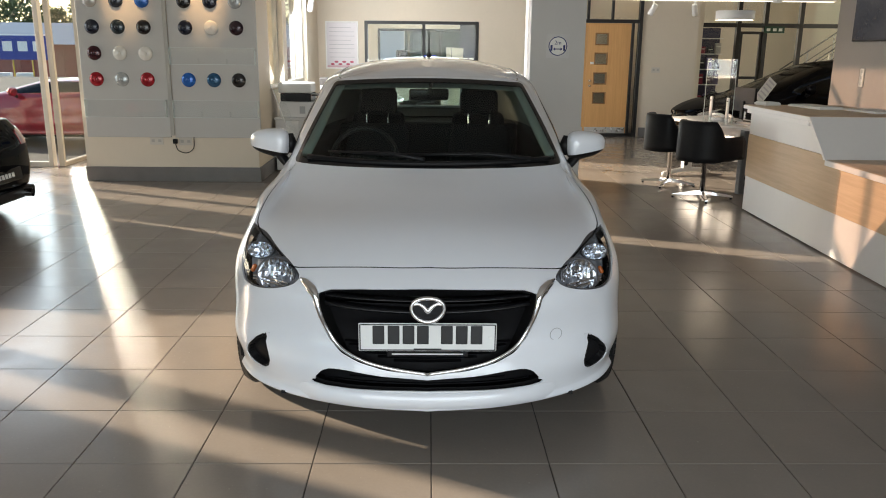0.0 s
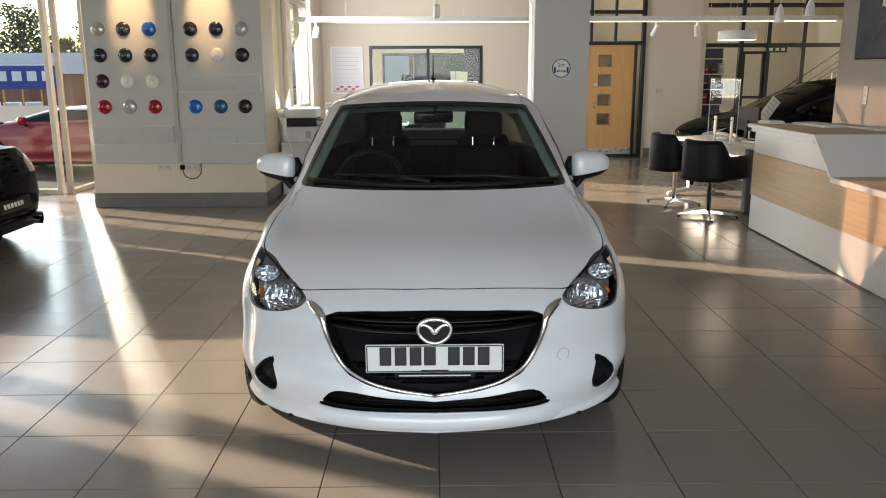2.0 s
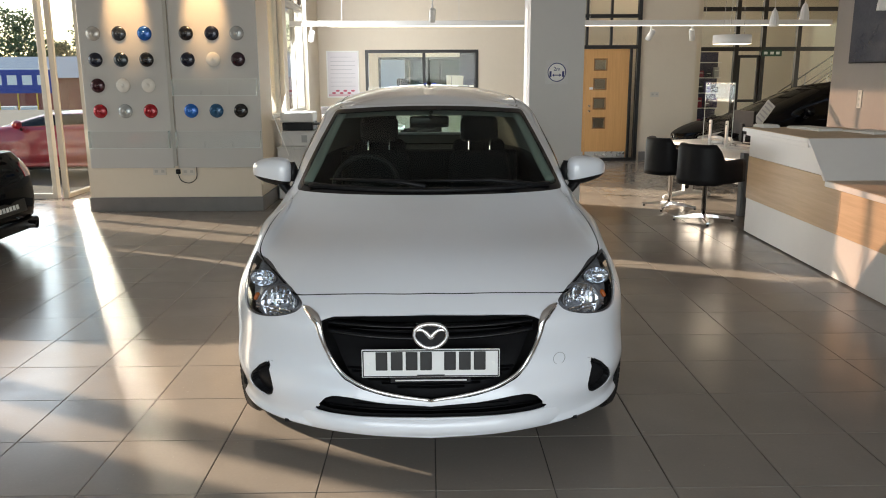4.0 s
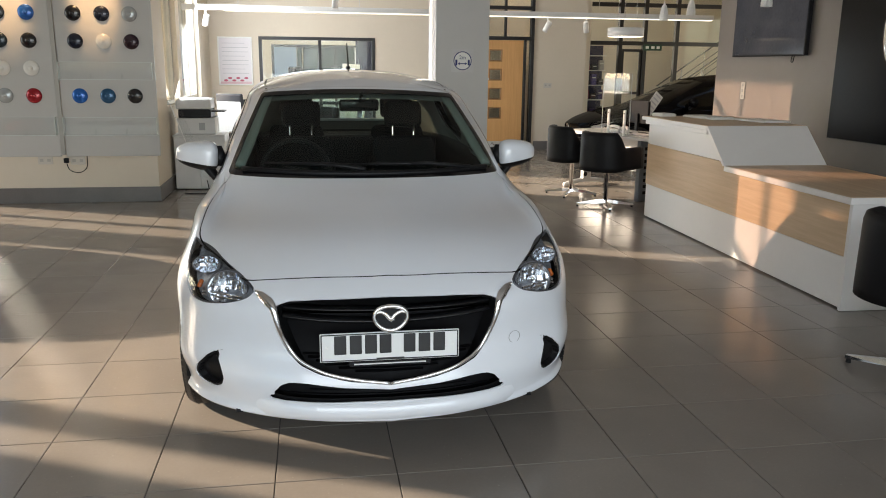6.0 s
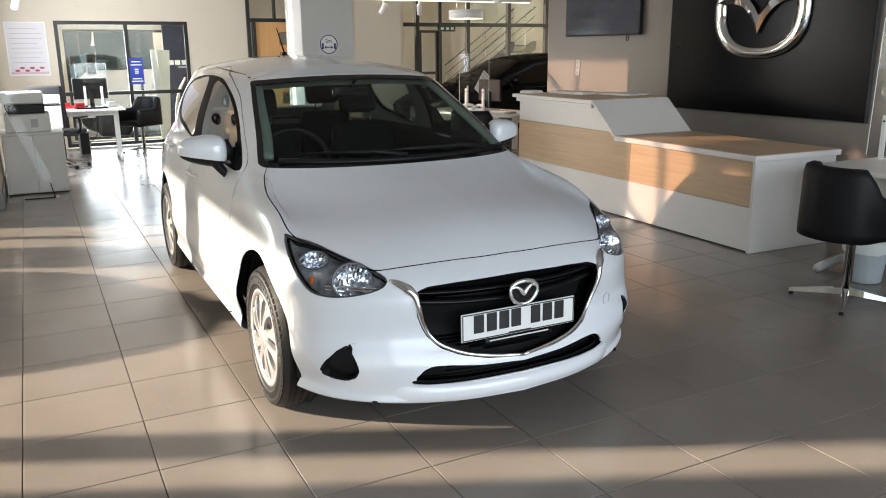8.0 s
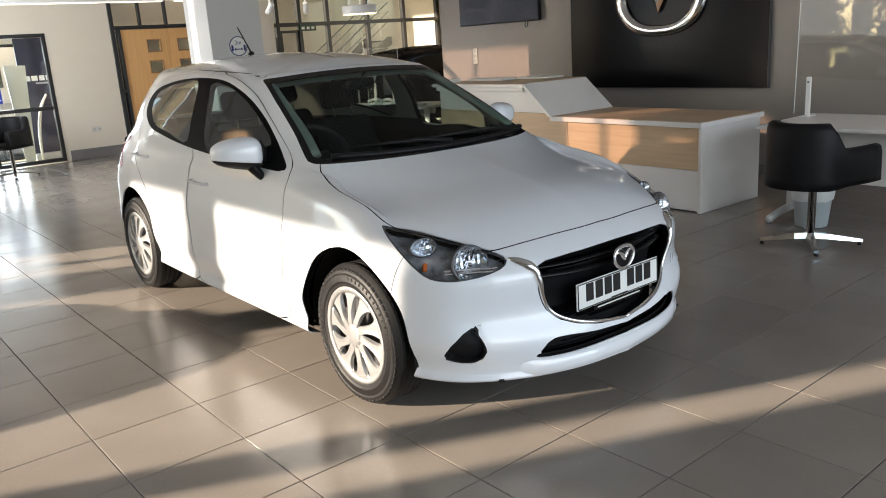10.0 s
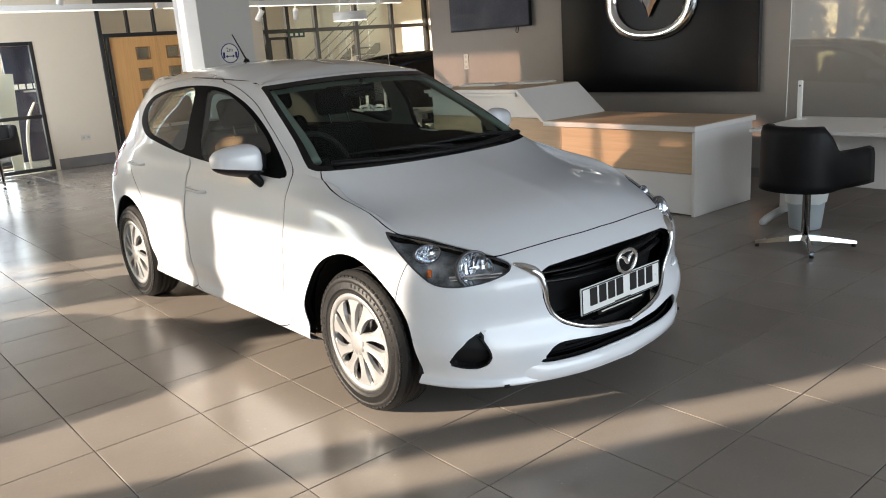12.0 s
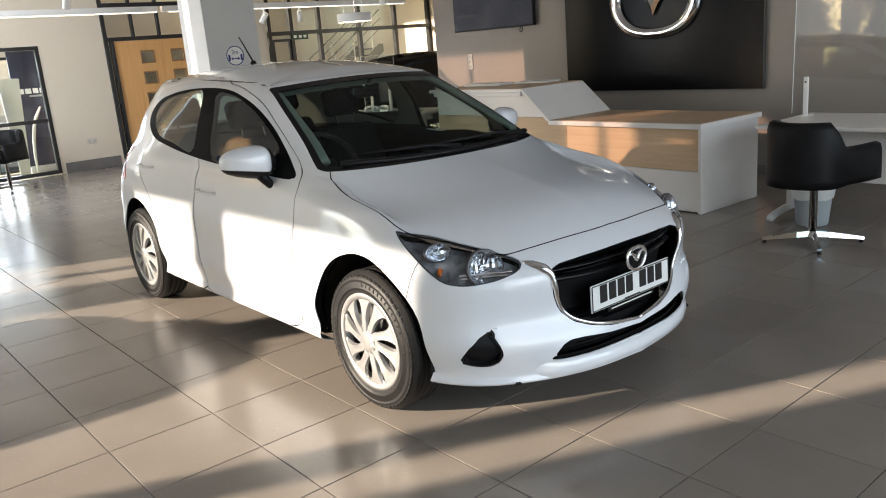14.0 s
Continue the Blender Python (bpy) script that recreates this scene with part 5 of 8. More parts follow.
# ---- other cars ----
def plain_car(name, place, turn, paint, label, sx=1.0, sy=1.0, sz=1.0, roof=1.0, glass=None, roadster=False):
    """A parked car seen from afar or in part: body, glass, lamps, grille, wheels, mirrors."""
    car = thing(name, place, turn, label, "car")
    rings = supermini_rings()
    if roadster:
        flat = []
        for k, r in enumerate(rings):
            if k <= 8:
                flat.append([(x, y, z if z < 0.62 else 0.62 + (z - 0.62) * 0.72) for x, y, z in r])
            else:
                flat.append([(x, 2.45 + (y - 2.45) * 0.72 if k > 9 else y, 0.90 + (z - 1.0) * 0.74 if k > 9 else 0.875) for x, y, z in r])
        rings = flat
    rings = [[(x * sx, y * sy, z * sz if z < 0.9 else 0.9 * sz + (z - 0.9) * sz * roof) for x, y, z in r] for r in rings]
    sk = skin(rings, 6, 4)
    flank = lambda v: np.abs(v[:, 0]) > 0.42 * sx
    for yc in (0.82 * sy, 3.385 * sy):
        def arch(v, yc=yc):
            d = np.hypot(v[:, 1] - yc, v[:, 2] - 0.315) - 0.365
            return np.where((np.abs(v[:, 0]) > 0.4) & (v[:, 2] < 0.8), d, 1.0)
        _, sk = clip(sk, arch)
    full = sk
    up = (lambda z: z * sz if z < 0.9 else 0.9 * sz + (z - 0.9) * sz * roof)
    glass = glass or DARK_GLASS
    if not roadster:
        def ws_f(v):
            u = np.abs(v[:, 0]) / sx
            z0, z1 = up(0.985), up(1.375)
            t = (v[:, 2] - z0) / (z1 - z0)
            d = -np.minimum.reduce([(0.672 - 0.169 * t) - u, v[:, 2] - z0 + 0.01, z1 - 0.028 * (u / 0.5) ** 2 - v[:, 2]])
            return np.where((v[:, 1] < 2.1 * sy) & (v[:, 1] > 1.0 * sy), d, 1.0)
        ws, sk = clip(sk, ws_f)
        dlo = curve_through([(1.43, 0.965), (1.82, 1.235), (2.22, 1.345), (2.82, 1.340), (3.16, 1.205), (3.12, 1.085), (2.30, 0.995), (1.80, 0.965)], 6, True)
        dlo = [(y * sy, up(z)) for y, z in dlo]
        dl, sk = clip(sk, outline_field(dlo, side_view, lambda v: flank(v) & (v[:, 2] > 0.85 * sz)))
        panel("windscreen", ws, glass, car, "dark windscreen")
        for s in (-1, 1):
            panel("side_window", keep(dl, lambda c, s=s: c[:, 0] * s > 0), glass, car, "dark side glass")
    else:
        top_f = lambda v: np.where((v[:, 2] > 0.93), 0.95 - v[:, 2], 1.0)
        hood_part, sk = clip(sk, top_f)
        panel("soft_top", hood_part, mat("black_canvas", (0.012, 0.012, 0.013), 0.9, bump=0.4, bump_scale=300), car, "black fabric hood", -0.004)
    hl = [(p, z * sz) for p, z in curve_through([(0.56, 0.66), (0.78, 0.735), (0.995, 0.787), (0.93, 0.70), (0.80, 0.62), (0.62, 0.60)], 5, True)]
    lamp, sk = clip(sk, outline_field(hl, corner_view, lambda v: (v[:, 1] < 0.9) & (v[:, 2] > 0.5 * sz) & (np.abs(v[:, 0]) > 0.4)))
    grp = [(-0.2, 0.63 * sz), (0.0, 0.63 * sz), (0.39, 0.62 * sz), (0.33, 0.42 * sz), (0.20, 0.33 * sz), (-0.2, 0.31 * sz)]
    gr, sk = clip(sk, outline_field(grp, front_view, lambda v: (v[:, 1] < 0.6)))
    tl = [(y * sy, z * sz) for y, z in curve_through([(3.66, 0.70), (3.72, 0.78), (3.95, 0.80), (4.10, 0.74), (4.08, 0.68), (3.85, 0.67)], 5, True)]
    tail, sk = clip(sk, outline_field(tl, side_view, lambda v: (np.abs(v[:, 0]) > 0.38) & (v[:, 1] > 3.5 * sy)))
    panel("body", sk, paint, car, "", 0, 0.012)
    panel("lining", full, TRIM, car, "", 0.05)
    panel("grille", gr, GLOSS_BLACK, car, "black grille", 0.03)
    for s in (-1, 1):
        half = lambda c, s=s: c[:, 0] * s > 0
        h = panel("headlight", keep(lamp, half), CHROME if not roadster else LAMP_GREY, car, "bright headlight", 0.03)
        panel("lens", keep(lamp, half), LENS, h, "", -0.001)
        panel("tail_lamp", keep(tail, half), RED_LAMP, car, "red tail lamp", -0.004, 0.01)
        mr = part("door_mirror", bmesh.new(), paint, car)
        mr.location = (s * 0.90 * sx, 1.62 * sy, up(1.03) if not roadster else 0.90)
        bm = bmesh.new()
        bmesh.ops.create_icosphere(bm, subdivisions=3, radius=1.0)
        for v in bm.verts:
            v.co = (v.co.x * 0.12, v.co.y * (0.08 if v.co.y < 0 else 0.03), math.copysign(abs(v.co.z) ** 0.8, v.co.z) * 0.075)
        part("mirror_cap", bm, paint, mr, "", True)
        part("mirror_foot", add_tube(bmesh.new(), [(-s * 0.14, -0.01, -0.10), (-s * 0.04, 0, -0.05)], 0.025, 8), BLACK_PLASTIC, mr)
        for yc in (0.82 * sy, 3.385 * sy):
            wheel(car, (s * 0.745 * sx, yc, 0.3155), s, 0.315, 0.19, False)
        for y in (2.22, 3.03):
            if roadster and y > 2.5:
                continue
            pts = [(s * 0.83 * sx, (y - 0.10) * sy, 0.85 * sz), (s * 0.868 * sx, y * sy, 0.856 * sz), (s * 0.83 * sx, (y + 0.10) * sy, 0.86 * sz)]
            part("door_handle", add_tube(bmesh.new(), curve_through(pts, 5), 0.012, 8, flat=0.6), paint, car, "", True)
    bm = bmesh.new()
    em = [(0.055 * math.cos(a), 0.05 * sy, 0.59 * sz + 0.042 * math.sin(a)) for a in np.linspace(0, 2 * math.pi, 28, endpoint=False)]
    part("badge", add_tube(bm, em, 0.007, 8, True), CHROME, car, "", True)
    part("floor_pan", box(-0.7 * sx, 0.7 * sx, 0.35, 3.85 * sy, 0.17, 0.22), BLACK_PLASTIC, car)
    return car


BLACK_PAINT = mat("black_car_paint", (0.002, 0.002, 0.003), 0.2, vary=0.1, coat=0.28, spec=0.0)
RED_PAINT = car_paint("red_car_paint", (0.24, 0.004, 0.018), 0.15, 0.3)
plain_car("family_hatchback", (3.80, 9.85, 0), -90, BLACK_PAINT, "glossy black hatchback in the side showroom", 1.06, 1.09, 0.97)
plain_car("coupe", (-8.13, 11.35, -0.14), -90, RED_PAINT, "low metallic red coupe parked outside the glazing", 1.02, 0.85, 0.95, 0.50)
road = plain_car("roadster", (-7.54, 3.97, 0), -90, BLACK_PAINT, "black two-seat roadster with its fabric hood up on the tiles", 1.02, 0.965, 1.0, 1.0, None, True)
road_plate = part("display_plate", box(-0.26, 0.26, -0.006, 0.006, -0.055, 0.055, 0.004, 1), GLOSS_BLACK, road, "black display plate with pale bars")
road_plate.matrix_basis = pose(0, 3.955, 0.44, -8, 0, 180)
for k in range(6):
    part("letter_bar", box(-0.19 + 0.055 * k, -0.15 + 0.055 * k, -0.008, -0.006, -0.02, 0.02), WHITE_PLASTIC, road_plate)
for s in (-0.35, 0.35):
    part("exhaust", add_cyl(bmesh.new(), 0.036, 0.036, -0.06, 0.04, 20, pose(s, 3.93, 0.245, 90, 0, 0), False), CHROME, road, "chrome tail pipe", True)
part("rear_valance", box(-0.55, 0.55, 3.78, 3.92, 0.20, 0.29, 0.02, 2), BLACK_PLASTIC, road)
part("radio_mast", add_tube(bmesh.new(), [(0.55, 3.55, 0.84), (0.56, 3.62, 1.28)], [0.005, 0.002], 6), BLACK_PLASTIC, road)


# ---- reception ----
def reception_desk():
    d = thing("reception_desk", (3.0, 1.64, 0), -1.6, "white and oak reception desk with a stepped counter", "desk")
    L, K0, K1 = 3.32, 1.605, 1.985
    part("plinth_panel", box(0.02, 0.045, 0.03, L, 0.012, 0.343, 0.002, 1), WHITE_LAM, d, "white lower front panel")
    part("oak_panel", box(0.012, 0.045, 0.03, 1.43, 0.347, 0.686, 0.002, 1), OAK, d, "oak front panel")
    bm = bmesh.new()
    add_prism(bm, [(1.433, 0.347), (L, 0.347), (L, 0.752), (K0 + 0.06, 0.752), (K0 + 0.0, 0.686), (1.433, 0.686)], 0.033, pose(0.012, 0, 0, 90, 0, 90))
    part("oak_panel", bm, OAK, d, "oak front panel")
    bm = bmesh.new()
    add_prism(bm, [(K0 + 0.066, 0.756), (L, 0.756), (L, 0.995), (K1 - 0.02, 0.995)], 0.028, pose(0.016, 0, 0, 90, 0, 90))
    part("upper_panel", bm, WHITE_LAM, d, "white upper front panel")
    part("end_panel", box(0.0, 0.84, 0.0, 0.03, 0.002, 0.688, 0.002, 1), WHITE_LAM, d, "white end panel")
    part("far_end_panel", box(0.05, 0.84, L - 0.03, L, 0.002, 0.995, 0.002, 1), WHITE_LAM, d)
    part("inner_shelf", box(0.05, 0.62, 0.03, L - 0.03, 0.60, 0.625), WHITE_LAM, d)
    part("toe_kick", box(0.06, 0.10, 0.03, L, 0.0, 0.012), BLACK_PLASTIC, d)
    part("low_counter_edge", box(-0.025, 0.875, -0.012, K0 + 0.02, 0.689, 0.731, 0.003, 1), WHITE_LAM, d, "white edge of the low counter")
    part("low_counter_top", box(-0.015, 0.865, -0.004, K0 + 0.01, 0.732, 0.7345), OAK_TOP, d, "pale oak low counter")
    A, B, C, D = (-0.028, K0, 0.731), (-0.032, K1 - 0.03, 1.028), (0.90, K1 + 0.01, 1.028), (0.876, K0 + 0.01, 0.731)
    bm = bmesh.new()
    back = [bm.verts.new(Vector(p) + Vector((0, 0.035, -0.004))) for p in (A, B, C, D)]
    face = [bm.verts.new(p) for p in (A, B, C, D)]
    bm.faces.new(face)
    bm.faces.new(back[::-1])
    for i in range(4):
        j = (i + 1) % 4
        bm.faces.new((face[j], face[i], back[i], back[j]))
    bmesh.ops.recalc_face_normals(bm, faces=bm.faces)
    part("slanted_panel", bm, WHITE_LAM, d, "white slanted panel between the counters")
    hi = [(-0.035, K1 - 0.022), (0.905, K1 + 0.018), (0.905, L + 0.06), (-0.045, L + 0.06)]
    part("high_counter_edge", add_prism(bmesh.new(), hi, 0.032, pose(0, 0, 0.995), 0.003), WHITE_LAM, d, "white edge of the high counter")
    part("high_counter_top", add_prism(bmesh.new(), [(x * 0.985 + 0.006, y * 0.99 + 0.03) for x, y in hi], 0.0028, pose(0, 0, 1.0275)), OAK_TOP, d, "pale oak high counter")
    part("under_ledge", box(-0.02, 0.01, K1 + 0.0, L + 0.02, 0.955, 0.992, 0.003, 1), WHITE_LAM, d)
    return d


reception_desk()
PAPER = mat("white_paper", (0.80, 0.79, 0.76), 0.7, vary=0.02)
for (x, y, w, l, h, nm, lb) in ((3.55, 4.60, 0.24, 0.50, 0.022, "folder", "white ring folder lying on the high counter"), (3.85, 4.15, 0.30, 0.42, 0.016, "paper_stack", "stack of white paper on the high counter"), (3.25, 4.95, 0.16, 0.20, 0.03, "note_tray", "white note tray on the high counter")):
    t = thing(nm, (x, y, 1.0316), 8, lb, nm.replace("_", " "))
    part("cover", box(-w / 2, w / 2, -l / 2, l / 2, 0, h * 0.75, 0.002, 1), PAPER, t)
    part("top_sheet", box(-w / 2 + 0.01, w / 2 - 0.01, -l / 2 + 0.01, l / 2 - 0.01, h * 0.75 + 0.0005, h), WHITE_PLASTIC, t)


# black feature panel with its large emblem
fp = thing("feature_panel", (4.86, 3.32, 0), 0, "large satin black wall panel behind the reception desk", "wall panel")
part("board", box(-0.05, -0.001, -1.22, 1.22, 0.848, 3.3, 0.004, 2), MATT_BLACK, fp)
for b in (box(-0.046, -0.001, -1.22, 1.22, 0.842, 0.8475), box(-0.046, -0.001, -1.2255, -1.2203, 0.842, 3.3), box(-0.046, -0.001, 1.2203, 1.2255, 0.842, 3.3)):
    part("edge_trim", b, mat("dark_edge_strip", (0.05, 0.05, 0.052), 0.4), fp, "thin dark grey edge strip")
em = thing("wall_emblem", (4.80, 3.31, 1.86), 0, "large polished chrome winged oval on the black panel", "sign")
ang = np.linspace(0, 2 * math.pi, 72, endpoint=False)


def oval(a, w, h):
    c, s = math.cos(a), math.sin(a)
    return (-w * math.copysign(abs(c) ** 0.82, c), h * math.copysign(abs(s) ** (0.82 if s < 0 else 0.9), s))


def emblem_ring():
    bm = bmesh.new()
    rings = []
    for a in ang:
        ring = []
        for k, (f, d) in enumerate(((1.0, 0.0), (0.985, -0.035), (0.88, -0.055), (0.775, -0.035), (0.76, 0.0))):
            y, z = oval(a, 0.567 * f, 0.478 * f)
            ring.append(bm.verts.new((d, y, z)))
        rings.append(ring)
    n = len(rings)
    for i in range(n):
        p, q = rings[i], rings[(i + 1) % n]
        for k in range(4):
            bm.faces.new((p[k], p[k + 1], q[k + 1], q[k]))
    bmesh.ops.recalc_face_normals(bm, faces=bm.faces)
    return bm


part("ring", emblem_ring(), CHROME, em, "chrome oval ring", True)
bm = bmesh.new()
top = curve_through([(-0.50, 0.10), (-0.36, 0.155), (-0.20, 0.14), (-0.07, 0.03), (0.0, -0.065)], 8)
low = curve_through([(-0.50, 0.03), (-0.36, 0.055), (-0.22, 0.03), (-0.09, -0.08), (0.0, -0.235)], 8)
rows = []
for (ya, za), (yb, zb) in list(zip(top, low)) + [((-a[0], a[1]), (-b[0], b[1])) for a, b in list(zip(top, low))[-2::-1]]:
    m = ((ya + yb) / 2, (za + zb) / 2)
    rows.append([bm.verts.new((0.0, ya, za)), bm.verts.new((-0.03, ya, za)), bm.verts.new((-0.058, *m)), bm.verts.new((-0.03, yb, zb)), bm.verts.new((0.0, yb, zb))])
for p, q in zip(rows, rows[1:]):
    for k in range(4):
        bm.faces.new((p[k], p[k + 1], q[k + 1], q[k]))
bmesh.ops.recalc_face_normals(bm, faces=bm.faces)
part("wing_bar", bm, CHROME, em, "chrome V-shaped wings")

# wall television
tv = thing("television", (4.86, 5.755, 2.06), 0, "flat black wall television with a faint grey glow in its screen", "television")
part("casing", box(-0.075, -0.025, -0.725, 0.725, -0.41, 0.41, 0.006, 2), BLACK_PLASTIC, tv)
part("bracket", box(-0.026, -0.001, -0.25, 0.25, -0.2, 0.2), BLACK_PLASTIC, tv)
# faint even emission stands in for the screen's grey reflection
part("screen", box(-0.078, -0.0755, -0.712, 0.712, -0.392, 0.398), mat("tv_reflection_glow", (0.02, 0.02, 0.02), 0.12, vary=0.6, scale=2.5, spec=0.1, emit=(0.17, 0.18, 0.22), emit_power=0.06), tv)
part("cable_loop", add_tube(bmesh.new(), curve_through([(-0.05, -0.48, -0.41), (-0.05, -0.47, -0.47), (-0.05, -0.50, -0.475), (-0.05, -0.52, -0.41)], 6), 0.005, 6), BLACK_PLASTIC, tv)


def socket_plate(place, turn, w, h, label, holes=2, vertical=False):
    t = thing("wall_socket", place, turn, label, "socket")
    part("plate", box(-w / 2, w / 2, -0.012, -0.0005, -h / 2, h / 2, 0.003, 2), mat("ivory_plastic", (0.62, 0.58, 0.52), 0.4, vary=0.02), t)
    for k in range(holes):
        f = (k + 0.5) / holes - 0.5
        cx, cz = (0, f * h) if vertical else (f * w, 0)
        part("outlet", box(cx - 0.018, cx + 0.018, -0.0135, -0.0122, cz - 0.016, cz + 0.016), mat("grey_ivory_plastic", (0.46, 0.44, 0.40), 0.4, vary=0.02), t)
    return t


socket_plate((4.86, 6.28, 1.256), -90, 0.085, 0.20, "white triple socket plate on the grey wall", 3, True)
socket_plate((4.04, BACK_Y, 1.19), 0, 0.15, 0.09, "white double switch on the cream wall")
socket_plate((1.39, BACK_Y, 0.46), 0, 0.15, 0.09, "white double socket low on the cream wall")


# ---- tub chairs ----
def tub_chair(place, turn):
    c = thing("tub_chair", place, turn, "black leather tub chair on a chrome four-star base", "chair", "black tub chairs")
    path = [(0.30, -0.285)]
    path += [(0.30 - 0.33 * k / 5, -0.285 - 0.012 * math.sin(math.pi * k / 5)) for k in range(1, 5)]
    path += [(-0.03 - 0.275 * math.sin(a), -0.285 * math.cos(a)) for a in np.linspace(0, math.pi, 19)]
    path += [(x, -y) for x, y in path[4::-1]]
    path = [(x * 0.90, y * 0.88) for x, y in path]
    n = len(path)
    bm = bmesh.new()
    rings = []
    for i, (x, y) in enumerate(path):
        a, b = Vector((*path[max(i - 1, 0)], 0)), Vector((*path[min(i + 1, n - 1)], 0))
        d = (b - a).normalized()
        out = Vector((d.y, -d.x, 0))
        s = abs(i / (n - 1) * 2 - 1)
        k = min(1, max(0, (s - 0.42) / 0.20))
        k = k * k * (3 - 2 * k)
        top = 0.835 - 0.165 * k
        low = 0.415 + 0.02 * k
        sec = [(0.045 - 0.055, low), (0.045 - 0.005, low + 0.02), (0.045 + 0.012, (low + top) / 2), (0.045 + 0.02 * (1 - k), top - 0.03), (0.03 + 0.02 * (1 - k), top - 0.004), (0.008, top), (-0.02, top - 0.012), (-0.03, top - 0.05), (-0.035, 0.47), (-0.035, low)]
        p = Vector((x, y, 0))
        rings.append([bm.verts.new(p + out * o + Vector((0, 0, z))) for o, z in sec])
    m = len(rings[0])
    for p, q in zip(rings, rings[1:]):
        for k in range(m):
            bm.faces.new((p[k], q[k], q[(k + 1) % m], p[(k + 1) % m]))
    bm.faces.new(rings[0])
    bm.faces.new(rings[-1][::-1])
    bmesh.ops.recalc_face_normals(bm, faces=bm.faces)
    part("shell", bm, LEATHER, c, "padded leather tub", True)
    bm = box(-0.245, 0.26, -0.22, 0.22, 0.405, 0.485, 0.035, 3)
    for v in bm.verts:
        if v.co.x < 0:
            v.co.y *= 1 - 0.35 * (v.co.x / -0.27) ** 2
    part("seat", bm, LEATHER, c, "", True)
    part("column", add_lathe(bmesh.new(), [(0.0, 0.055), (0.026, 0.055), (0.026, 0.40), (0.07, 0.405), (0.0, 0.408)], 20), CHROME, c, "", True)
    for k in range(4):
        a = radians(45 + 90 * k)
        bm = bmesh.new()
        rows = []
        for r, w, z0, z1 in ((0.0, 0.022, 0.045, 0.085), (0.10, 0.022, 0.040, 0.075), (0.315, 0.016, 0.022, 0.040)):
            rows.append([bm.verts.new((r * math.cos(a) - e * math.sin(a), r * math.sin(a) + e * math.cos(a), z)) for e, z in ((-w, z0), (w, z0), (w * 0.7, z1), (-w * 0.7, z1))])
        for p, q in zip(rows, rows[1:]):
            for j in range(4):
                bm.faces.new((p[j], p[(j + 1) % 4], q[(j + 1) % 4], q[j]))
        bm.faces.new(rows[0])
        bm.faces.new(rows[-1][::-1])
        bmesh.ops.recalc_face_normals(bm, faces=bm.faces)
        part("leg", bm, CHROME, c)
        part("foot_pad", add_cyl(bmesh.new(), 0.014, 0.012, 0.0, 0.024, 14, pose(0.30 * math.cos(a), 0.30 * math.sin(a), 0)), BLACK_PLASTIC, c)
    return c


chair = tub_chair((2.63, 0.57, 0), -12)
copy_thing(chair, pose(2.45, -0.42, 0, 0, 0, 20))
copy_thing(chair, pose(2.80, 6.42, 0, 0, 0, 12))
copy_thing(chair, pose(2.91, 5.56, 0, 0, 0, 35))
copy_thing(chair, pose(-0.12, 10.62, 0, 0, 0, 215))


# ---- desks ----
MID_GREY = mat("mid_grey_powder_coat", (0.20, 0.21, 0.225), 0.45, vary=0.08)


def office_desk(name, place, turn, L, W, top_mat, leg_mat, label, modesty=True, wide_leg=False):
    """A white desk on two slotted pedestal legs; x runs across, y along."""
    d = thing(name, place, turn, label, "desk")
    part("desktop", box(0, W, 0, L, 0.705, 0.732, 0.004, 2), top_mat, d)
    for y in (0.10, L - 0.10):
        if wide_leg and y < L / 2:
            # broad cable pedestal under the visitors' edge
            leg = part("leg", box(0.015, 0.215, 0.165, 0.225, 0.006, 0.704, 0.008, 2), MID_GREY, d, "broad grey cable pedestal with slots")
            for x in (0.045, 0.185):
                part("flute", box(x - 0.018, x + 0.018, 0.156, 0.1645, 0.02, 0.70, 0.006, 2), MID_GREY, leg)
            for k in range(8):
                part("slot", box(0.082, 0.148, 0.1625, 0.1647, 0.09 + 0.072 * k, 0.125 + 0.072 * k), BLACK_PLASTIC, leg)
            continue
        leg = part("leg", box(W * 0.42, W * 0.58, y - 0.03, y + 0.03, 0.05, 0.704, 0.006, 2), leg_mat, d)
        bm = add_tube(bmesh.new(), curve_through([(0.04, y, 0.022), (0.14, y, 0.045), (W * 0.5, y, 0.07), (W - 0.14, y, 0.045), (W - 0.04, y, 0.022)], 5), [0.022] + [0.03] * 19 + [0.022], 8)
        part("foot", bm, leg_mat, leg, "", True)
        for k in range(7):
            part("slot", box(W * 0.455, W * 0.545, y - 0.0325, y - 0.0305, 0.16 + 0.07 * k, 0.19 + 0.07 * k), GREY_PLASTIC, leg)
        part("cable_port", add_cyl(bmesh.new(), 0.03, 0.03, 0, 0.004, 20, pose(W * 0.46, y - 0.0305, 0.15, 90, 0, 0)), BLACK_PLASTIC, leg)
    part("beam", box(W * 0.46, W * 0.54, 0.13, L - 0.13, 0.62, 0.68), leg_mat, d)
    if modesty:
        part("modesty_panel", box(W * 0.36, W * 0.38, 0.14, L - 0.14, 0.30, 0.70, 0.002, 1), WHITE_LAM, d, "white modesty panel")
    return d


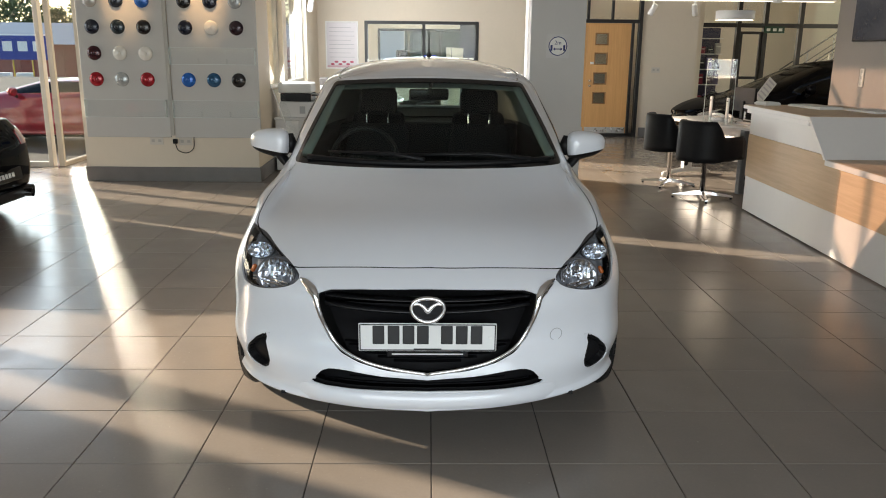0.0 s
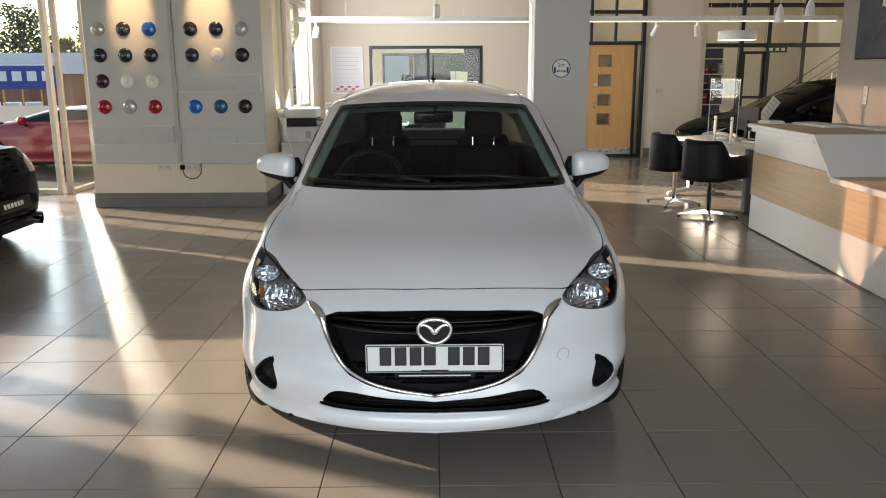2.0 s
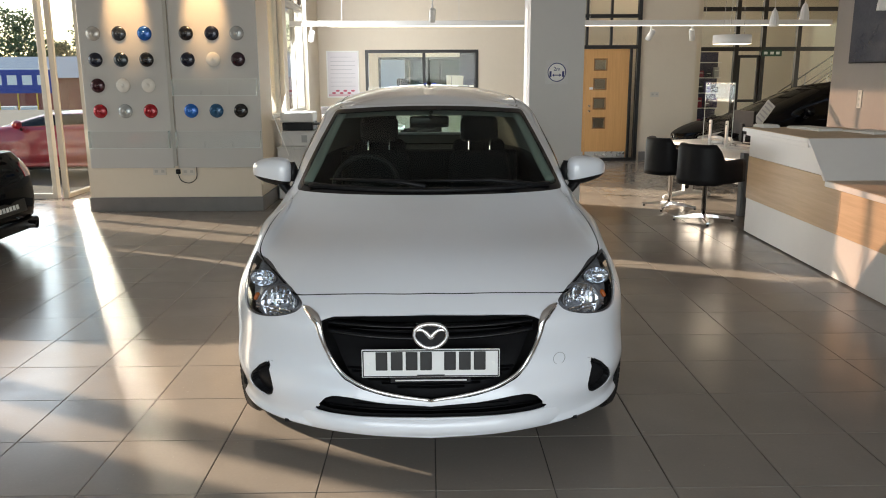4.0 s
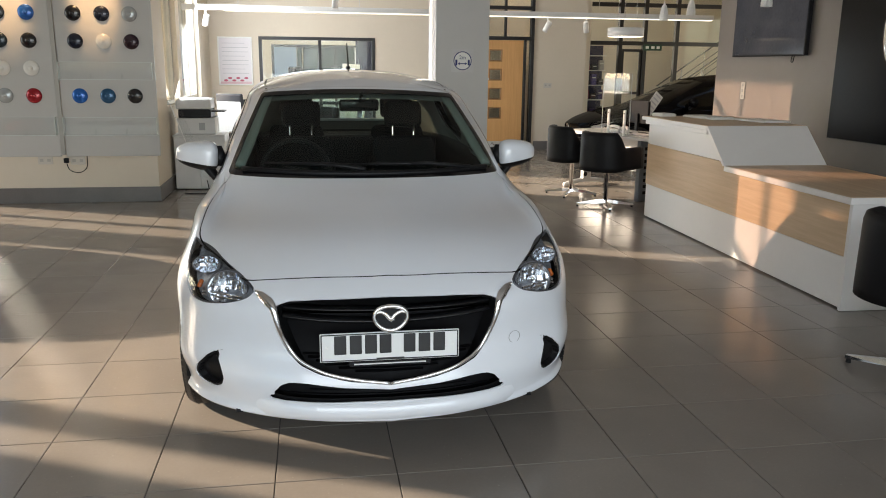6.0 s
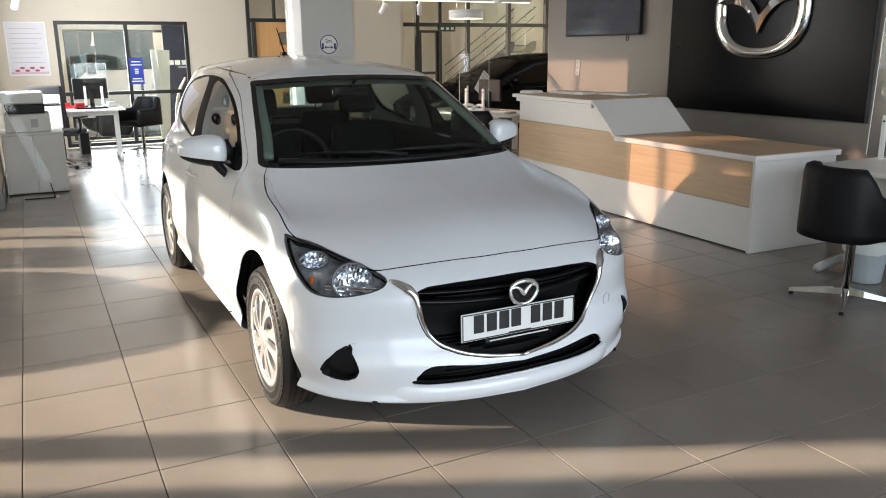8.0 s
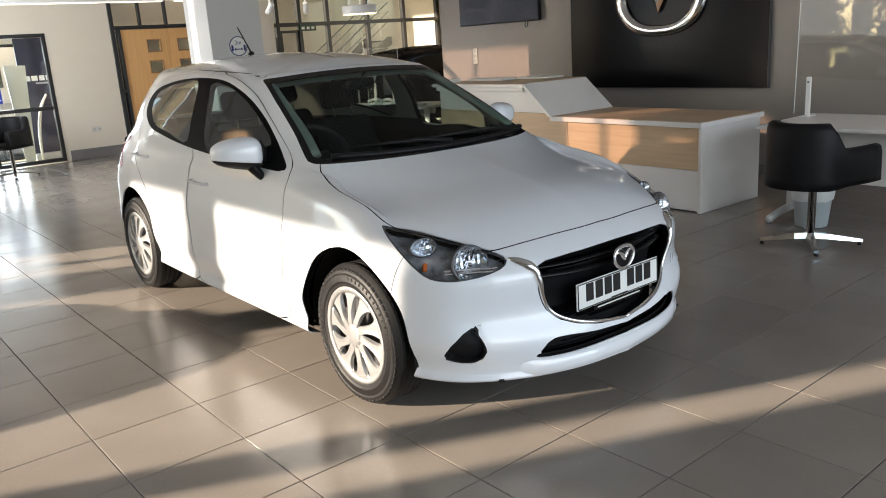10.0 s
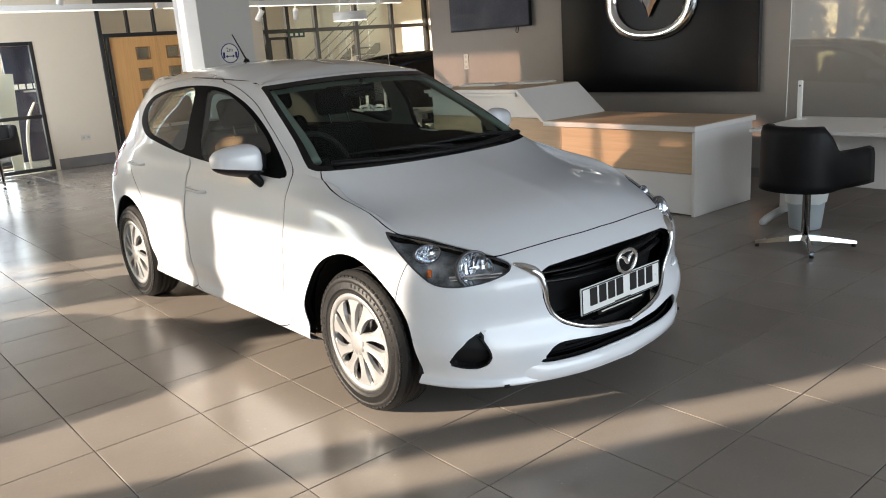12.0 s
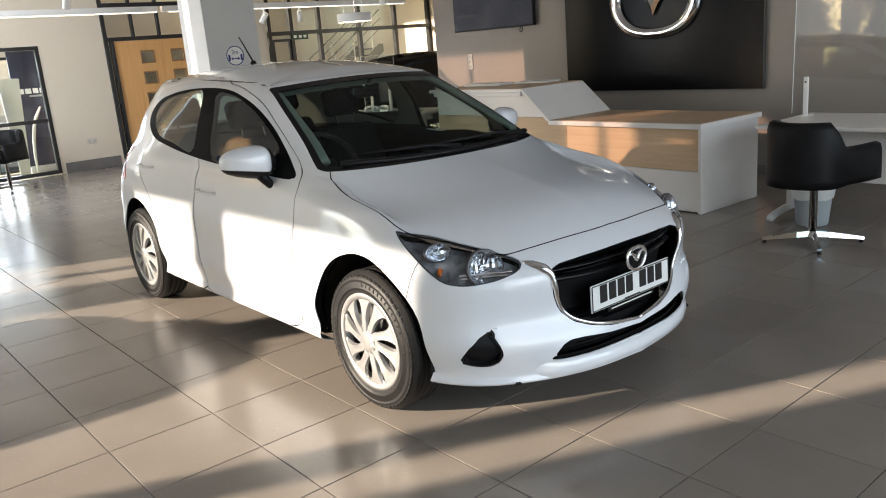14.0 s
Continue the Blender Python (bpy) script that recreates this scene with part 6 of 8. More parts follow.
office_desk("sales_desk", (2.98, -0.52, 0), 0, 1.70, 0.86, WHITE_LAM, LIGHT_PLASTIC, "white sales desk with a modesty panel and grey legs")
office_desk("consultation_desk", (3.43, 5.62, 0), 20.4, 1.65, 0.80, WHITE_LAM, LIGHT_PLASTIC, "pale desk with slotted grey pedestal legs", True, True)
office_desk("clerk_desk", (-0.42, 9.75, 0), 90, 1.05, 0.75, WHITE_LAM, WHITE_PLASTIC, "white clerk's desk on a slotted white leg", False)


def acrylic_screen(place, turn, w, h, label, posts=True, lean=0.0):
    t = thing("acrylic_screen", place, turn, label, "screen")
    ob = part("sheet", box(-0.003, 0.003, 0, w, 0.02, h, 0.002, 1), ACRYLIC, t)
    ob.visible_shadow = False
    for b in (box(-0.0034, 0.0034, -0.002, 0.0, 0.02, h), box(-0.0034, 0.0034, w, w + 0.002, 0.02, h), box(-0.0034, 0.0034, 0, w, h, h + 0.002)):
        part("edge", b, ACRYLIC_EDGE, t).visible_shadow = False
    if lean:
        for ch in t.children:
            ch.rotation_euler = (0, radians(lean), 0)
    if posts:
        for y in (0.10, w - 0.10):
            part("post", box(0.004, 0.022, y - 0.02, y + 0.02, 0.0, 0.30, 0.008, 2), WHITE_PLASTIC, t, "white plastic post")
            part("base", box(-0.05, 0.09, y - 0.03, y + 0.03, 0.0, 0.006), WHITE_PLASTIC, t)
            part("bolt", add_cyl(bmesh.new(), 0.007, 0.007, 0, 0.004, 12, pose(0.004, y, 0.26, 0, -90, 0)), BLACK_PLASTIC, t)
    return t


acrylic_screen((3.60, -0.45, 0.733), 0, 1.66, 0.95, "clear acrylic screen on white posts on the sales desk", lean=1.6)
acrylic_screen((3.305, 5.955, 0.733), 20.4, 0.47, 0.71, "clear acrylic screen standing on the consultation desk")
acrylic_screen((-0.60, 10.0, 0.733), 60, 0.45, 0.62, "clear acrylic screen on the clerk's desk")

sheet = thing("paper_sheet", (3.30, 0.10, 0.7325), 14, "pink and white printed sheets on the sales desk", "paper")
part("page", box(-0.10, 0.10, -0.15, 0.15, 0, 0.002), PAPER, sheet)
part("page", box(-0.03, 0.17, -0.02, 0.26, 0.0025, 0.004), mat("pale_pink_paper", (0.75, 0.62, 0.62), 0.7), sheet)

# waste bin with a liner
wb = thing("waste_bin", (3.12, 0.80, 0), 0, "pale blue-grey plastic waste bin with a clear liner", "bin")
part("body", add_lathe(bmesh.new(), [(0.0, 0.004), (0.105, 0.004), (0.11, 0.012), (0.135, 0.26), (0.14, 0.27), (0.128, 0.262), (0.10, 0.02), (0.0, 0.018)], 32), mat("blue_grey_plastic", (0.42, 0.47, 0.50), 0.4, vary=0.05), wb, "", True)
bm = add_lathe(bmesh.new(), [(0.137, 0.20), (0.146, 0.262), (0.140, 0.29), (0.128, 0.275), (0.12, 0.15)], 48)
for v in bm.verts:
    v.co += Vector((noise.noise(v.co * 30), noise.noise(v.co * 30 + Vector((5, 1, 2))), noise.noise(v.co * 22) * 1.4)) * 0.006
part("liner", bm, mat("milky_bin_liner", (0.70, 0.72, 0.72), 0.3, vary=0.05), wb, "crumpled milky liner", True)


def monitor(place, turn, w=0.50, h=0.30, label="black desktop monitor on a stand"):
    t = thing("monitor", place, turn, label, "monitor")
    part("casing", box(-0.02, 0.012, -w / 2, w / 2, 0.12, 0.12 + h, 0.006, 2), BLACK_PLASTIC, t)
    part("screen", box(0.0125, 0.014, -w / 2 + 0.012, w / 2 - 0.012, 0.134, 0.12 + h - 0.012), GLOSS_BLACK, t)
    part("stem", box(-0.045, -0.021, -0.03, 0.03, 0.008, 0.24, 0.005, 1), BLACK_PLASTIC, t)
    part("foot", box(-0.11, 0.08, -0.11, 0.11, 0.0, 0.010, 0.004, 1), BLACK_PLASTIC, t)
    return t


monitor((3.66, 6.52, 0.733), 12, 0.40, 0.27)
monitor((-0.82, 10.22, 0.733), 100, 0.46, 0.29)
kb = thing("keyboard", (3.55, 6.10, 0.733), 20, "grey keyboard with tangled cables on the consultation desk", "keyboard")
part("tray", box(-0.07, 0.07, -0.21, 0.21, 0, 0.018, 0.005, 1), GREY_PLASTIC, kb)
for r in range(5):
    part("key_row", box(-0.055 + 0.023 * r, -0.036 + 0.023 * r, -0.20, 0.20, 0.0185, 0.024, 0.001, 1), LIGHT_PLASTIC, kb)
for k, (x, y) in enumerate(((3.50, 6.42), (3.42, 6.62))):
    ph = thing("desk_phone", (x, y, 0.733), 30 * k, "pale desk telephone with a coiled cord", "telephone")
    part("base", box(-0.08, 0.08, -0.09, 0.09, 0, 0.04, 0.012, 2), LIGHT_PLASTIC, ph, "", True)
    part("handset", add_tube(bmesh.new(), curve_through([(-0.05, -0.10, 0.055), (-0.05, -0.05, 0.075), (-0.05, 0.05, 0.075), (-0.05, 0.10, 0.055)], 5), 0.018, 10), LIGHT_PLASTIC, ph, "", True)
    part("cord", add_tube(bmesh.new(), [(-0.05 + 0.01 * math.cos(j), -0.12 - 0.004 * j, 0.02 + 0.01 * math.sin(j)) for j in np.linspace(0, 30, 90)], 0.0025, 5), BLACK_PLASTIC, ph)
rb = thing("fire_extinguisher", (3.62, 5.05, 0), 0, "small red fire extinguisher beside the desk", "extinguisher")
part("cylinder", add_lathe(bmesh.new(), [(0.0, 0.0), (0.055, 0.0), (0.06, 0.01), (0.06, 0.26), (0.04, 0.31), (0.016, 0.33), (0.0, 0.33)], 24), mat("red_enamel", (0.5, 0.01, 0.012), 0.25, vary=0.05), rb, "", True)
part("valve", box(-0.015, 0.015, -0.03, 0.05, 0.33, 0.37, 0.005, 1), BLACK_PLASTIC, rb)
# ---- paint colour display ----
BOARD = mat("white_display_board", (0.52, 0.51, 0.49), 0.45, vary=0.015, scale=1.5)
disp = thing("display_board", (0, 6.42, 0), 0, "white two-part board showing paint colour samples", "display board")
part("left_board", box(-3.90, -2.955, -0.028, -0.002, 0.51, 3.3, 0.003, 1), BOARD, disp)
part("right_board", box(-2.905, -1.93, -0.028, -0.002, 0.51, 3.3, 0.003, 1), BOARD, disp)
trunk = thing("cable_trunking", (-2.93, 6.392, 0), 0, "grey cable trunking between the display boards", "trunking")
part("channel", box(-0.022, 0.022, -0.012, 0.0, 0.53, 3.3, 0.003, 1), mat("aluminium_trunking", (0.42, 0.40, 0.37), 0.4, 0.3), trunk)
plug = thing("power_plug", (-2.91, 6.418, 0.465), 0, "black plug and looped cable at a wall socket", "plug")
part("plug_body", box(-0.025, 0.025, -0.05, -0.012, -0.025, 0.03, 0.008, 2), BLACK_PLASTIC, plug)
part("cable", add_tube(bmesh.new(), curve_through([(0.0, -0.03, -0.03), (0.03, -0.035, -0.10), (0.12, -0.03, -0.13), (0.20, -0.03, -0.08), (0.215, -0.03, 0.05)], 6), 0.005, 6), BLACK_PLASTIC, plug)
socket_plate((-2.80, 6.42, 0.465), 0, 0.15, 0.09, "white double socket below the display board")
socket_plate((-3.13, 6.42, 0.47), 0, 0.15, 0.09, "white double socket below the display board")

DOME_COLOURS = {
    "silver": (0.50, 0.47, 0.43), "graphite": (0.030, 0.038, 0.050), "bright_blue": (0.015, 0.11, 0.42), "navy": (0.010, 0.014, 0.030),
    "dark_teal": (0.022, 0.035, 0.045), "black": (0.006, 0.006, 0.007), "maroon": (0.045, 0.006, 0.012), "pearl_white": (0.74, 0.71, 0.65),
    "red": (0.34, 0.006, 0.016), "pale_silver": (0.42, 0.44, 0.44), "blue": (0.01, 0.13, 0.50), "teal_blue": (0.02, 0.10, 0.21), "plum": (0.028, 0.010, 0.018),
}


def dome_mesh():
    prof = [(0.0785, 0.0), (0.079, 0.008)] + [(0.079 * math.cos(a), 0.008 + 0.028 * math.sin(a) ** 1.3) for a in np.linspace(0.1, math.pi / 2, 10)]
    prof[-1] = (0.0, prof[-1][1])
    return add_lathe(bmesh.new(), prof, 40, pose(0, 0, 0, 90, 0, 0))


def cap_mesh():
    return add_lathe(bmesh.new(), [(0.0, 0.0400), (0.022, 0.0395), (0.026, 0.030)], 20, pose(0, 0, 0, 90, 0, 0))


GRID = [(-3.735, 2.005, "silver"), (-3.452, 2.005, "graphite"), (-3.168, 2.005, "bright_blue"), (-3.735, 1.722, "navy"), (-3.452, 1.722, "dark_teal"), (-3.168, 1.722, "black"),
        (-3.735, 1.440, "maroon"), (-3.452, 1.440, "pearl_white"), (-3.168, 1.440, "pearl_white"), (-3.735, 1.156, "red"), (-3.452, 1.156, "pale_silver"), (-3.168, 1.156, "red"),
        (-2.711, 2.005, "black"), (-2.427, 2.005, "navy"), (-2.150, 2.005, "pale_silver"), (-2.711, 1.722, "navy"), (-2.427, 1.722, "pearl_white"), (-2.150, 1.722, "plum"),
        (-2.711, 1.156, "blue"), (-2.427, 1.156, "teal_blue"), (-2.150, 1.156, "black")]
for x, z, c in GRID:
    t = thing("paint_sample", (x, 6.392, z), 0, "%s glossy paint sample dome on the white board" % c.replace("_", " "), "paint sample", "paint sample domes")
    m = mat("sample_paint_" + c, DOME_COLOURS[c], 0.25, 0.35 if c not in ("pearl_white", "black") else 0.0, vary=0.03, coat=0.5)
    part("dome", dome_mesh(), m, t, "", True)
    part("cap", cap_mesh(), m, t, "", True)


def leaflet_rack(x0, x1, z0, z1):
    t = thing("leaflet_rack", ((x0 + x1) / 2, 6.392, z0), 0, "clear acrylic leaflet rack on the white board", "rack", "leaflet racks")
    w, h = (x1 - x0) / 2, z1 - z0
    for nm, b in (("front", box(-w, w, -0.075, -0.072, 0.0, h)), ("bottom", box(-w, w, -0.0715, -0.001, 0.0, 0.003))):
        part(nm, b, ACRYLIC, t).visible_shadow = False
    for nm, b in (("top_edge", box(-w, w, -0.0755, -0.0715, h + 0.0003, h + 0.003)), ("lower_lip", box(-w, w, -0.079, -0.0755, 0.0, 0.004)), ("side_edge", box(-w - 0.002, -w, -0.075, -0.002, 0.0, h)), ("side_edge", box(w, w + 0.002, -0.075, -0.002, 0.0, h))):
        part(nm, b, ACRYLIC_EDGE, t).visible_shadow = False
    for k in range(1, 3):
        x = -w + 2 * w * k / 3
        part("divider", box(x - 0.0015, x + 0.0015, -0.0715, -0.004, 0.004, h * 0.35), ACRYLIC, t).visible_shadow = False
    for k in range(3):
        part("leaflet_stop", box(-w + (k + 0.5) * 2 * w / 3 - 0.004, -w + (k + 0.5) * 2 * w / 3 + 0.004, -0.079, -0.0755, h * 0.25, h * 0.30), GREY_PLASTIC, t)


leaflet_rack(-3.87, -2.97, 0.742, 0.935)
leaflet_rack(-2.89, -1.94, 0.742, 0.930)
leaflet_rack(-2.89, -1.95, 1.326, 1.506)


# ---- lights ----
WARM = mat("warm_lamp_face", (0.9, 0.8, 0.6), 0.5, emit=(1.0, 0.72, 0.42), emit_power=6.0)
COOL = mat("rail_diffuser", (0.9, 0.88, 0.82), 0.5, emit=(1.0, 0.90, 0.74), emit_power=1.1)


def spot_head(place, tilt, turn, label, lamp=0.0):
    t = thing("spotlight", place, turn, label, "spotlight")
    part("stem", add_cyl(bmesh.new(), 0.012, 0.012, 0.0, 0.11, 12), WHITE_PLASTIC, t)
    m = pose(0, 0, -0.01, tilt, 0, 0)
    part("barrel", add_lathe(bmesh.new(), [(0.0, 0.07), (0.034, 0.068), (0.038, 0.05), (0.038, -0.085), (0.034, -0.088), (0.032, -0.075)], 24, m), WHITE_PLASTIC, t, "", True)
    part("lamp_face", add_cyl(bmesh.new(), 0.032, 0.032, -0.076, -0.072, 20, m), WARM if lamp else BLACK_PLASTIC, t)
    if lamp:
        d = bpy.data.lights.new("spot_lamp", "SPOT")
        d.energy, d.spot_size, d.spot_blend, d.color, d.shadow_soft_size = lamp, radians(30), 0.8, (1.0, 0.62, 0.30), 0.03
        o = new("spot_lamp", d)
        o.parent = t
        o.matrix_basis = pose(0, 0, 0, tilt, 0, 0) @ pose(0, 0, -0.10)
    return t


rail = thing("light_rail", (0, 8.5, 2.20), 0, "long white suspended lighting rail with a glowing underside", "light rail")
for a, b in ((-1.92, 1.55), (1.60, 5.55)):
    part("channel", box(a, b, -0.03, 0.03, 0.0, 0.07, 0.004, 1), WHITE_PLASTIC, rail)
    part("diffuser", box(a + 0.55 if a < 0 else a + 0.1, b - 0.02, -0.02, 0.02, -0.008, -0.001), COOL, rail, "glowing strip diffuser")
for x in (-1.2, 0.4, 2.2, 3.8, 5.2):
    part("hanger", add_cyl(bmesh.new(), 0.003, 0.003, 0.07, CEIL_Z - 2.2, 6, pose(x, 0, 0)), ALU, rail)
spot_head((-1.62, 8.5, 2.09), 38, 25, "white spotlight hanging from the lighting rail")
spot_head((3.05, 8.5, 2.09), 35, 40, "white spotlight hanging from the lighting rail")
spot_head((3.62, 8.5, 2.09), 30, -30, "white spotlight hanging from the lighting rail")
cs = spot_head((0.03, 7.0, 2.25), 25, 10, "white spotlight hanging from a ceiling rod")
part("rod", add_cyl(bmesh.new(), 0.008, 0.008, 0.10, CEIL_Z - 2.25, 8), WHITE_PLASTIC, cs)
for x in (-3.36, -2.50):
    sp = spot_head((x, 5.75, 3.25), 33, 0, "white display spotlight washing the board with warm light", SPOT_W)
    part("rod", add_cyl(bmesh.new(), 0.008, 0.008, 0.10, CEIL_Z - 3.25, 8), WHITE_PLASTIC, sp)

drum = thing("drum_pendant", (3.74, 7.31, 1.90), 0, "white drum pendant lamp with a glowing underside", "pendant lamp")
part("shade", add_lathe(bmesh.new(), [(0.225, 0.0), (0.23, 0.004), (0.23, 0.105), (0.22, 0.11), (0.0, 0.11)], 48), WHITE_PLASTIC, drum, "", True)
part("diffuser", add_cyl(bmesh.new(), 0.223, 0.223, 0.006, 0.010, 48), mat("drum_diffuser", (0.9, 0.85, 0.75), 0.5, emit=(1.0, 0.82, 0.60), emit_power=2.5), drum)
for k in range(3):
    a = 2 * math.pi * k / 3
    part("wire", add_tube(bmesh.new(), [(0.15 * math.cos(a), 0.15 * math.sin(a), 0.11), (0, 0, CEIL_Z - 1.90)], 0.0025, 5), ALU, drum)


def bell_pendant(place):
    t = thing("bell_pendant", place, 0, "small ribbed white bell pendant lamp", "pendant lamp", "bell pendants")
    n = 24
    bm = bmesh.new()
    prof = [(0.058, 0.0), (0.056, 0.05), (0.047, 0.12), (0.030, 0.18), (0.015, 0.20), (0.010, 0.215)]
    rings = [[bm.verts.new((r * (1 - 0.10 * (k % 2)) * math.cos(2 * math.pi * k / n), r * (1 - 0.10 * (k % 2)) * math.sin(2 * math.pi * k / n), z)) for k in range(n)] for r, z in prof]
    for p, q in zip(rings, rings[1:]):
        for k in range(n):
            bm.faces.new((p[k], p[(k + 1) % n], q[(k + 1) % n], q[k]))
    part("shade", bm, WHITE_PLASTIC, t)
    part("cord", add_cyl(bmesh.new(), 0.004, 0.004, 0.21, CEIL_Z - place[2], 6), WHITE_PLASTIC, t)
    part("bulb", add_lathe(bmesh.new(), [(0.0, 0.03), (0.02, 0.045), (0.022, 0.07), (0.012, 0.11)], 16), WHITE_PLASTIC, t, "", True)


bell_pendant((4.24, 7.3, 2.11))
bell_pendant((4.61, 7.3, 2.18))
bell_pendant((4.35, 5.1, 2.13))

# ---- signs and posters ----
BLUE_INK = mat("dark_blue_ink", (0.012, 0.025, 0.16), 0.4)
sg = thing("distance_sign", (1.40, 6.218, 1.565), 0, "round white and blue distancing sign on the column", "sign")
part("backing", box(-0.125, 0.125, -0.003, -0.0005, -0.125, 0.125), mat("pale_sign_film", (0.62, 0.62, 0.62), 0.4), sg)
part("disc", add_cyl(bmesh.new(), 0.104, 0.104, 0.0, 0.0025, 48, pose(0, -0.0032, 0, 90, 0, 0)), WHITE_PLASTIC, sg)
ring = [(0.098 * math.cos(a), -0.0062, 0.098 * math.sin(a)) for a in np.linspace(0, 2 * math.pi, 48, endpoint=False)]
part("rim", add_tube(bmesh.new(), ring, 0.0055, 6, True), BLUE_INK, sg)


def lettering(text, size, material, parent, place, turn=(90, 0, 0), name="lettering"):
    cu = bpy.data.curves.new(name, "FONT")
    cu.body, cu.size, cu.extrude, cu.align_x, cu.align_y = text, size, 0.0006, "CENTER", "CENTER"
    tmp = bpy.data.objects.new(name, cu)
    scene.collection.objects.link(tmp)
    me = bpy.data.meshes.new_from_object(tmp.evaluated_get(bpy.context.evaluated_depsgraph_get()))
    bpy.data.objects.remove(tmp)
    me.materials.clear()
    me.materials.append(material)
    ob = new(name, me)
    ob.parent = parent
    ob.matrix_basis = pose(*place, *turn)
    return ob


lettering("2m", 0.06, BLUE_INK, sg, (0, -0.0066, 0.035))
part("arrow_bar", box(-0.03, 0.03, -0.0072, -0.006, -0.036, -0.026), BLUE_INK, sg)
for s in (-1, 1):
    part("arrow_head", add_prism(bmesh.new(), [(s * 0.03, -0.048), (s * 0.052, -0.031), (s * 0.03, -0.014)][::s], 0.0012, pose(0, -0.006, 0, 90, 0, 0)), BLUE_INK, sg)
    part("side_bar", box(s * 0.07 - 0.011, s * 0.07 + 0.011, -0.0072, -0.006, -0.05, 0.012, 0.004, 1), BLUE_INK, sg)

po = thing("poster", (-1.548, BACK_Y - 0.001, 1.563), 0, "framed white price poster with faint lines and red shapes", "poster")
part("frame", frame_rect(bmesh.new(), "x", -0.010, -0.288, 0.288, -0.407, 0.407, 0.022, 0.018), WHITE_PLASTIC, po)
part("sheet", box(-0.266, 0.266, -0.006, -0.001, -0.385, 0.385), mat("pale_lilac_print", (0.72, 0.69, 0.72), 0.35, vary=0.03), po)
INK_GREY = mat("grey_print_ink", (0.46, 0.45, 0.49), 0.5)
INK_RED = mat("red_print_ink", (0.50, 0.10, 0.16), 0.5)
for k in range(8):
    part("text_bar", box(-0.22, 0.22 - (0.0 if k % 3 else 0.06), -0.0072, -0.0062, 0.30 - 0.072 * k - 0.004, 0.30 - 0.072 * k + 0.004), INK_GREY, po)
for k in range(6):
    part("red_shape", add_cyl(bmesh.new(), 0.036, 0.036, 0, 0.001, 20, pose(-0.17 + 0.068 * k, -0.0062, -0.305 + 0.02 * ((k % 2) * 2 - 1), 90, 0, 0) @ Matrix.Diagonal((1, 0.5, 1, 1))), INK_RED, po)
part("pink_band", box(-0.262, 0.262, -0.0066, -0.0061, -0.382, -0.345), mat("pink_print", (0.66, 0.46, 0.50), 0.4), po)

bl = thing("window_poster", (0.00, BACK_Y - 0.03, 1.20), 0, "blue and white notice stuck on the glazed screen", "poster")
part("sheet", box(-0.105, 0.105, -0.004, -0.001, -0.21, 0.21), mat("royal_blue_print", (0.015, 0.05, 0.42), 0.35), bl)
for z, w in ((0.15, 0.07), (0.10, 0.085), (0.03, 0.03), (0.0, 0.03), (-0.03, 0.03), (-0.12, 0.07), (-0.16, 0.085)):
    part("text_bar", box(-w, w, -0.0055, -0.0042, z - 0.009, z + 0.009), WHITE_PLASTIC, bl)

nb = thing("banner_board", (0.83, BACK_Y + 0.75, 0.0), 0, "tall dark navy board with pale bars behind the glazed screen", "banner")
part("board", box(-0.27, 0.27, -0.02, 0.02, 0.12, 1.95, 0.004, 1), mat("navy_print", (0.012, 0.014, 0.040), 0.4), nb)
part("foot", box(-0.27, 0.27, -0.15, 0.15, 0.0, 0.12), GREY_PLASTIC, nb)
for x, w in ((-0.16, 0.05), (-0.05, 0.05), (0.06, 0.045), (0.16, 0.045)):
    part("letter_bar", box(x - w, x + w - 0.01, -0.023, -0.0205, 1.28, 1.36), WHITE_PLASTIC, nb)
part("letter_bar", box(-0.05, 0.20, -0.023, -0.0205, 1.225, 1.255), GREY_PLASTIC, nb)

ds = thing("display_stand", (0, 12.15, -0.006), 0, "cream display stand with a curved arm behind the glazed screen", "stand")
STAND_CREAM = mat("cream_stand_lacquer", (0.70, 0.66, 0.54), 0.4, vary=0.03)
part("panel", add_prism(bmesh.new(), [(0.385, 1.55), (0.50, 0.03), (0.36, 0.03), (0.30, 1.55)][::-1], 0.03, pose(0, 0.015, 0, 90, 0, 0)), STAND_CREAM, ds)
part("panel_face", add_prism(bmesh.new(), [(0.62, 1.535), (0.52, 0.03), (0.50, 0.03), (0.395, 1.55)][::-1], 0.025, pose(0, 0.05, 0, 90, 0, 0)), STAND_CREAM, ds)
arm = curve_through([(0.843, 0, 1.074), (0.735, 0, 0.88), (0.675, 0, 0.676), (0.632, 0, 0.40), (0.615, 0, 0.03)], 6)
part("curved_arm", add_tube(bmesh.new(), [tuple(p) for p in arm], [0.030 + 0.018 * math.sin(math.pi * k / (len(arm) - 1)) for k in range(len(arm))], 10, flat=0.5), STAND_CREAM, ds, "", True)
part("foot", box(0.50, 0.885, -0.16, 0.16, 0.0, 0.03, 0.006, 2), STAND_CREAM, ds)

ex = thing("exit_sign", (7.66, 15.33, 2.0), 0, "green emergency exit sign with white shapes on the partition", "sign")
part("plate", box(-0.22, 0.22, -0.012, 0.0, -0.07, 0.07), mat("green_sign", (0.003, 0.028, 0.014), 0.4, emit=(0.02, 0.25, 0.12), emit_power=0.02), ex)
for x in (-0.14, 0.0, 0.13):
    part("shape_bar", box(x - 0.04, x + 0.04, -0.014, -0.0125, -0.03, 0.03), WHITE_PLASTIC, ex)

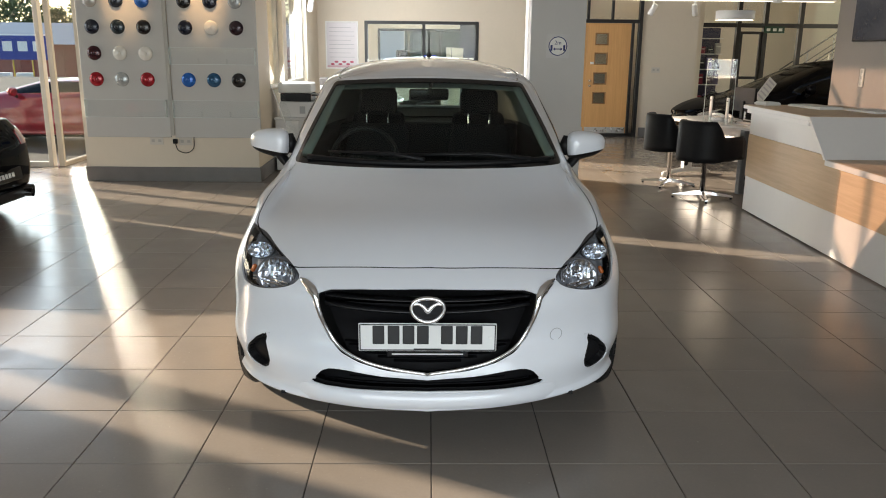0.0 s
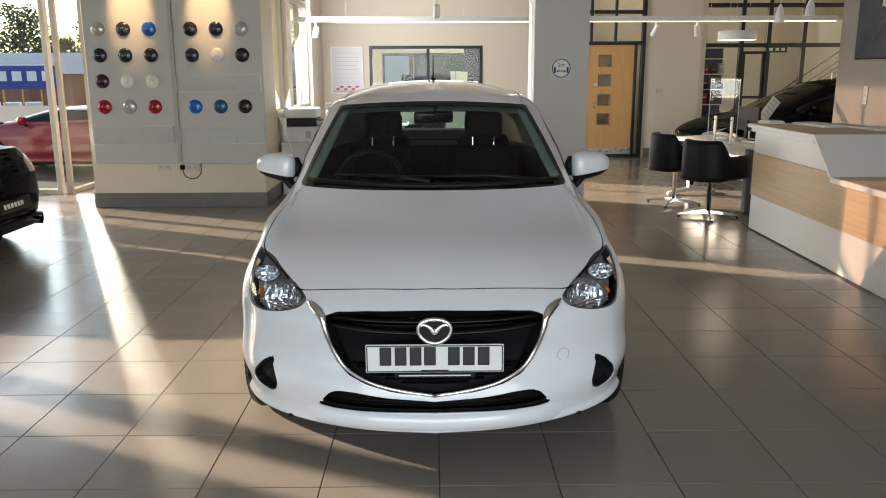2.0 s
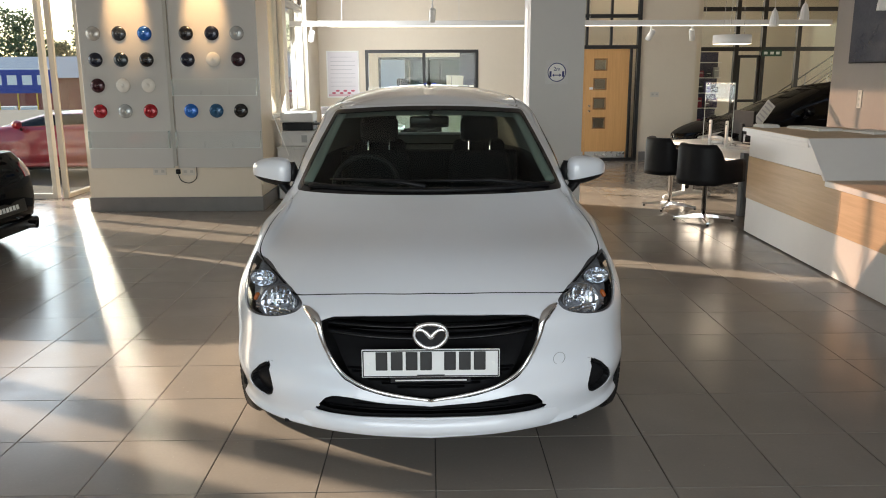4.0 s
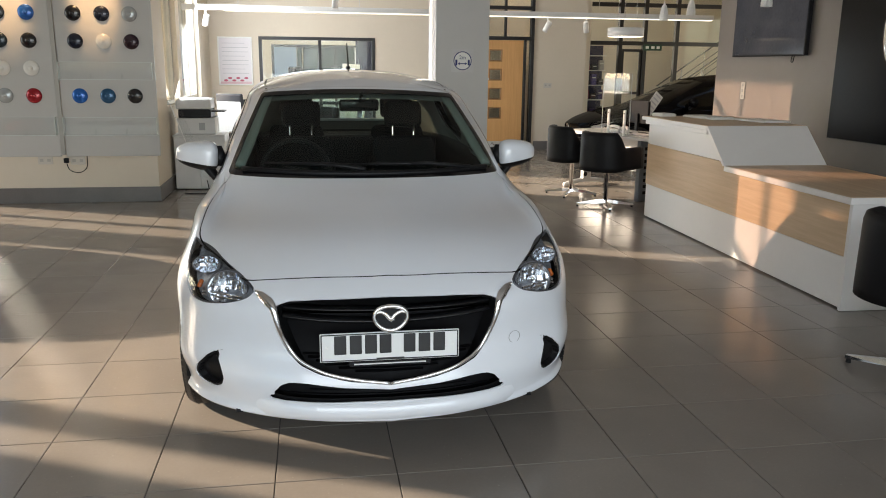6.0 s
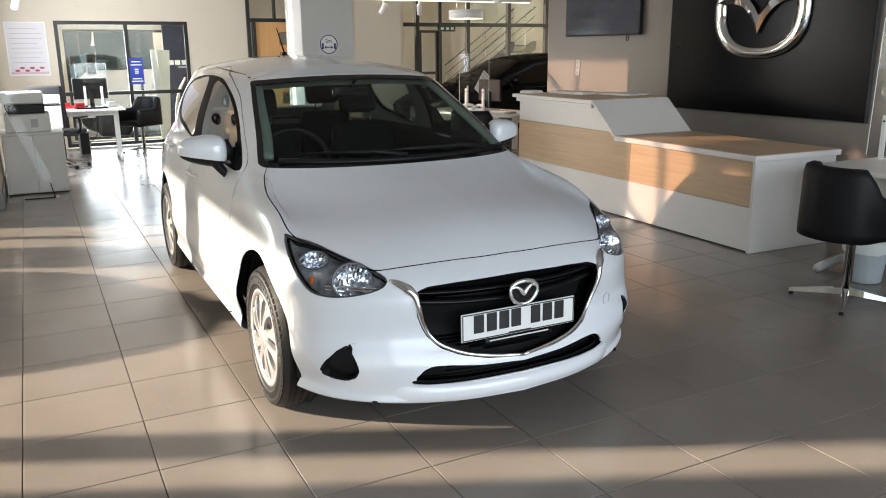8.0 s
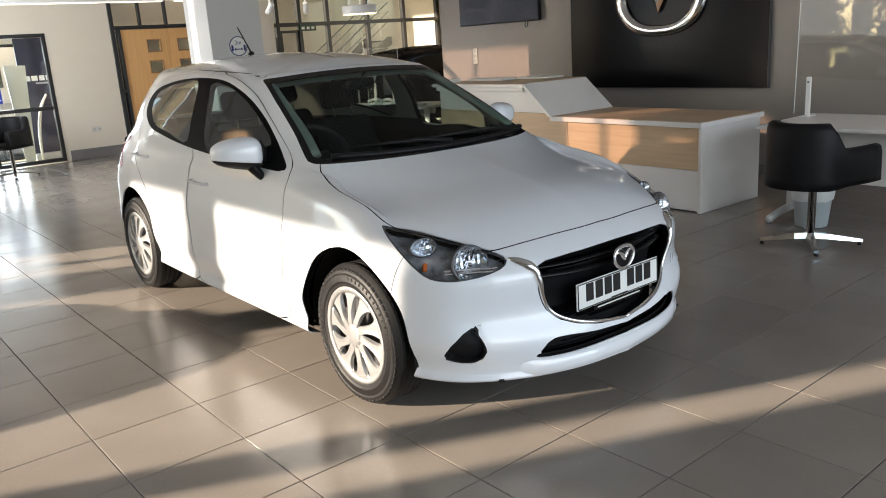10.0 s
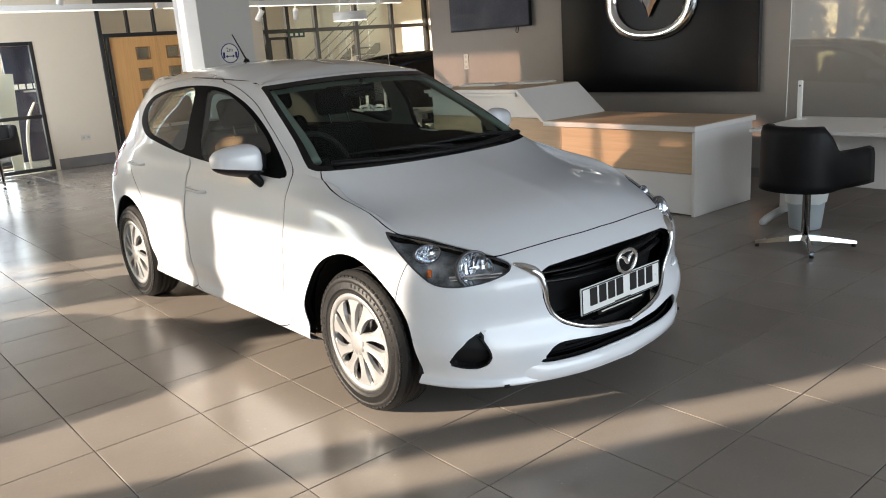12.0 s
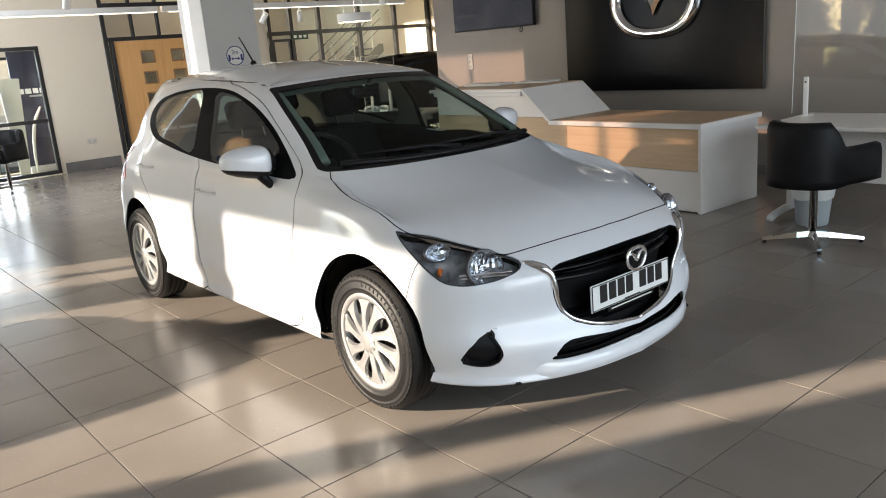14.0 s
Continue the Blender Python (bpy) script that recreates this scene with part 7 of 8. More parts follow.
# ---- timber door ----
door = tagged(new("door_1"), "closed pair of honey oak doors with small square panes", "", "", "structure")
for x0, x1, p0 in ((2.005, 2.790, 2.43), (2.794, 3.560, 2.945)):
    holes = [(p0, p0 + 0.202, z - 0.088, z + 0.088) for z in (1.715, 1.375, 1.033, 0.688)]
    lf = wall_y("leaf", BACK_Y - 0.005, BACK_Y + 0.04, x0, x1, 0.012, 1.985, holes, DOOR_OAK, "")
    for k in ("label", "kind"):
        if k in lf:
            del lf[k]
    lf.parent = door
    for a, b, c, d in holes:
        part("pane_bead", frame_rect(bmesh.new(), "x", BACK_Y - 0.006, a - 0.02, b + 0.02, c - 0.02, d + 0.02, 0.022, 0.016), wood_mat("dark_oak_bead", (0.38, 0.21, 0.09), (0.28, 0.14, 0.05), "Z"), door)
        part("pane", box(a, b, BACK_Y + 0.012, BACK_Y + 0.018, c, d), glass_mat("frosted_glass", (0.8, 0.85, 0.85), 0.15), door)
    part("kick_plate", box(x0 + 0.015, x1 - 0.015, BACK_Y - 0.008, BACK_Y - 0.0055, 0.02, 0.17), ALU, door)
for z in (0.90, 0.99):
    part("door_handle", add_lathe(bmesh.new(), [(0.026, 0.0), (0.026, 0.008), (0.01, 0.012), (0.01, 0.05), (0.018, 0.055), (0.0, 0.06)], 18, pose(2.865, BACK_Y - 0.006, z, 90, 0, 0)), CHROME, door, "", True)
part("notice", box(2.86, 2.93, BACK_Y - 0.008, BACK_Y - 0.0055, 1.28, 1.32), WHITE_PLASTIC, door)
wall_y("wall_corridor", BACK_Y + 1.8, BACK_Y + 1.9, 1.6, 4.6, -0.12, 3.6, [], CREAM, "cream corridor wall behind the door")
wall_x("wall_corridor_end", 1.5, 1.6, BACK_Y + 0.2, BACK_Y + 1.9, -0.12, 3.6, [], CREAM, "unseen cream end wall added to shut light out of the corridor")
structure("ceiling_corridor", box(1.5, 4.7, BACK_Y + 0.2, BACK_Y + 1.0, 3.6, 3.7), CEIL, "unseen white slab added to keep sky light off the corridor")

# ---- printer bay ----
cab = thing("printer_cabinet", (-1.93, 7.25, 0), 0, "pale grey cabinet carrying a printer", "cabinet")
part("carcass", box(0.0, 0.60, 0.02, 0.56, 0.01, 0.645, 0.003, 1), LIGHT_PLASTIC, cab)
part("door", box(0.005, 0.297, 0.0, 0.018, 0.02, 0.64, 0.003, 1), LIGHT_PLASTIC, cab)
part("door", box(0.303, 0.595, 0.0, 0.018, 0.02, 0.64, 0.003, 1), LIGHT_PLASTIC, cab)
part("top", box(-0.005, 0.605, -0.01, 0.57, 0.6455, 0.667, 0.003, 1), LIGHT_PLASTIC, cab)
pr = thing("printer", (-1.88, 7.32, 0.667), 0, "pale office printer with a dark paper tray slot", "printer")
part("base", box(0.0, 0.44, 0.0, 0.42, 0.0, 0.20, 0.012, 2), LIGHT_PLASTIC, pr)
part("paper_slot", box(0.02, 0.40, -0.03, 0.40, 0.2005, 0.30, 0.01, 2), BLACK_PLASTIC, pr)
part("output_tray", box(0.34, 0.56, 0.02, 0.30, 0.27, 0.285, 0.004, 1), BLACK_PLASTIC, pr)
part("scanner_lid", box(-0.01, 0.40, -0.02, 0.42, 0.3005, 0.425, 0.02, 3), LIGHT_PLASTIC, pr)
part("vent_panel", box(0.25, 0.32, -0.002, -0.0005, 0.05, 0.14), GREY_PLASTIC, pr)
st = thing("leaflet_stand", (-1.66, 6.93, 0), 0, "slim clear floor stand with a slanted sheet holder", "stand")
part("foot", add_tube(bmesh.new(), [(-0.12, -0.02, 0.006), (0.17, -0.02, 0.006), (0.17, 0.12, 0.006)], 0.006, 6), BLACK_PLASTIC, st)
part("upright", add_tube(bmesh.new(), [(0.17, -0.02, 0.0), (0.14, 0.0, 0.16)], 0.006, 6), BLACK_PLASTIC, st)
o = part("holder", box(-0.05, 0.05, -0.004, 0.004, 0.0, 0.98, 0.003, 1), ACRYLIC, st)
o.matrix_basis = pose(0.12, 0.02, 0.18, 0, -19, 0)
o = part("holder_edge", box(-0.054, -0.044, -0.007, 0.007, 0.45, 0.98, 0.002, 1), WHITE_PLASTIC, st)
o.matrix_basis = pose(0.12, 0.02, 0.18, 0, -19, 0)


def task_chair(place, turn):
    c = thing("task_chair", place, turn, "dark grey swivel office chair with armrests", "chair")
    part("seat", box(-0.24, 0.24, -0.23, 0.23, 0.44, 0.51, 0.03, 3), mat("charcoal_fabric", (0.03, 0.03, 0.034), 0.85, bump=0.3, bump_scale=250), c, "", True)
    bm = box(-0.22, 0.22, -0.03, 0.03, 0.0, 0.56, 0.025, 3)
    for v in bm.verts:
        v.co.y += 0.12 * (v.co.x / 0.22) ** 2 * -0.4 + 0.05 * math.sin(v.co.z * 5)
    bmesh.ops.transform(bm, matrix=pose(0, 0.25, 0.54, -8, 0, 0), verts=bm.verts)
    part("backrest", bm, MATS["charcoal_fabric"], c, "", True)
    part("back_shell", box(-0.20, 0.20, 0.31, 0.325, 0.56, 1.02, 0.006, 2), LIGHT_PLASTIC, c, "pale plastic back shell")
    part("column", add_cyl(bmesh.new(), 0.028, 0.022, 0.10, 0.44, 16), BLACK_PLASTIC, c)
    for s in (-1, 1):
        part("armrest", add_tube(bmesh.new(), curve_through([(s * 0.25, 0.05, 0.46), (s * 0.29, 0.05, 0.56), (s * 0.28, 0.05, 0.66)], 4), 0.018, 8), BLACK_PLASTIC, c)
        part("arm_pad", box(s * 0.28 - 0.04, s * 0.28 + 0.04, -0.13, 0.13, 0.66, 0.685, 0.01, 2), BLACK_PLASTIC, c)
    for k in range(5):
        a = 2 * math.pi * k / 5
        leg = part("base_leg", add_tube(bmesh.new(), [(0, 0, 0.10), (0.29 * math.cos(a), 0.29 * math.sin(a), 0.065)], [0.024, 0.015], 8), CHROME, c)
        part("castor", add_cyl(bmesh.new(), 0.026, 0.026, -0.018, 0.018, 14, pose(0.29 * math.cos(a), 0.29 * math.sin(a), 0.0265, 90, 0, math.degrees(a))), BLACK_PLASTIC, leg)
    return c


task_chair((-1.28, 9.35, 0), 150)
for k, (x, y, nm, lb, c) in enumerate(((-1.15, 10.20, "red_box_file", "small red stationery on the clerk's desk", (0.42, 0.015, 0.02)), (-0.98, 10.08, "red_pen_tray", "red pen tray on the clerk's desk", (0.35, 0.012, 0.02)), (-0.55, 10.25, "paper_tray", "white paper tray on the clerk's desk", (0.7, 0.7, 0.68)))):
    t = thing(nm, (x, y, 0.733), 15 * k, lb, "stationery")
    m = mat(nm + "_plastic", c, 0.4, vary=0.06)
    part("tray", box(-0.09, 0.09, -0.06, 0.06, 0, 0.035, 0.004, 1), m, t)
    part("content", box(-0.07, 0.05, -0.045, 0.04, 0.0355, 0.075, 0.008, 2), m, t)
kb2 = thing("keyboard", (-0.85, 9.92, 0.733), 8, "black keyboard on the clerk's desk", "keyboard")
part("tray", box(-0.21, 0.21, -0.07, 0.07, 0, 0.016, 0.005, 1), BLACK_PLASTIC, kb2)
for r in range(4):
    part("key_row", box(-0.20, 0.20, -0.055 + 0.028 * r, -0.033 + 0.028 * r, 0.0165, 0.021), BLACK_PLASTIC, kb2)
fs = thing("file_holder", (-1.36, 10.25, 0.733), -12, "two black magazine holders on the clerk's desk", "holder")
for x in (-0.09, 0.09):
    part("magazine_box", box(x - 0.05, x + 0.05, -0.08, 0.12, 0, 0.24, 0.004, 1), BLACK_PLASTIC, fs)
pcu = thing("computer_tower", (-0.95, 10.75, 0), 0, "dark slim computer tower on the floor", "computer")
part("case", box(-0.07, 0.07, -0.18, 0.18, 0.005, 0.36, 0.006, 1), GREY_PLASTIC, pcu)
part("front", box(-0.06, 0.06, -0.188, -0.1805, 0.02, 0.34, 0.003, 1), BLACK_PLASTIC, pcu)
cb = thing("desk_cables", (-1.0, 10.45, 0), 0, "black cables hanging below the clerk's desk", "cable")
for pts in ([(-0.35, 0, 0.69), (-0.25, 0, 0.42), (0.0, 0, 0.36), (0.2, 0, 0.52), (0.28, 0, 0.69)], [(-0.3, 0.02, 0.69), (-0.28, 0.05, 0.35), (0.05, 0.2, 0.30)], [(0.25, 0.05, 0.69), (0.22, 0.1, 0.3), (0.08, 0.2, 0.15)]):
    part("cable", add_tube(bmesh.new(), curve_through(pts, 6), 0.006, 6), BLACK_PLASTIC, cb)

# information stand by the black car
ist = thing("information_stand", (4.55, 8.72, 0), 0, "slim stand holding a tilted price card beside the black car", "stand")
part("pole", add_cyl(bmesh.new(), 0.014, 0.014, 0.0, 0.95, 12), ALU, ist)
part("foot", add_cyl(bmesh.new(), 0.14, 0.13, 0.0, 0.012, 24), ALU, ist)
o = part("card", box(-0.075, 0.075, -0.008, 0.0, -0.20, 0.20, 0.003, 1), LIGHT_PLASTIC, ist)
o.matrix_basis = pose(0.25, -0.02, 0.99, -20, 42, 0)
for k in range(5):
    part("text_bar", box(-0.055, 0.055, -0.0095, -0.0082, 0.14 - 0.07 * k, 0.165 - 0.07 * k), INK_GREY, o)

# ---- stairwell behind the partition ----
stair = thing("staircase", (9.35, 17.6, 0), 0, "grey steel staircase with thin handrails rising behind the partition", "staircase")
for k in range(9):
    part("tread", box(0.26 * k, 0.26 * k + 0.28, 0, 1.1, 0.18 * (k + 1) - 0.04, 0.18 * (k + 1)), mat("dark_stair_steel", (0.10, 0.095, 0.09), 0.5), stair)
for y in (-0.05, 1.12):
    bm = bmesh.new()
    add_prism(bm, [(-0.1, 0.0), (0.25, 0.0), (2.38, 1.50), (2.38, 1.72), (2.25, 1.72)], 0.04, pose(0, y, 0, 90, 0, 0))
    part("stringer", bm, MATS["dark_stair_steel"], stair)
    for h in (0.45, 0.70, 0.95):
        part("handrail", add_tube(bmesh.new(), [(0.0, y, 0.1 + h), (2.36, y, 1.73 + h)], 0.02 if h > 0.9 else 0.012, 8), MATS["dark_stair_steel"], stair)
    for k in range(4):
        part("baluster", add_cyl(bmesh.new(), 0.016, 0.016, 0.18 + 0.46 * k, 1.05 + 0.46 * k, 8, pose(0.05 + 0.66 * k, y, 0)), ALU, stair)

# merchandise stand
ms = thing("merchandise_stand", (6.36, 16.1, 0), 0, "white shelving stand holding small boxed goods", "shelf")
part("back_panel", box(-0.45, 0.45, 0.2, 0.23, 0.0, 2.05), mat("dark_shelf_back", (0.035, 0.030, 0.075), 0.5), ms)
for z in (0.35, 0.75, 1.10, 1.45, 1.80):
    part("shelf", box(-0.45, 0.45, -0.05, 0.199, z, z + 0.02), WHITE_LAM, ms)
random.seed(4)
for z in (0.37, 0.77, 1.12, 1.47):
    for k in range(5):
        col = random.choice([(0.05, 0.03, 0.12), (0.30, 0.03, 0.06), (0.02, 0.02, 0.03), (0.5, 0.5, 0.52), (0.45, 0.43, 0.42), (0.10, 0.08, 0.30)])
        t = thing("boxed_item", (6.36 - 0.36 + 0.18 * k, 16.15, z + 0.0005), 0, "small boxed accessory on the stand's shelf", "box", "boxed goods")
        hh = random.uniform(0.12, 0.26)
        part("carton", box(-0.06, 0.06, -0.05, 0.05, 0, hh, 0.003, 1), mat("carton_%d%d" % (int(z * 100), k), col, 0.4, vary=0.1), t)
        part("carton_band", box(-0.045, 0.045, -0.0515, -0.0503, hh * 0.62, hh * 0.72), PAPER, t)

# ---- outside ----
def motorhome(place, turn):
    v = thing("motorhome", place, turn, "white motorhome parked in the yard behind the screen", "motorhome")
    W = mat("white_gel_coat", (0.60, 0.62, 0.62), 0.25, vary=0.02, coat=0.6)
    prof = curve_through([(0.0, 0.45), (0.05, 0.95), (0.35, 1.12), (0.95, 1.75), (1.05, 2.25), (1.25, 2.62), (1.6, 2.72)], 5)
    out = [(a, b) for a, b in prof] + [(5.9, 2.72), (6.0, 2.6), (6.0, 0.45)]
    bm = bmesh.new()
    add_prism(bm, out, 2.1, pose(0, 1.05, 0, 90, 0, 0), 0.0)
    part("body", bm, W, v)
    bm = bmesh.new()
    add_prism(bm, [(0.37, 1.16), (0.92, 1.74), (0.90, 1.77), (0.34, 1.18)], 1.9, pose(0, 0.95, 0, 90, 0, 0))
    part("windscreen", bm, mat("dark_green_glass", (0.015, 0.03, 0.028), 0.08), v)
    for s in (-1.062, 1.062):
        for a, b, c, d in ((0.74, 1.80, 1.32, 2.05), (2.2, 3.1, 1.45, 2.0), (3.6, 4.6, 1.45, 2.0)):
            part("side_window", box(a, b, s - 0.012, s + 0.012, c, d, 0.01, 2), MATS["dark_green_glass"], v)
        part("door_mirror", box(0.55, 0.70, s * 1.12 - 0.08, s * 1.12 + 0.08, 1.25, 1.62, 0.03, 3), BLACK_PLASTIC, v)
        for x in (0.95, 4.7):
            part("wheel", add_lathe(bmesh.new(), [(0.0, -0.10), (0.20, -0.10), (0.22, -0.12), (0.33, -0.12), (0.345, -0.09), (0.345, 0.09), (0.0, 0.1)], 32, pose(x, s * 0.93, 0.345, 90, 0, 0)), RUBBER, v, "", True)
        part("stripe", box(1.7, 5.9, s - 0.003, s + 0.003, 0.95, 1.05), GREY_PLASTIC, v)
    part("bumper", box(-0.06, 0.35, -0.95, 0.95, 0.35, 0.62, 0.05, 3), GREY_PLASTIC, v)
    for s in (-0.75, 0.75):
        part("headlight", box(-0.02, 0.12, s - 0.15, s + 0.15, 0.72, 0.92, 0.03, 3), LIGHT_PLASTIC, v)
    return v


motorhome((-1.24, 15.0, -0.14), 4)
yard = thing("yard_building", (0, 34, -0.14), 0, "low grey industrial building across the yard", "building")
part("wall", box(-6, 22, 0, 8, 0, 4.5), mat("grey_cladding", (0.42, 0.44, 0.45), 0.5, vary=0.05), yard)
part("roof", add_prism(bmesh.new(), [(-0.5, 4.5), (8.5, 4.5), (4, 6.2)], 29, pose(-6.5, 0, 0, 90, 0, 90)), mat("slate_roof_sheet", (0.22, 0.25, 0.28), 0.5, vary=0.1), yard)
for k in range(6):
    part("window", box(-5 + 4.6 * k, -2.5 + 4.6 * k, -0.03, -0.002, 1.2, 2.8), MATS["dark_green_glass"], yard)

ware = thing("warehouse", (-34, 70, -1.7), -4, "long warehouse with dark red cladding and a grey roof", "building")
part("wall", box(-30, 24, 0, 12, 0, 3.2), mat("dark_red_cladding", (0.22, 0.05, 0.04), 0.6, vary=0.15, scale=2), ware)
part("roof", add_prism(bmesh.new(), [(-0.8, 3.2), (12.8, 3.2), (11.8, 5.1), (2.2, 5.1)], 55, pose(-30.5, 0, 0, 90, 0, 90)), mat("blue_grey_roof", (0.30, 0.34, 0.40), 0.5, vary=0.08), ware)
for k in range(13):
    part("loading_door", box(-29 + 4 * k, -26.4 + 4 * k, -0.05, -0.002, 0, 2.7), mat("faded_red_shutter", (0.26, 0.09, 0.07), 0.6, vary=0.15), ware)
ban = thing("fence_banner", (-31.2, 57, -1.7), 0, "blue trade banner with pale bars on a yard fence", "banner")
part("banner_sheet", box(-3.5, 3.6, -0.03, 0.0, 2.1, 3.8), mat("banner_blue", (0.02, 0.05, 0.30), 0.5, vary=0.08), ban)
for k in range(6):
    part("letter_bar", box(-3.1 + 1.1 * k, -2.4 + 1.1 * k, -0.04, -0.031, 2.7, 3.4), WHITE_PLASTIC, ban)
for k in range(6):
    part("fence_post", add_cyl(bmesh.new(), 0.05, 0.05, 0, 3.9, 10, pose(-3.4 + 1.4 * k, 0.08, 0)), mat("yellow_post", (0.55, 0.38, 0.04), 0.5), ban)
part("top_rail", box(-3.5, 3.6, 0.03, 0.09, 3.8, 3.9), WHITE_PLASTIC, ban)
for k in range(8):
    bal = thing("stacked_sacks", (-44 + 1.7 * k, 62.0, -1.7), 3 * k, "white wrapped pallet of sacks by the fence", "pallet", "wrapped pallets")
    part("load", box(-0.6, 0.6, -0.5, 0.5, 0.12, 1.0, 0.06, 2), PAPER, bal)
    part("pallet", box(-0.62, 0.62, -0.52, 0.52, 0.0, 0.1195), OAK, bal)


LEAF = mat("tree_foliage", (0.055, 0.085, 0.028), 0.6, vary=0.4, scale=1.2)
BARK = mat("tree_bark", (0.09, 0.07, 0.05), 0.9, vary=0.3, bump=0.6, bump_scale=40)


def tree(place, height, seed):
    rnd = random.Random(seed)
    t = thing("tree", place, 0, "leafy green tree standing behind the yard", "tree", "yard trees")
    bm = add_tube(bmesh.new(), [(0, 0, 0), (0.08, 0.05, height * 0.3), (0.0, 0.1, height * 0.6), (0.1, 0.0, height * 0.85)], [0.24, 0.19, 0.12, 0.04], 10)
    for k in range(9):
        a, z = rnd.uniform(0, 6.28), height * rnd.uniform(0.3, 0.75)
        L = height * rnd.uniform(0.2, 0.34)
        add_tube(bm, [(0.03, 0.05, z), (L * 0.5 * math.cos(a), L * 0.5 * math.sin(a), z + L * 0.35), (L * math.cos(a), L * math.sin(a), z + L * 0.6)], [0.08, 0.05, 0.015], 6)
    part("trunk", bm, BARK, t)
    verts, faces = [], []
    for k in range(60):
        a, b = rnd.uniform(0, 6.28), rnd.random() ** 0.5
        zc = height * rnd.uniform(0.32, 0.98)
        rad = height * 0.34 * (1.05 - abs(zc / height - 0.6) * 1.5) * b
        c = Vector((rad * math.cos(a), rad * math.sin(a), zc))
        for j in range(45):
            p = c + Vector((rnd.gauss(0, 1), rnd.gauss(0, 1), rnd.gauss(0, 0.8))) * height * 0.055
            u = Vector((rnd.uniform(-1, 1), rnd.uniform(-1, 1), rnd.uniform(-1, 1))).normalized()
            w = u.orthogonal().normalized() * 0.14
            u = u * 0.20
            o = len(verts)
            verts += [p - u, p + w, p + u, p - w]
            faces.append((o, o + 1, o + 2, o + 3))
    me = bpy.data.meshes.new("crown")
    me.from_pydata([tuple(v) for v in verts], [], faces)
    me.materials.append(LEAF)
    o = new("crown", me)
    o.parent = t
    return t


for k in range(16):
    tree((-82 + 4.6 * k + 1.3 * math.sin(k * 2.1), 96 + 3 * math.sin(k * 1.7), -1.7), 9.0 + 1.6 * math.sin(k * 2.9), 11 + k)
for k in range(9):
    tree((-48 + 2 * math.sin(k * 1.3), -8 + 5.5 * k, -0.14), 7.6 + 0.9 * math.sin(k * 2.3), 41 + k)
# ---- floor tiles, 450 mm porcelain with open joints ----
def tile_material():
    ma = bpy.data.materials.new("grey_porcelain_tile")
    ma.use_nodes = True
    nd, ln = ma.node_tree.nodes, ma.node_tree.links
    bs = nd["Principled BSDF"]
    tc = nd.new("ShaderNodeNewGeometry")
    oi = nd.new("ShaderNodeObjectInfo")
    n1 = nd.new("ShaderNodeTexNoise")
    n1.inputs["Scale"].default_value, n1.inputs["Detail"].default_value = 2.2, 6
    n2 = nd.new("ShaderNodeTexNoise")
    n2.inputs["Scale"].default_value, n2.inputs["Detail"].default_value = 70, 4
    ln.new(tc.outputs["Position"], n1.inputs["Vector"])
    ln.new(tc.outputs["Position"], n2.inputs["Vector"])
    ad = nd.new("ShaderNodeMath")
    ad.operation = "MULTIPLY_ADD"
    ad.inputs[1].default_value = 0.35
    ln.new(n2.outputs["Fac"], ad.inputs[0])
    ln.new(n1.outputs["Fac"], ad.inputs[2])
    cr = nd.new("ShaderNodeValToRGB")
    cr.color_ramp.elements[0].position, cr.color_ramp.elements[0].color = 0.35, (0.224, 0.197, 0.170, 1)
    cr.color_ramp.elements[1].position, cr.color_ramp.elements[1].color = 1.0, (0.274, 0.242, 0.210, 1)
    ln.new(ad.outputs[0], cr.inputs[0])
    hs = nd.new("ShaderNodeHueSaturation")
    mr = nd.new("ShaderNodeMapRange")
    mr.inputs["To Min"].default_value, mr.inputs["To Max"].default_value = 0.96, 1.04
    ln.new(oi.outputs["Random"], mr.inputs["Value"])
    ln.new(mr.outputs[0], hs.inputs["Value"])
    ln.new(cr.outputs[0], hs.inputs["Color"])
    n3 = nd.new("ShaderNodeTexNoise")
    n3.inputs["Scale"].default_value, n3.inputs["Detail"].default_value = 1.1, 4
    ln.new(tc.outputs["Position"], n3.inputs["Vector"])
    r2 = nd.new("ShaderNodeMapRange")
    r2.inputs["To Min"].default_value, r2.inputs["To Max"].default_value = TILE_ROUGH[0], TILE_ROUGH[1]
    ln.new(n3.outputs["Fac"], r2.inputs["Value"])
    n4 = nd.new("ShaderNodeTexNoise")
    n4.inputs["Scale"].default_value, n4.inputs["Detail"].default_value, n4.inputs["Distortion"].default_value = 9.0, 8, 1.2
    ln.new(tc.outputs["Position"], n4.inputs["Vector"])
    sm = nd.new("ShaderNodeMath")
    sm.operation = "MULTIPLY_ADD"
    sm.inputs[1].default_value = 0.16
    ln.new(n4.outputs["Fac"], sm.inputs[0])
    ln.new(r2.outputs[0], sm.inputs[2])
    off = nd.new("ShaderNodeMath")
    off.operation = "SUBTRACT"
    off.inputs[1].default_value = 0.08
    ln.new(sm.outputs[0], off.inputs[0])
    ln.new(off.outputs[0], bs.inputs["Roughness"])
    # dust specks and dried drips
    n5 = nd.new("ShaderNodeTexNoise")
    n5.inputs["Scale"].default_value, n5.inputs["Detail"].default_value = 55, 2
    ln.new(tc.outputs["Position"], n5.inputs["Vector"])
    sp = nd.new("ShaderNodeMapRange")
    sp.inputs["From Min"].default_value, sp.inputs["From Max"].default_value = 0.70, 0.76
    sp.inputs["To Min"].default_value, sp.inputs["To Max"].default_value = 0.0, 0.30
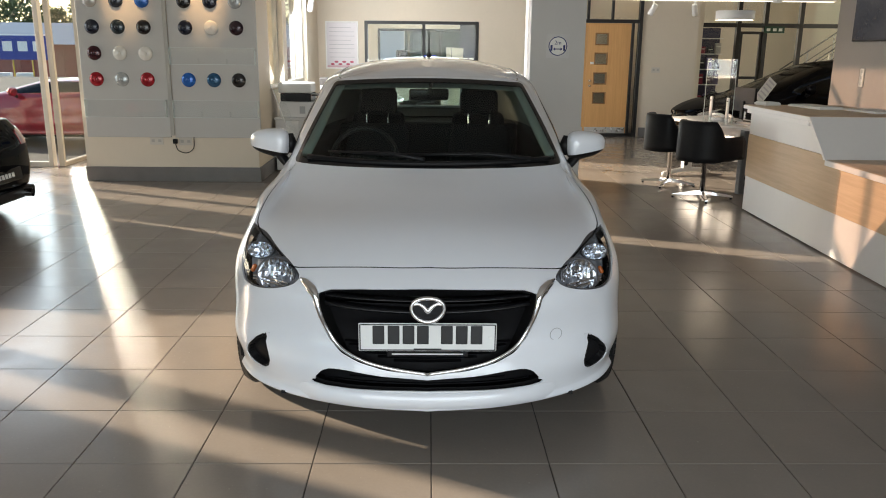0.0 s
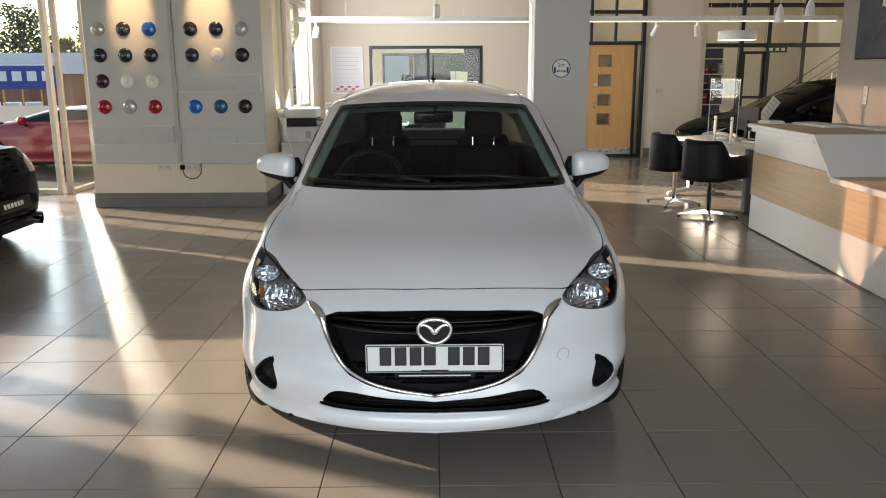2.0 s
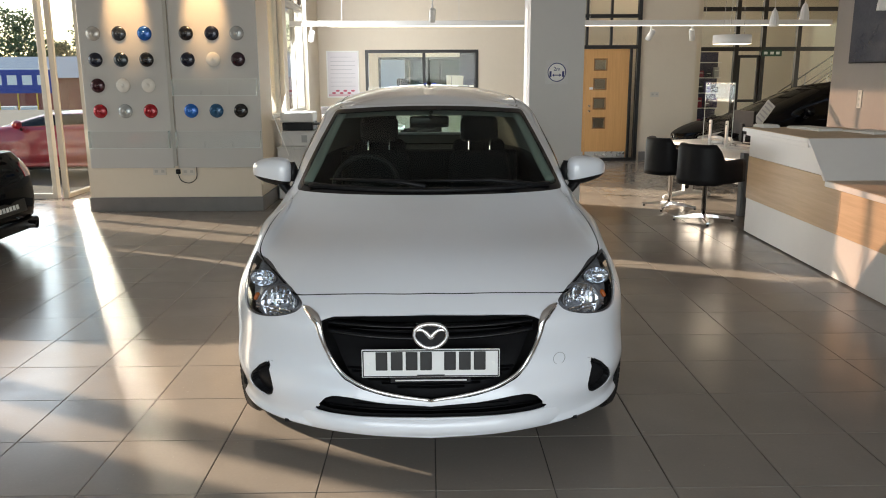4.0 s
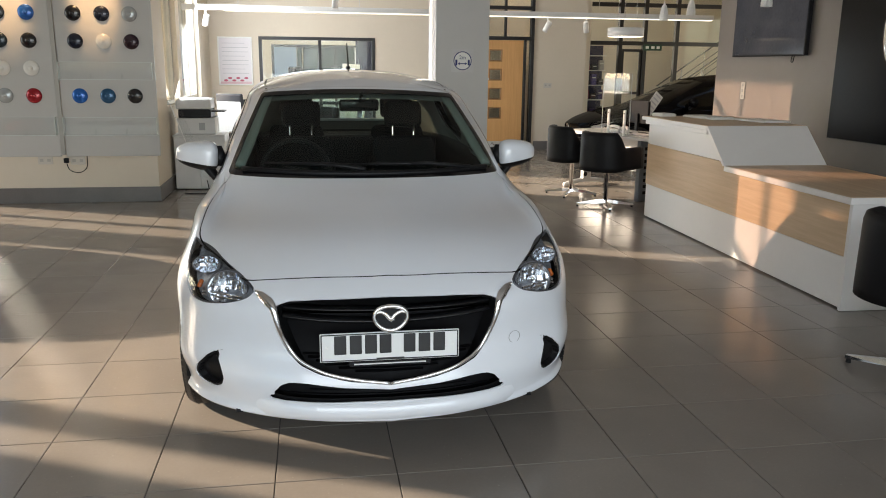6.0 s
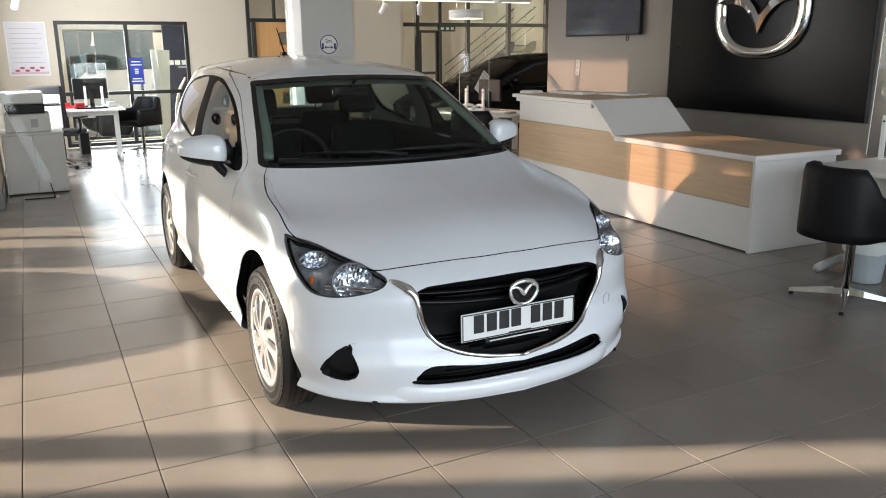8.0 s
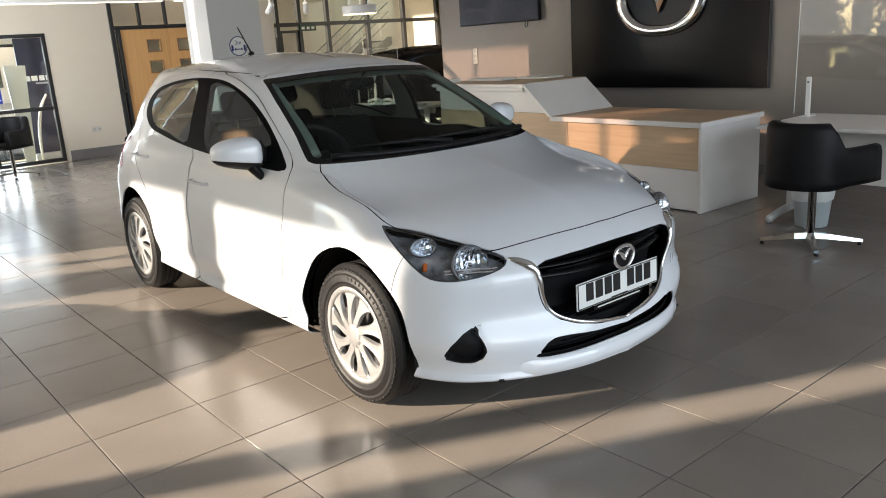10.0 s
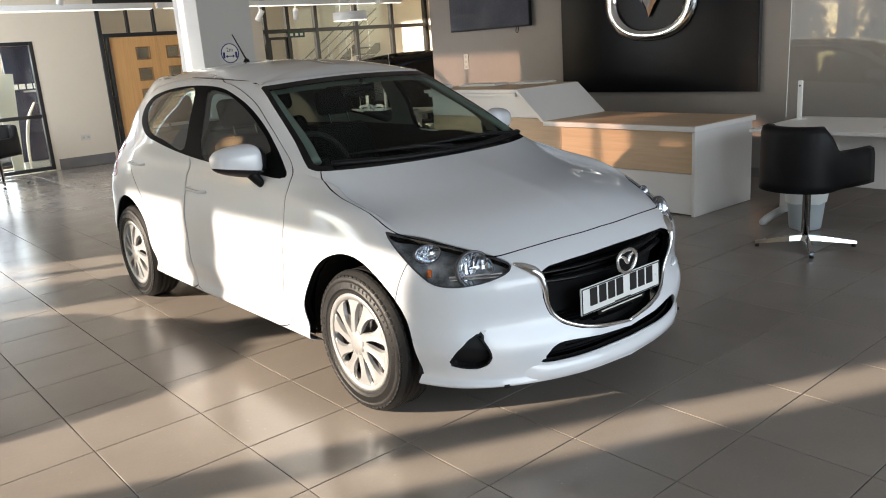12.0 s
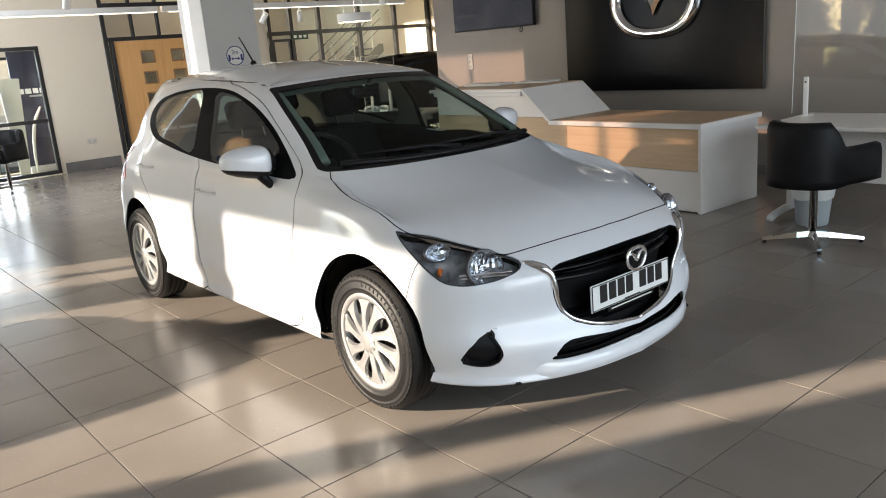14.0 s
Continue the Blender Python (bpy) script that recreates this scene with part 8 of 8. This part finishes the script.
    ln.new(n5.outputs["Fac"], sp.inputs["Value"])
    du = nd.new("ShaderNodeMix")
    du.data_type = "RGBA"
    du.inputs["B"].default_value = (0.42, 0.39, 0.35, 1)
    ln.new(sp.outputs[0], du.inputs["Factor"])
    ln.new(hs.outputs[0], du.inputs["A"])
    ln.new(du.outputs["Result"], bs.inputs["Base Color"])
    bs.inputs["Specular IOR Level"].default_value = 0.5
    bp = nd.new("ShaderNodeBump")
    bp.inputs["Strength"].default_value, bp.inputs["Distance"].default_value = 0.08, 0.001
    ln.new(n2.outputs["Fac"], bp.inputs["Height"])
    ln.new(bp.outputs[0], bs.inputs["Normal"])
    return ma


TILE_ROUGH = (0.15, 0.27)
TILE = tile_material()
T = 0.45


def tile_mesh():
    bm = box(0.002, T - 0.002, 0.002, T - 0.002, -0.012, 0.0)
    top = [e for e in bm.edges if all(v.co.z > -0.001 for v in e.verts)]
    bmesh.ops.bevel(bm, geom=top, offset=0.0015, segments=1, profile=0.5, affect="EDGES")
    me = bpy.data.meshes.new("tile")
    bm.to_mesh(me)
    bm.free()
    me.materials.append(TILE)
    return me


tile_me = tile_mesh()
floor_ob = bpy.data.objects["floor"]


def indoors(i, j):
    x, y = T * (i + 0.5), T * (j + 0.5)
    if y < 7.4:
        return -8.3 < x < 4.86 and y > -6.2
    if y < 11.8:
        return x > -4.8 and x < 11.9 and not (x < -2.1 and y > 8.4)
    return 4.75 < x < 11.9 and y < 19.8


near, rest = [], []
for i in range(-19, 27):
    for j in range(-14, 44):
        if indoors(i, j):
            (near if -9 <= i < 8 and -2 <= j < 15 else rest).append((i, j))
for i, j in near:
    ob = new("tile", tile_me)
    ob.location = (T * i, T * j, 0)
    ob.parent = floor_ob
vs0 = [v.co.copy() for v in tile_me.vertices]
fs0 = [tuple(p.vertices) for p in tile_me.polygons]
verts, faces = [], []
for i, j in rest:
    o = len(verts)
    verts += [(v.x + T * i, v.y + T * j, v.z) for v in vs0]
    faces += [tuple(o + k for k in f) for f in fs0]
me = bpy.data.meshes.new("far_tiles")
me.from_pydata(verts, [], faces)
me.materials.append(TILE)
far = new("far_tiles", me)
far.parent = floor_ob
tagged(far, "", "", "", "stuff")
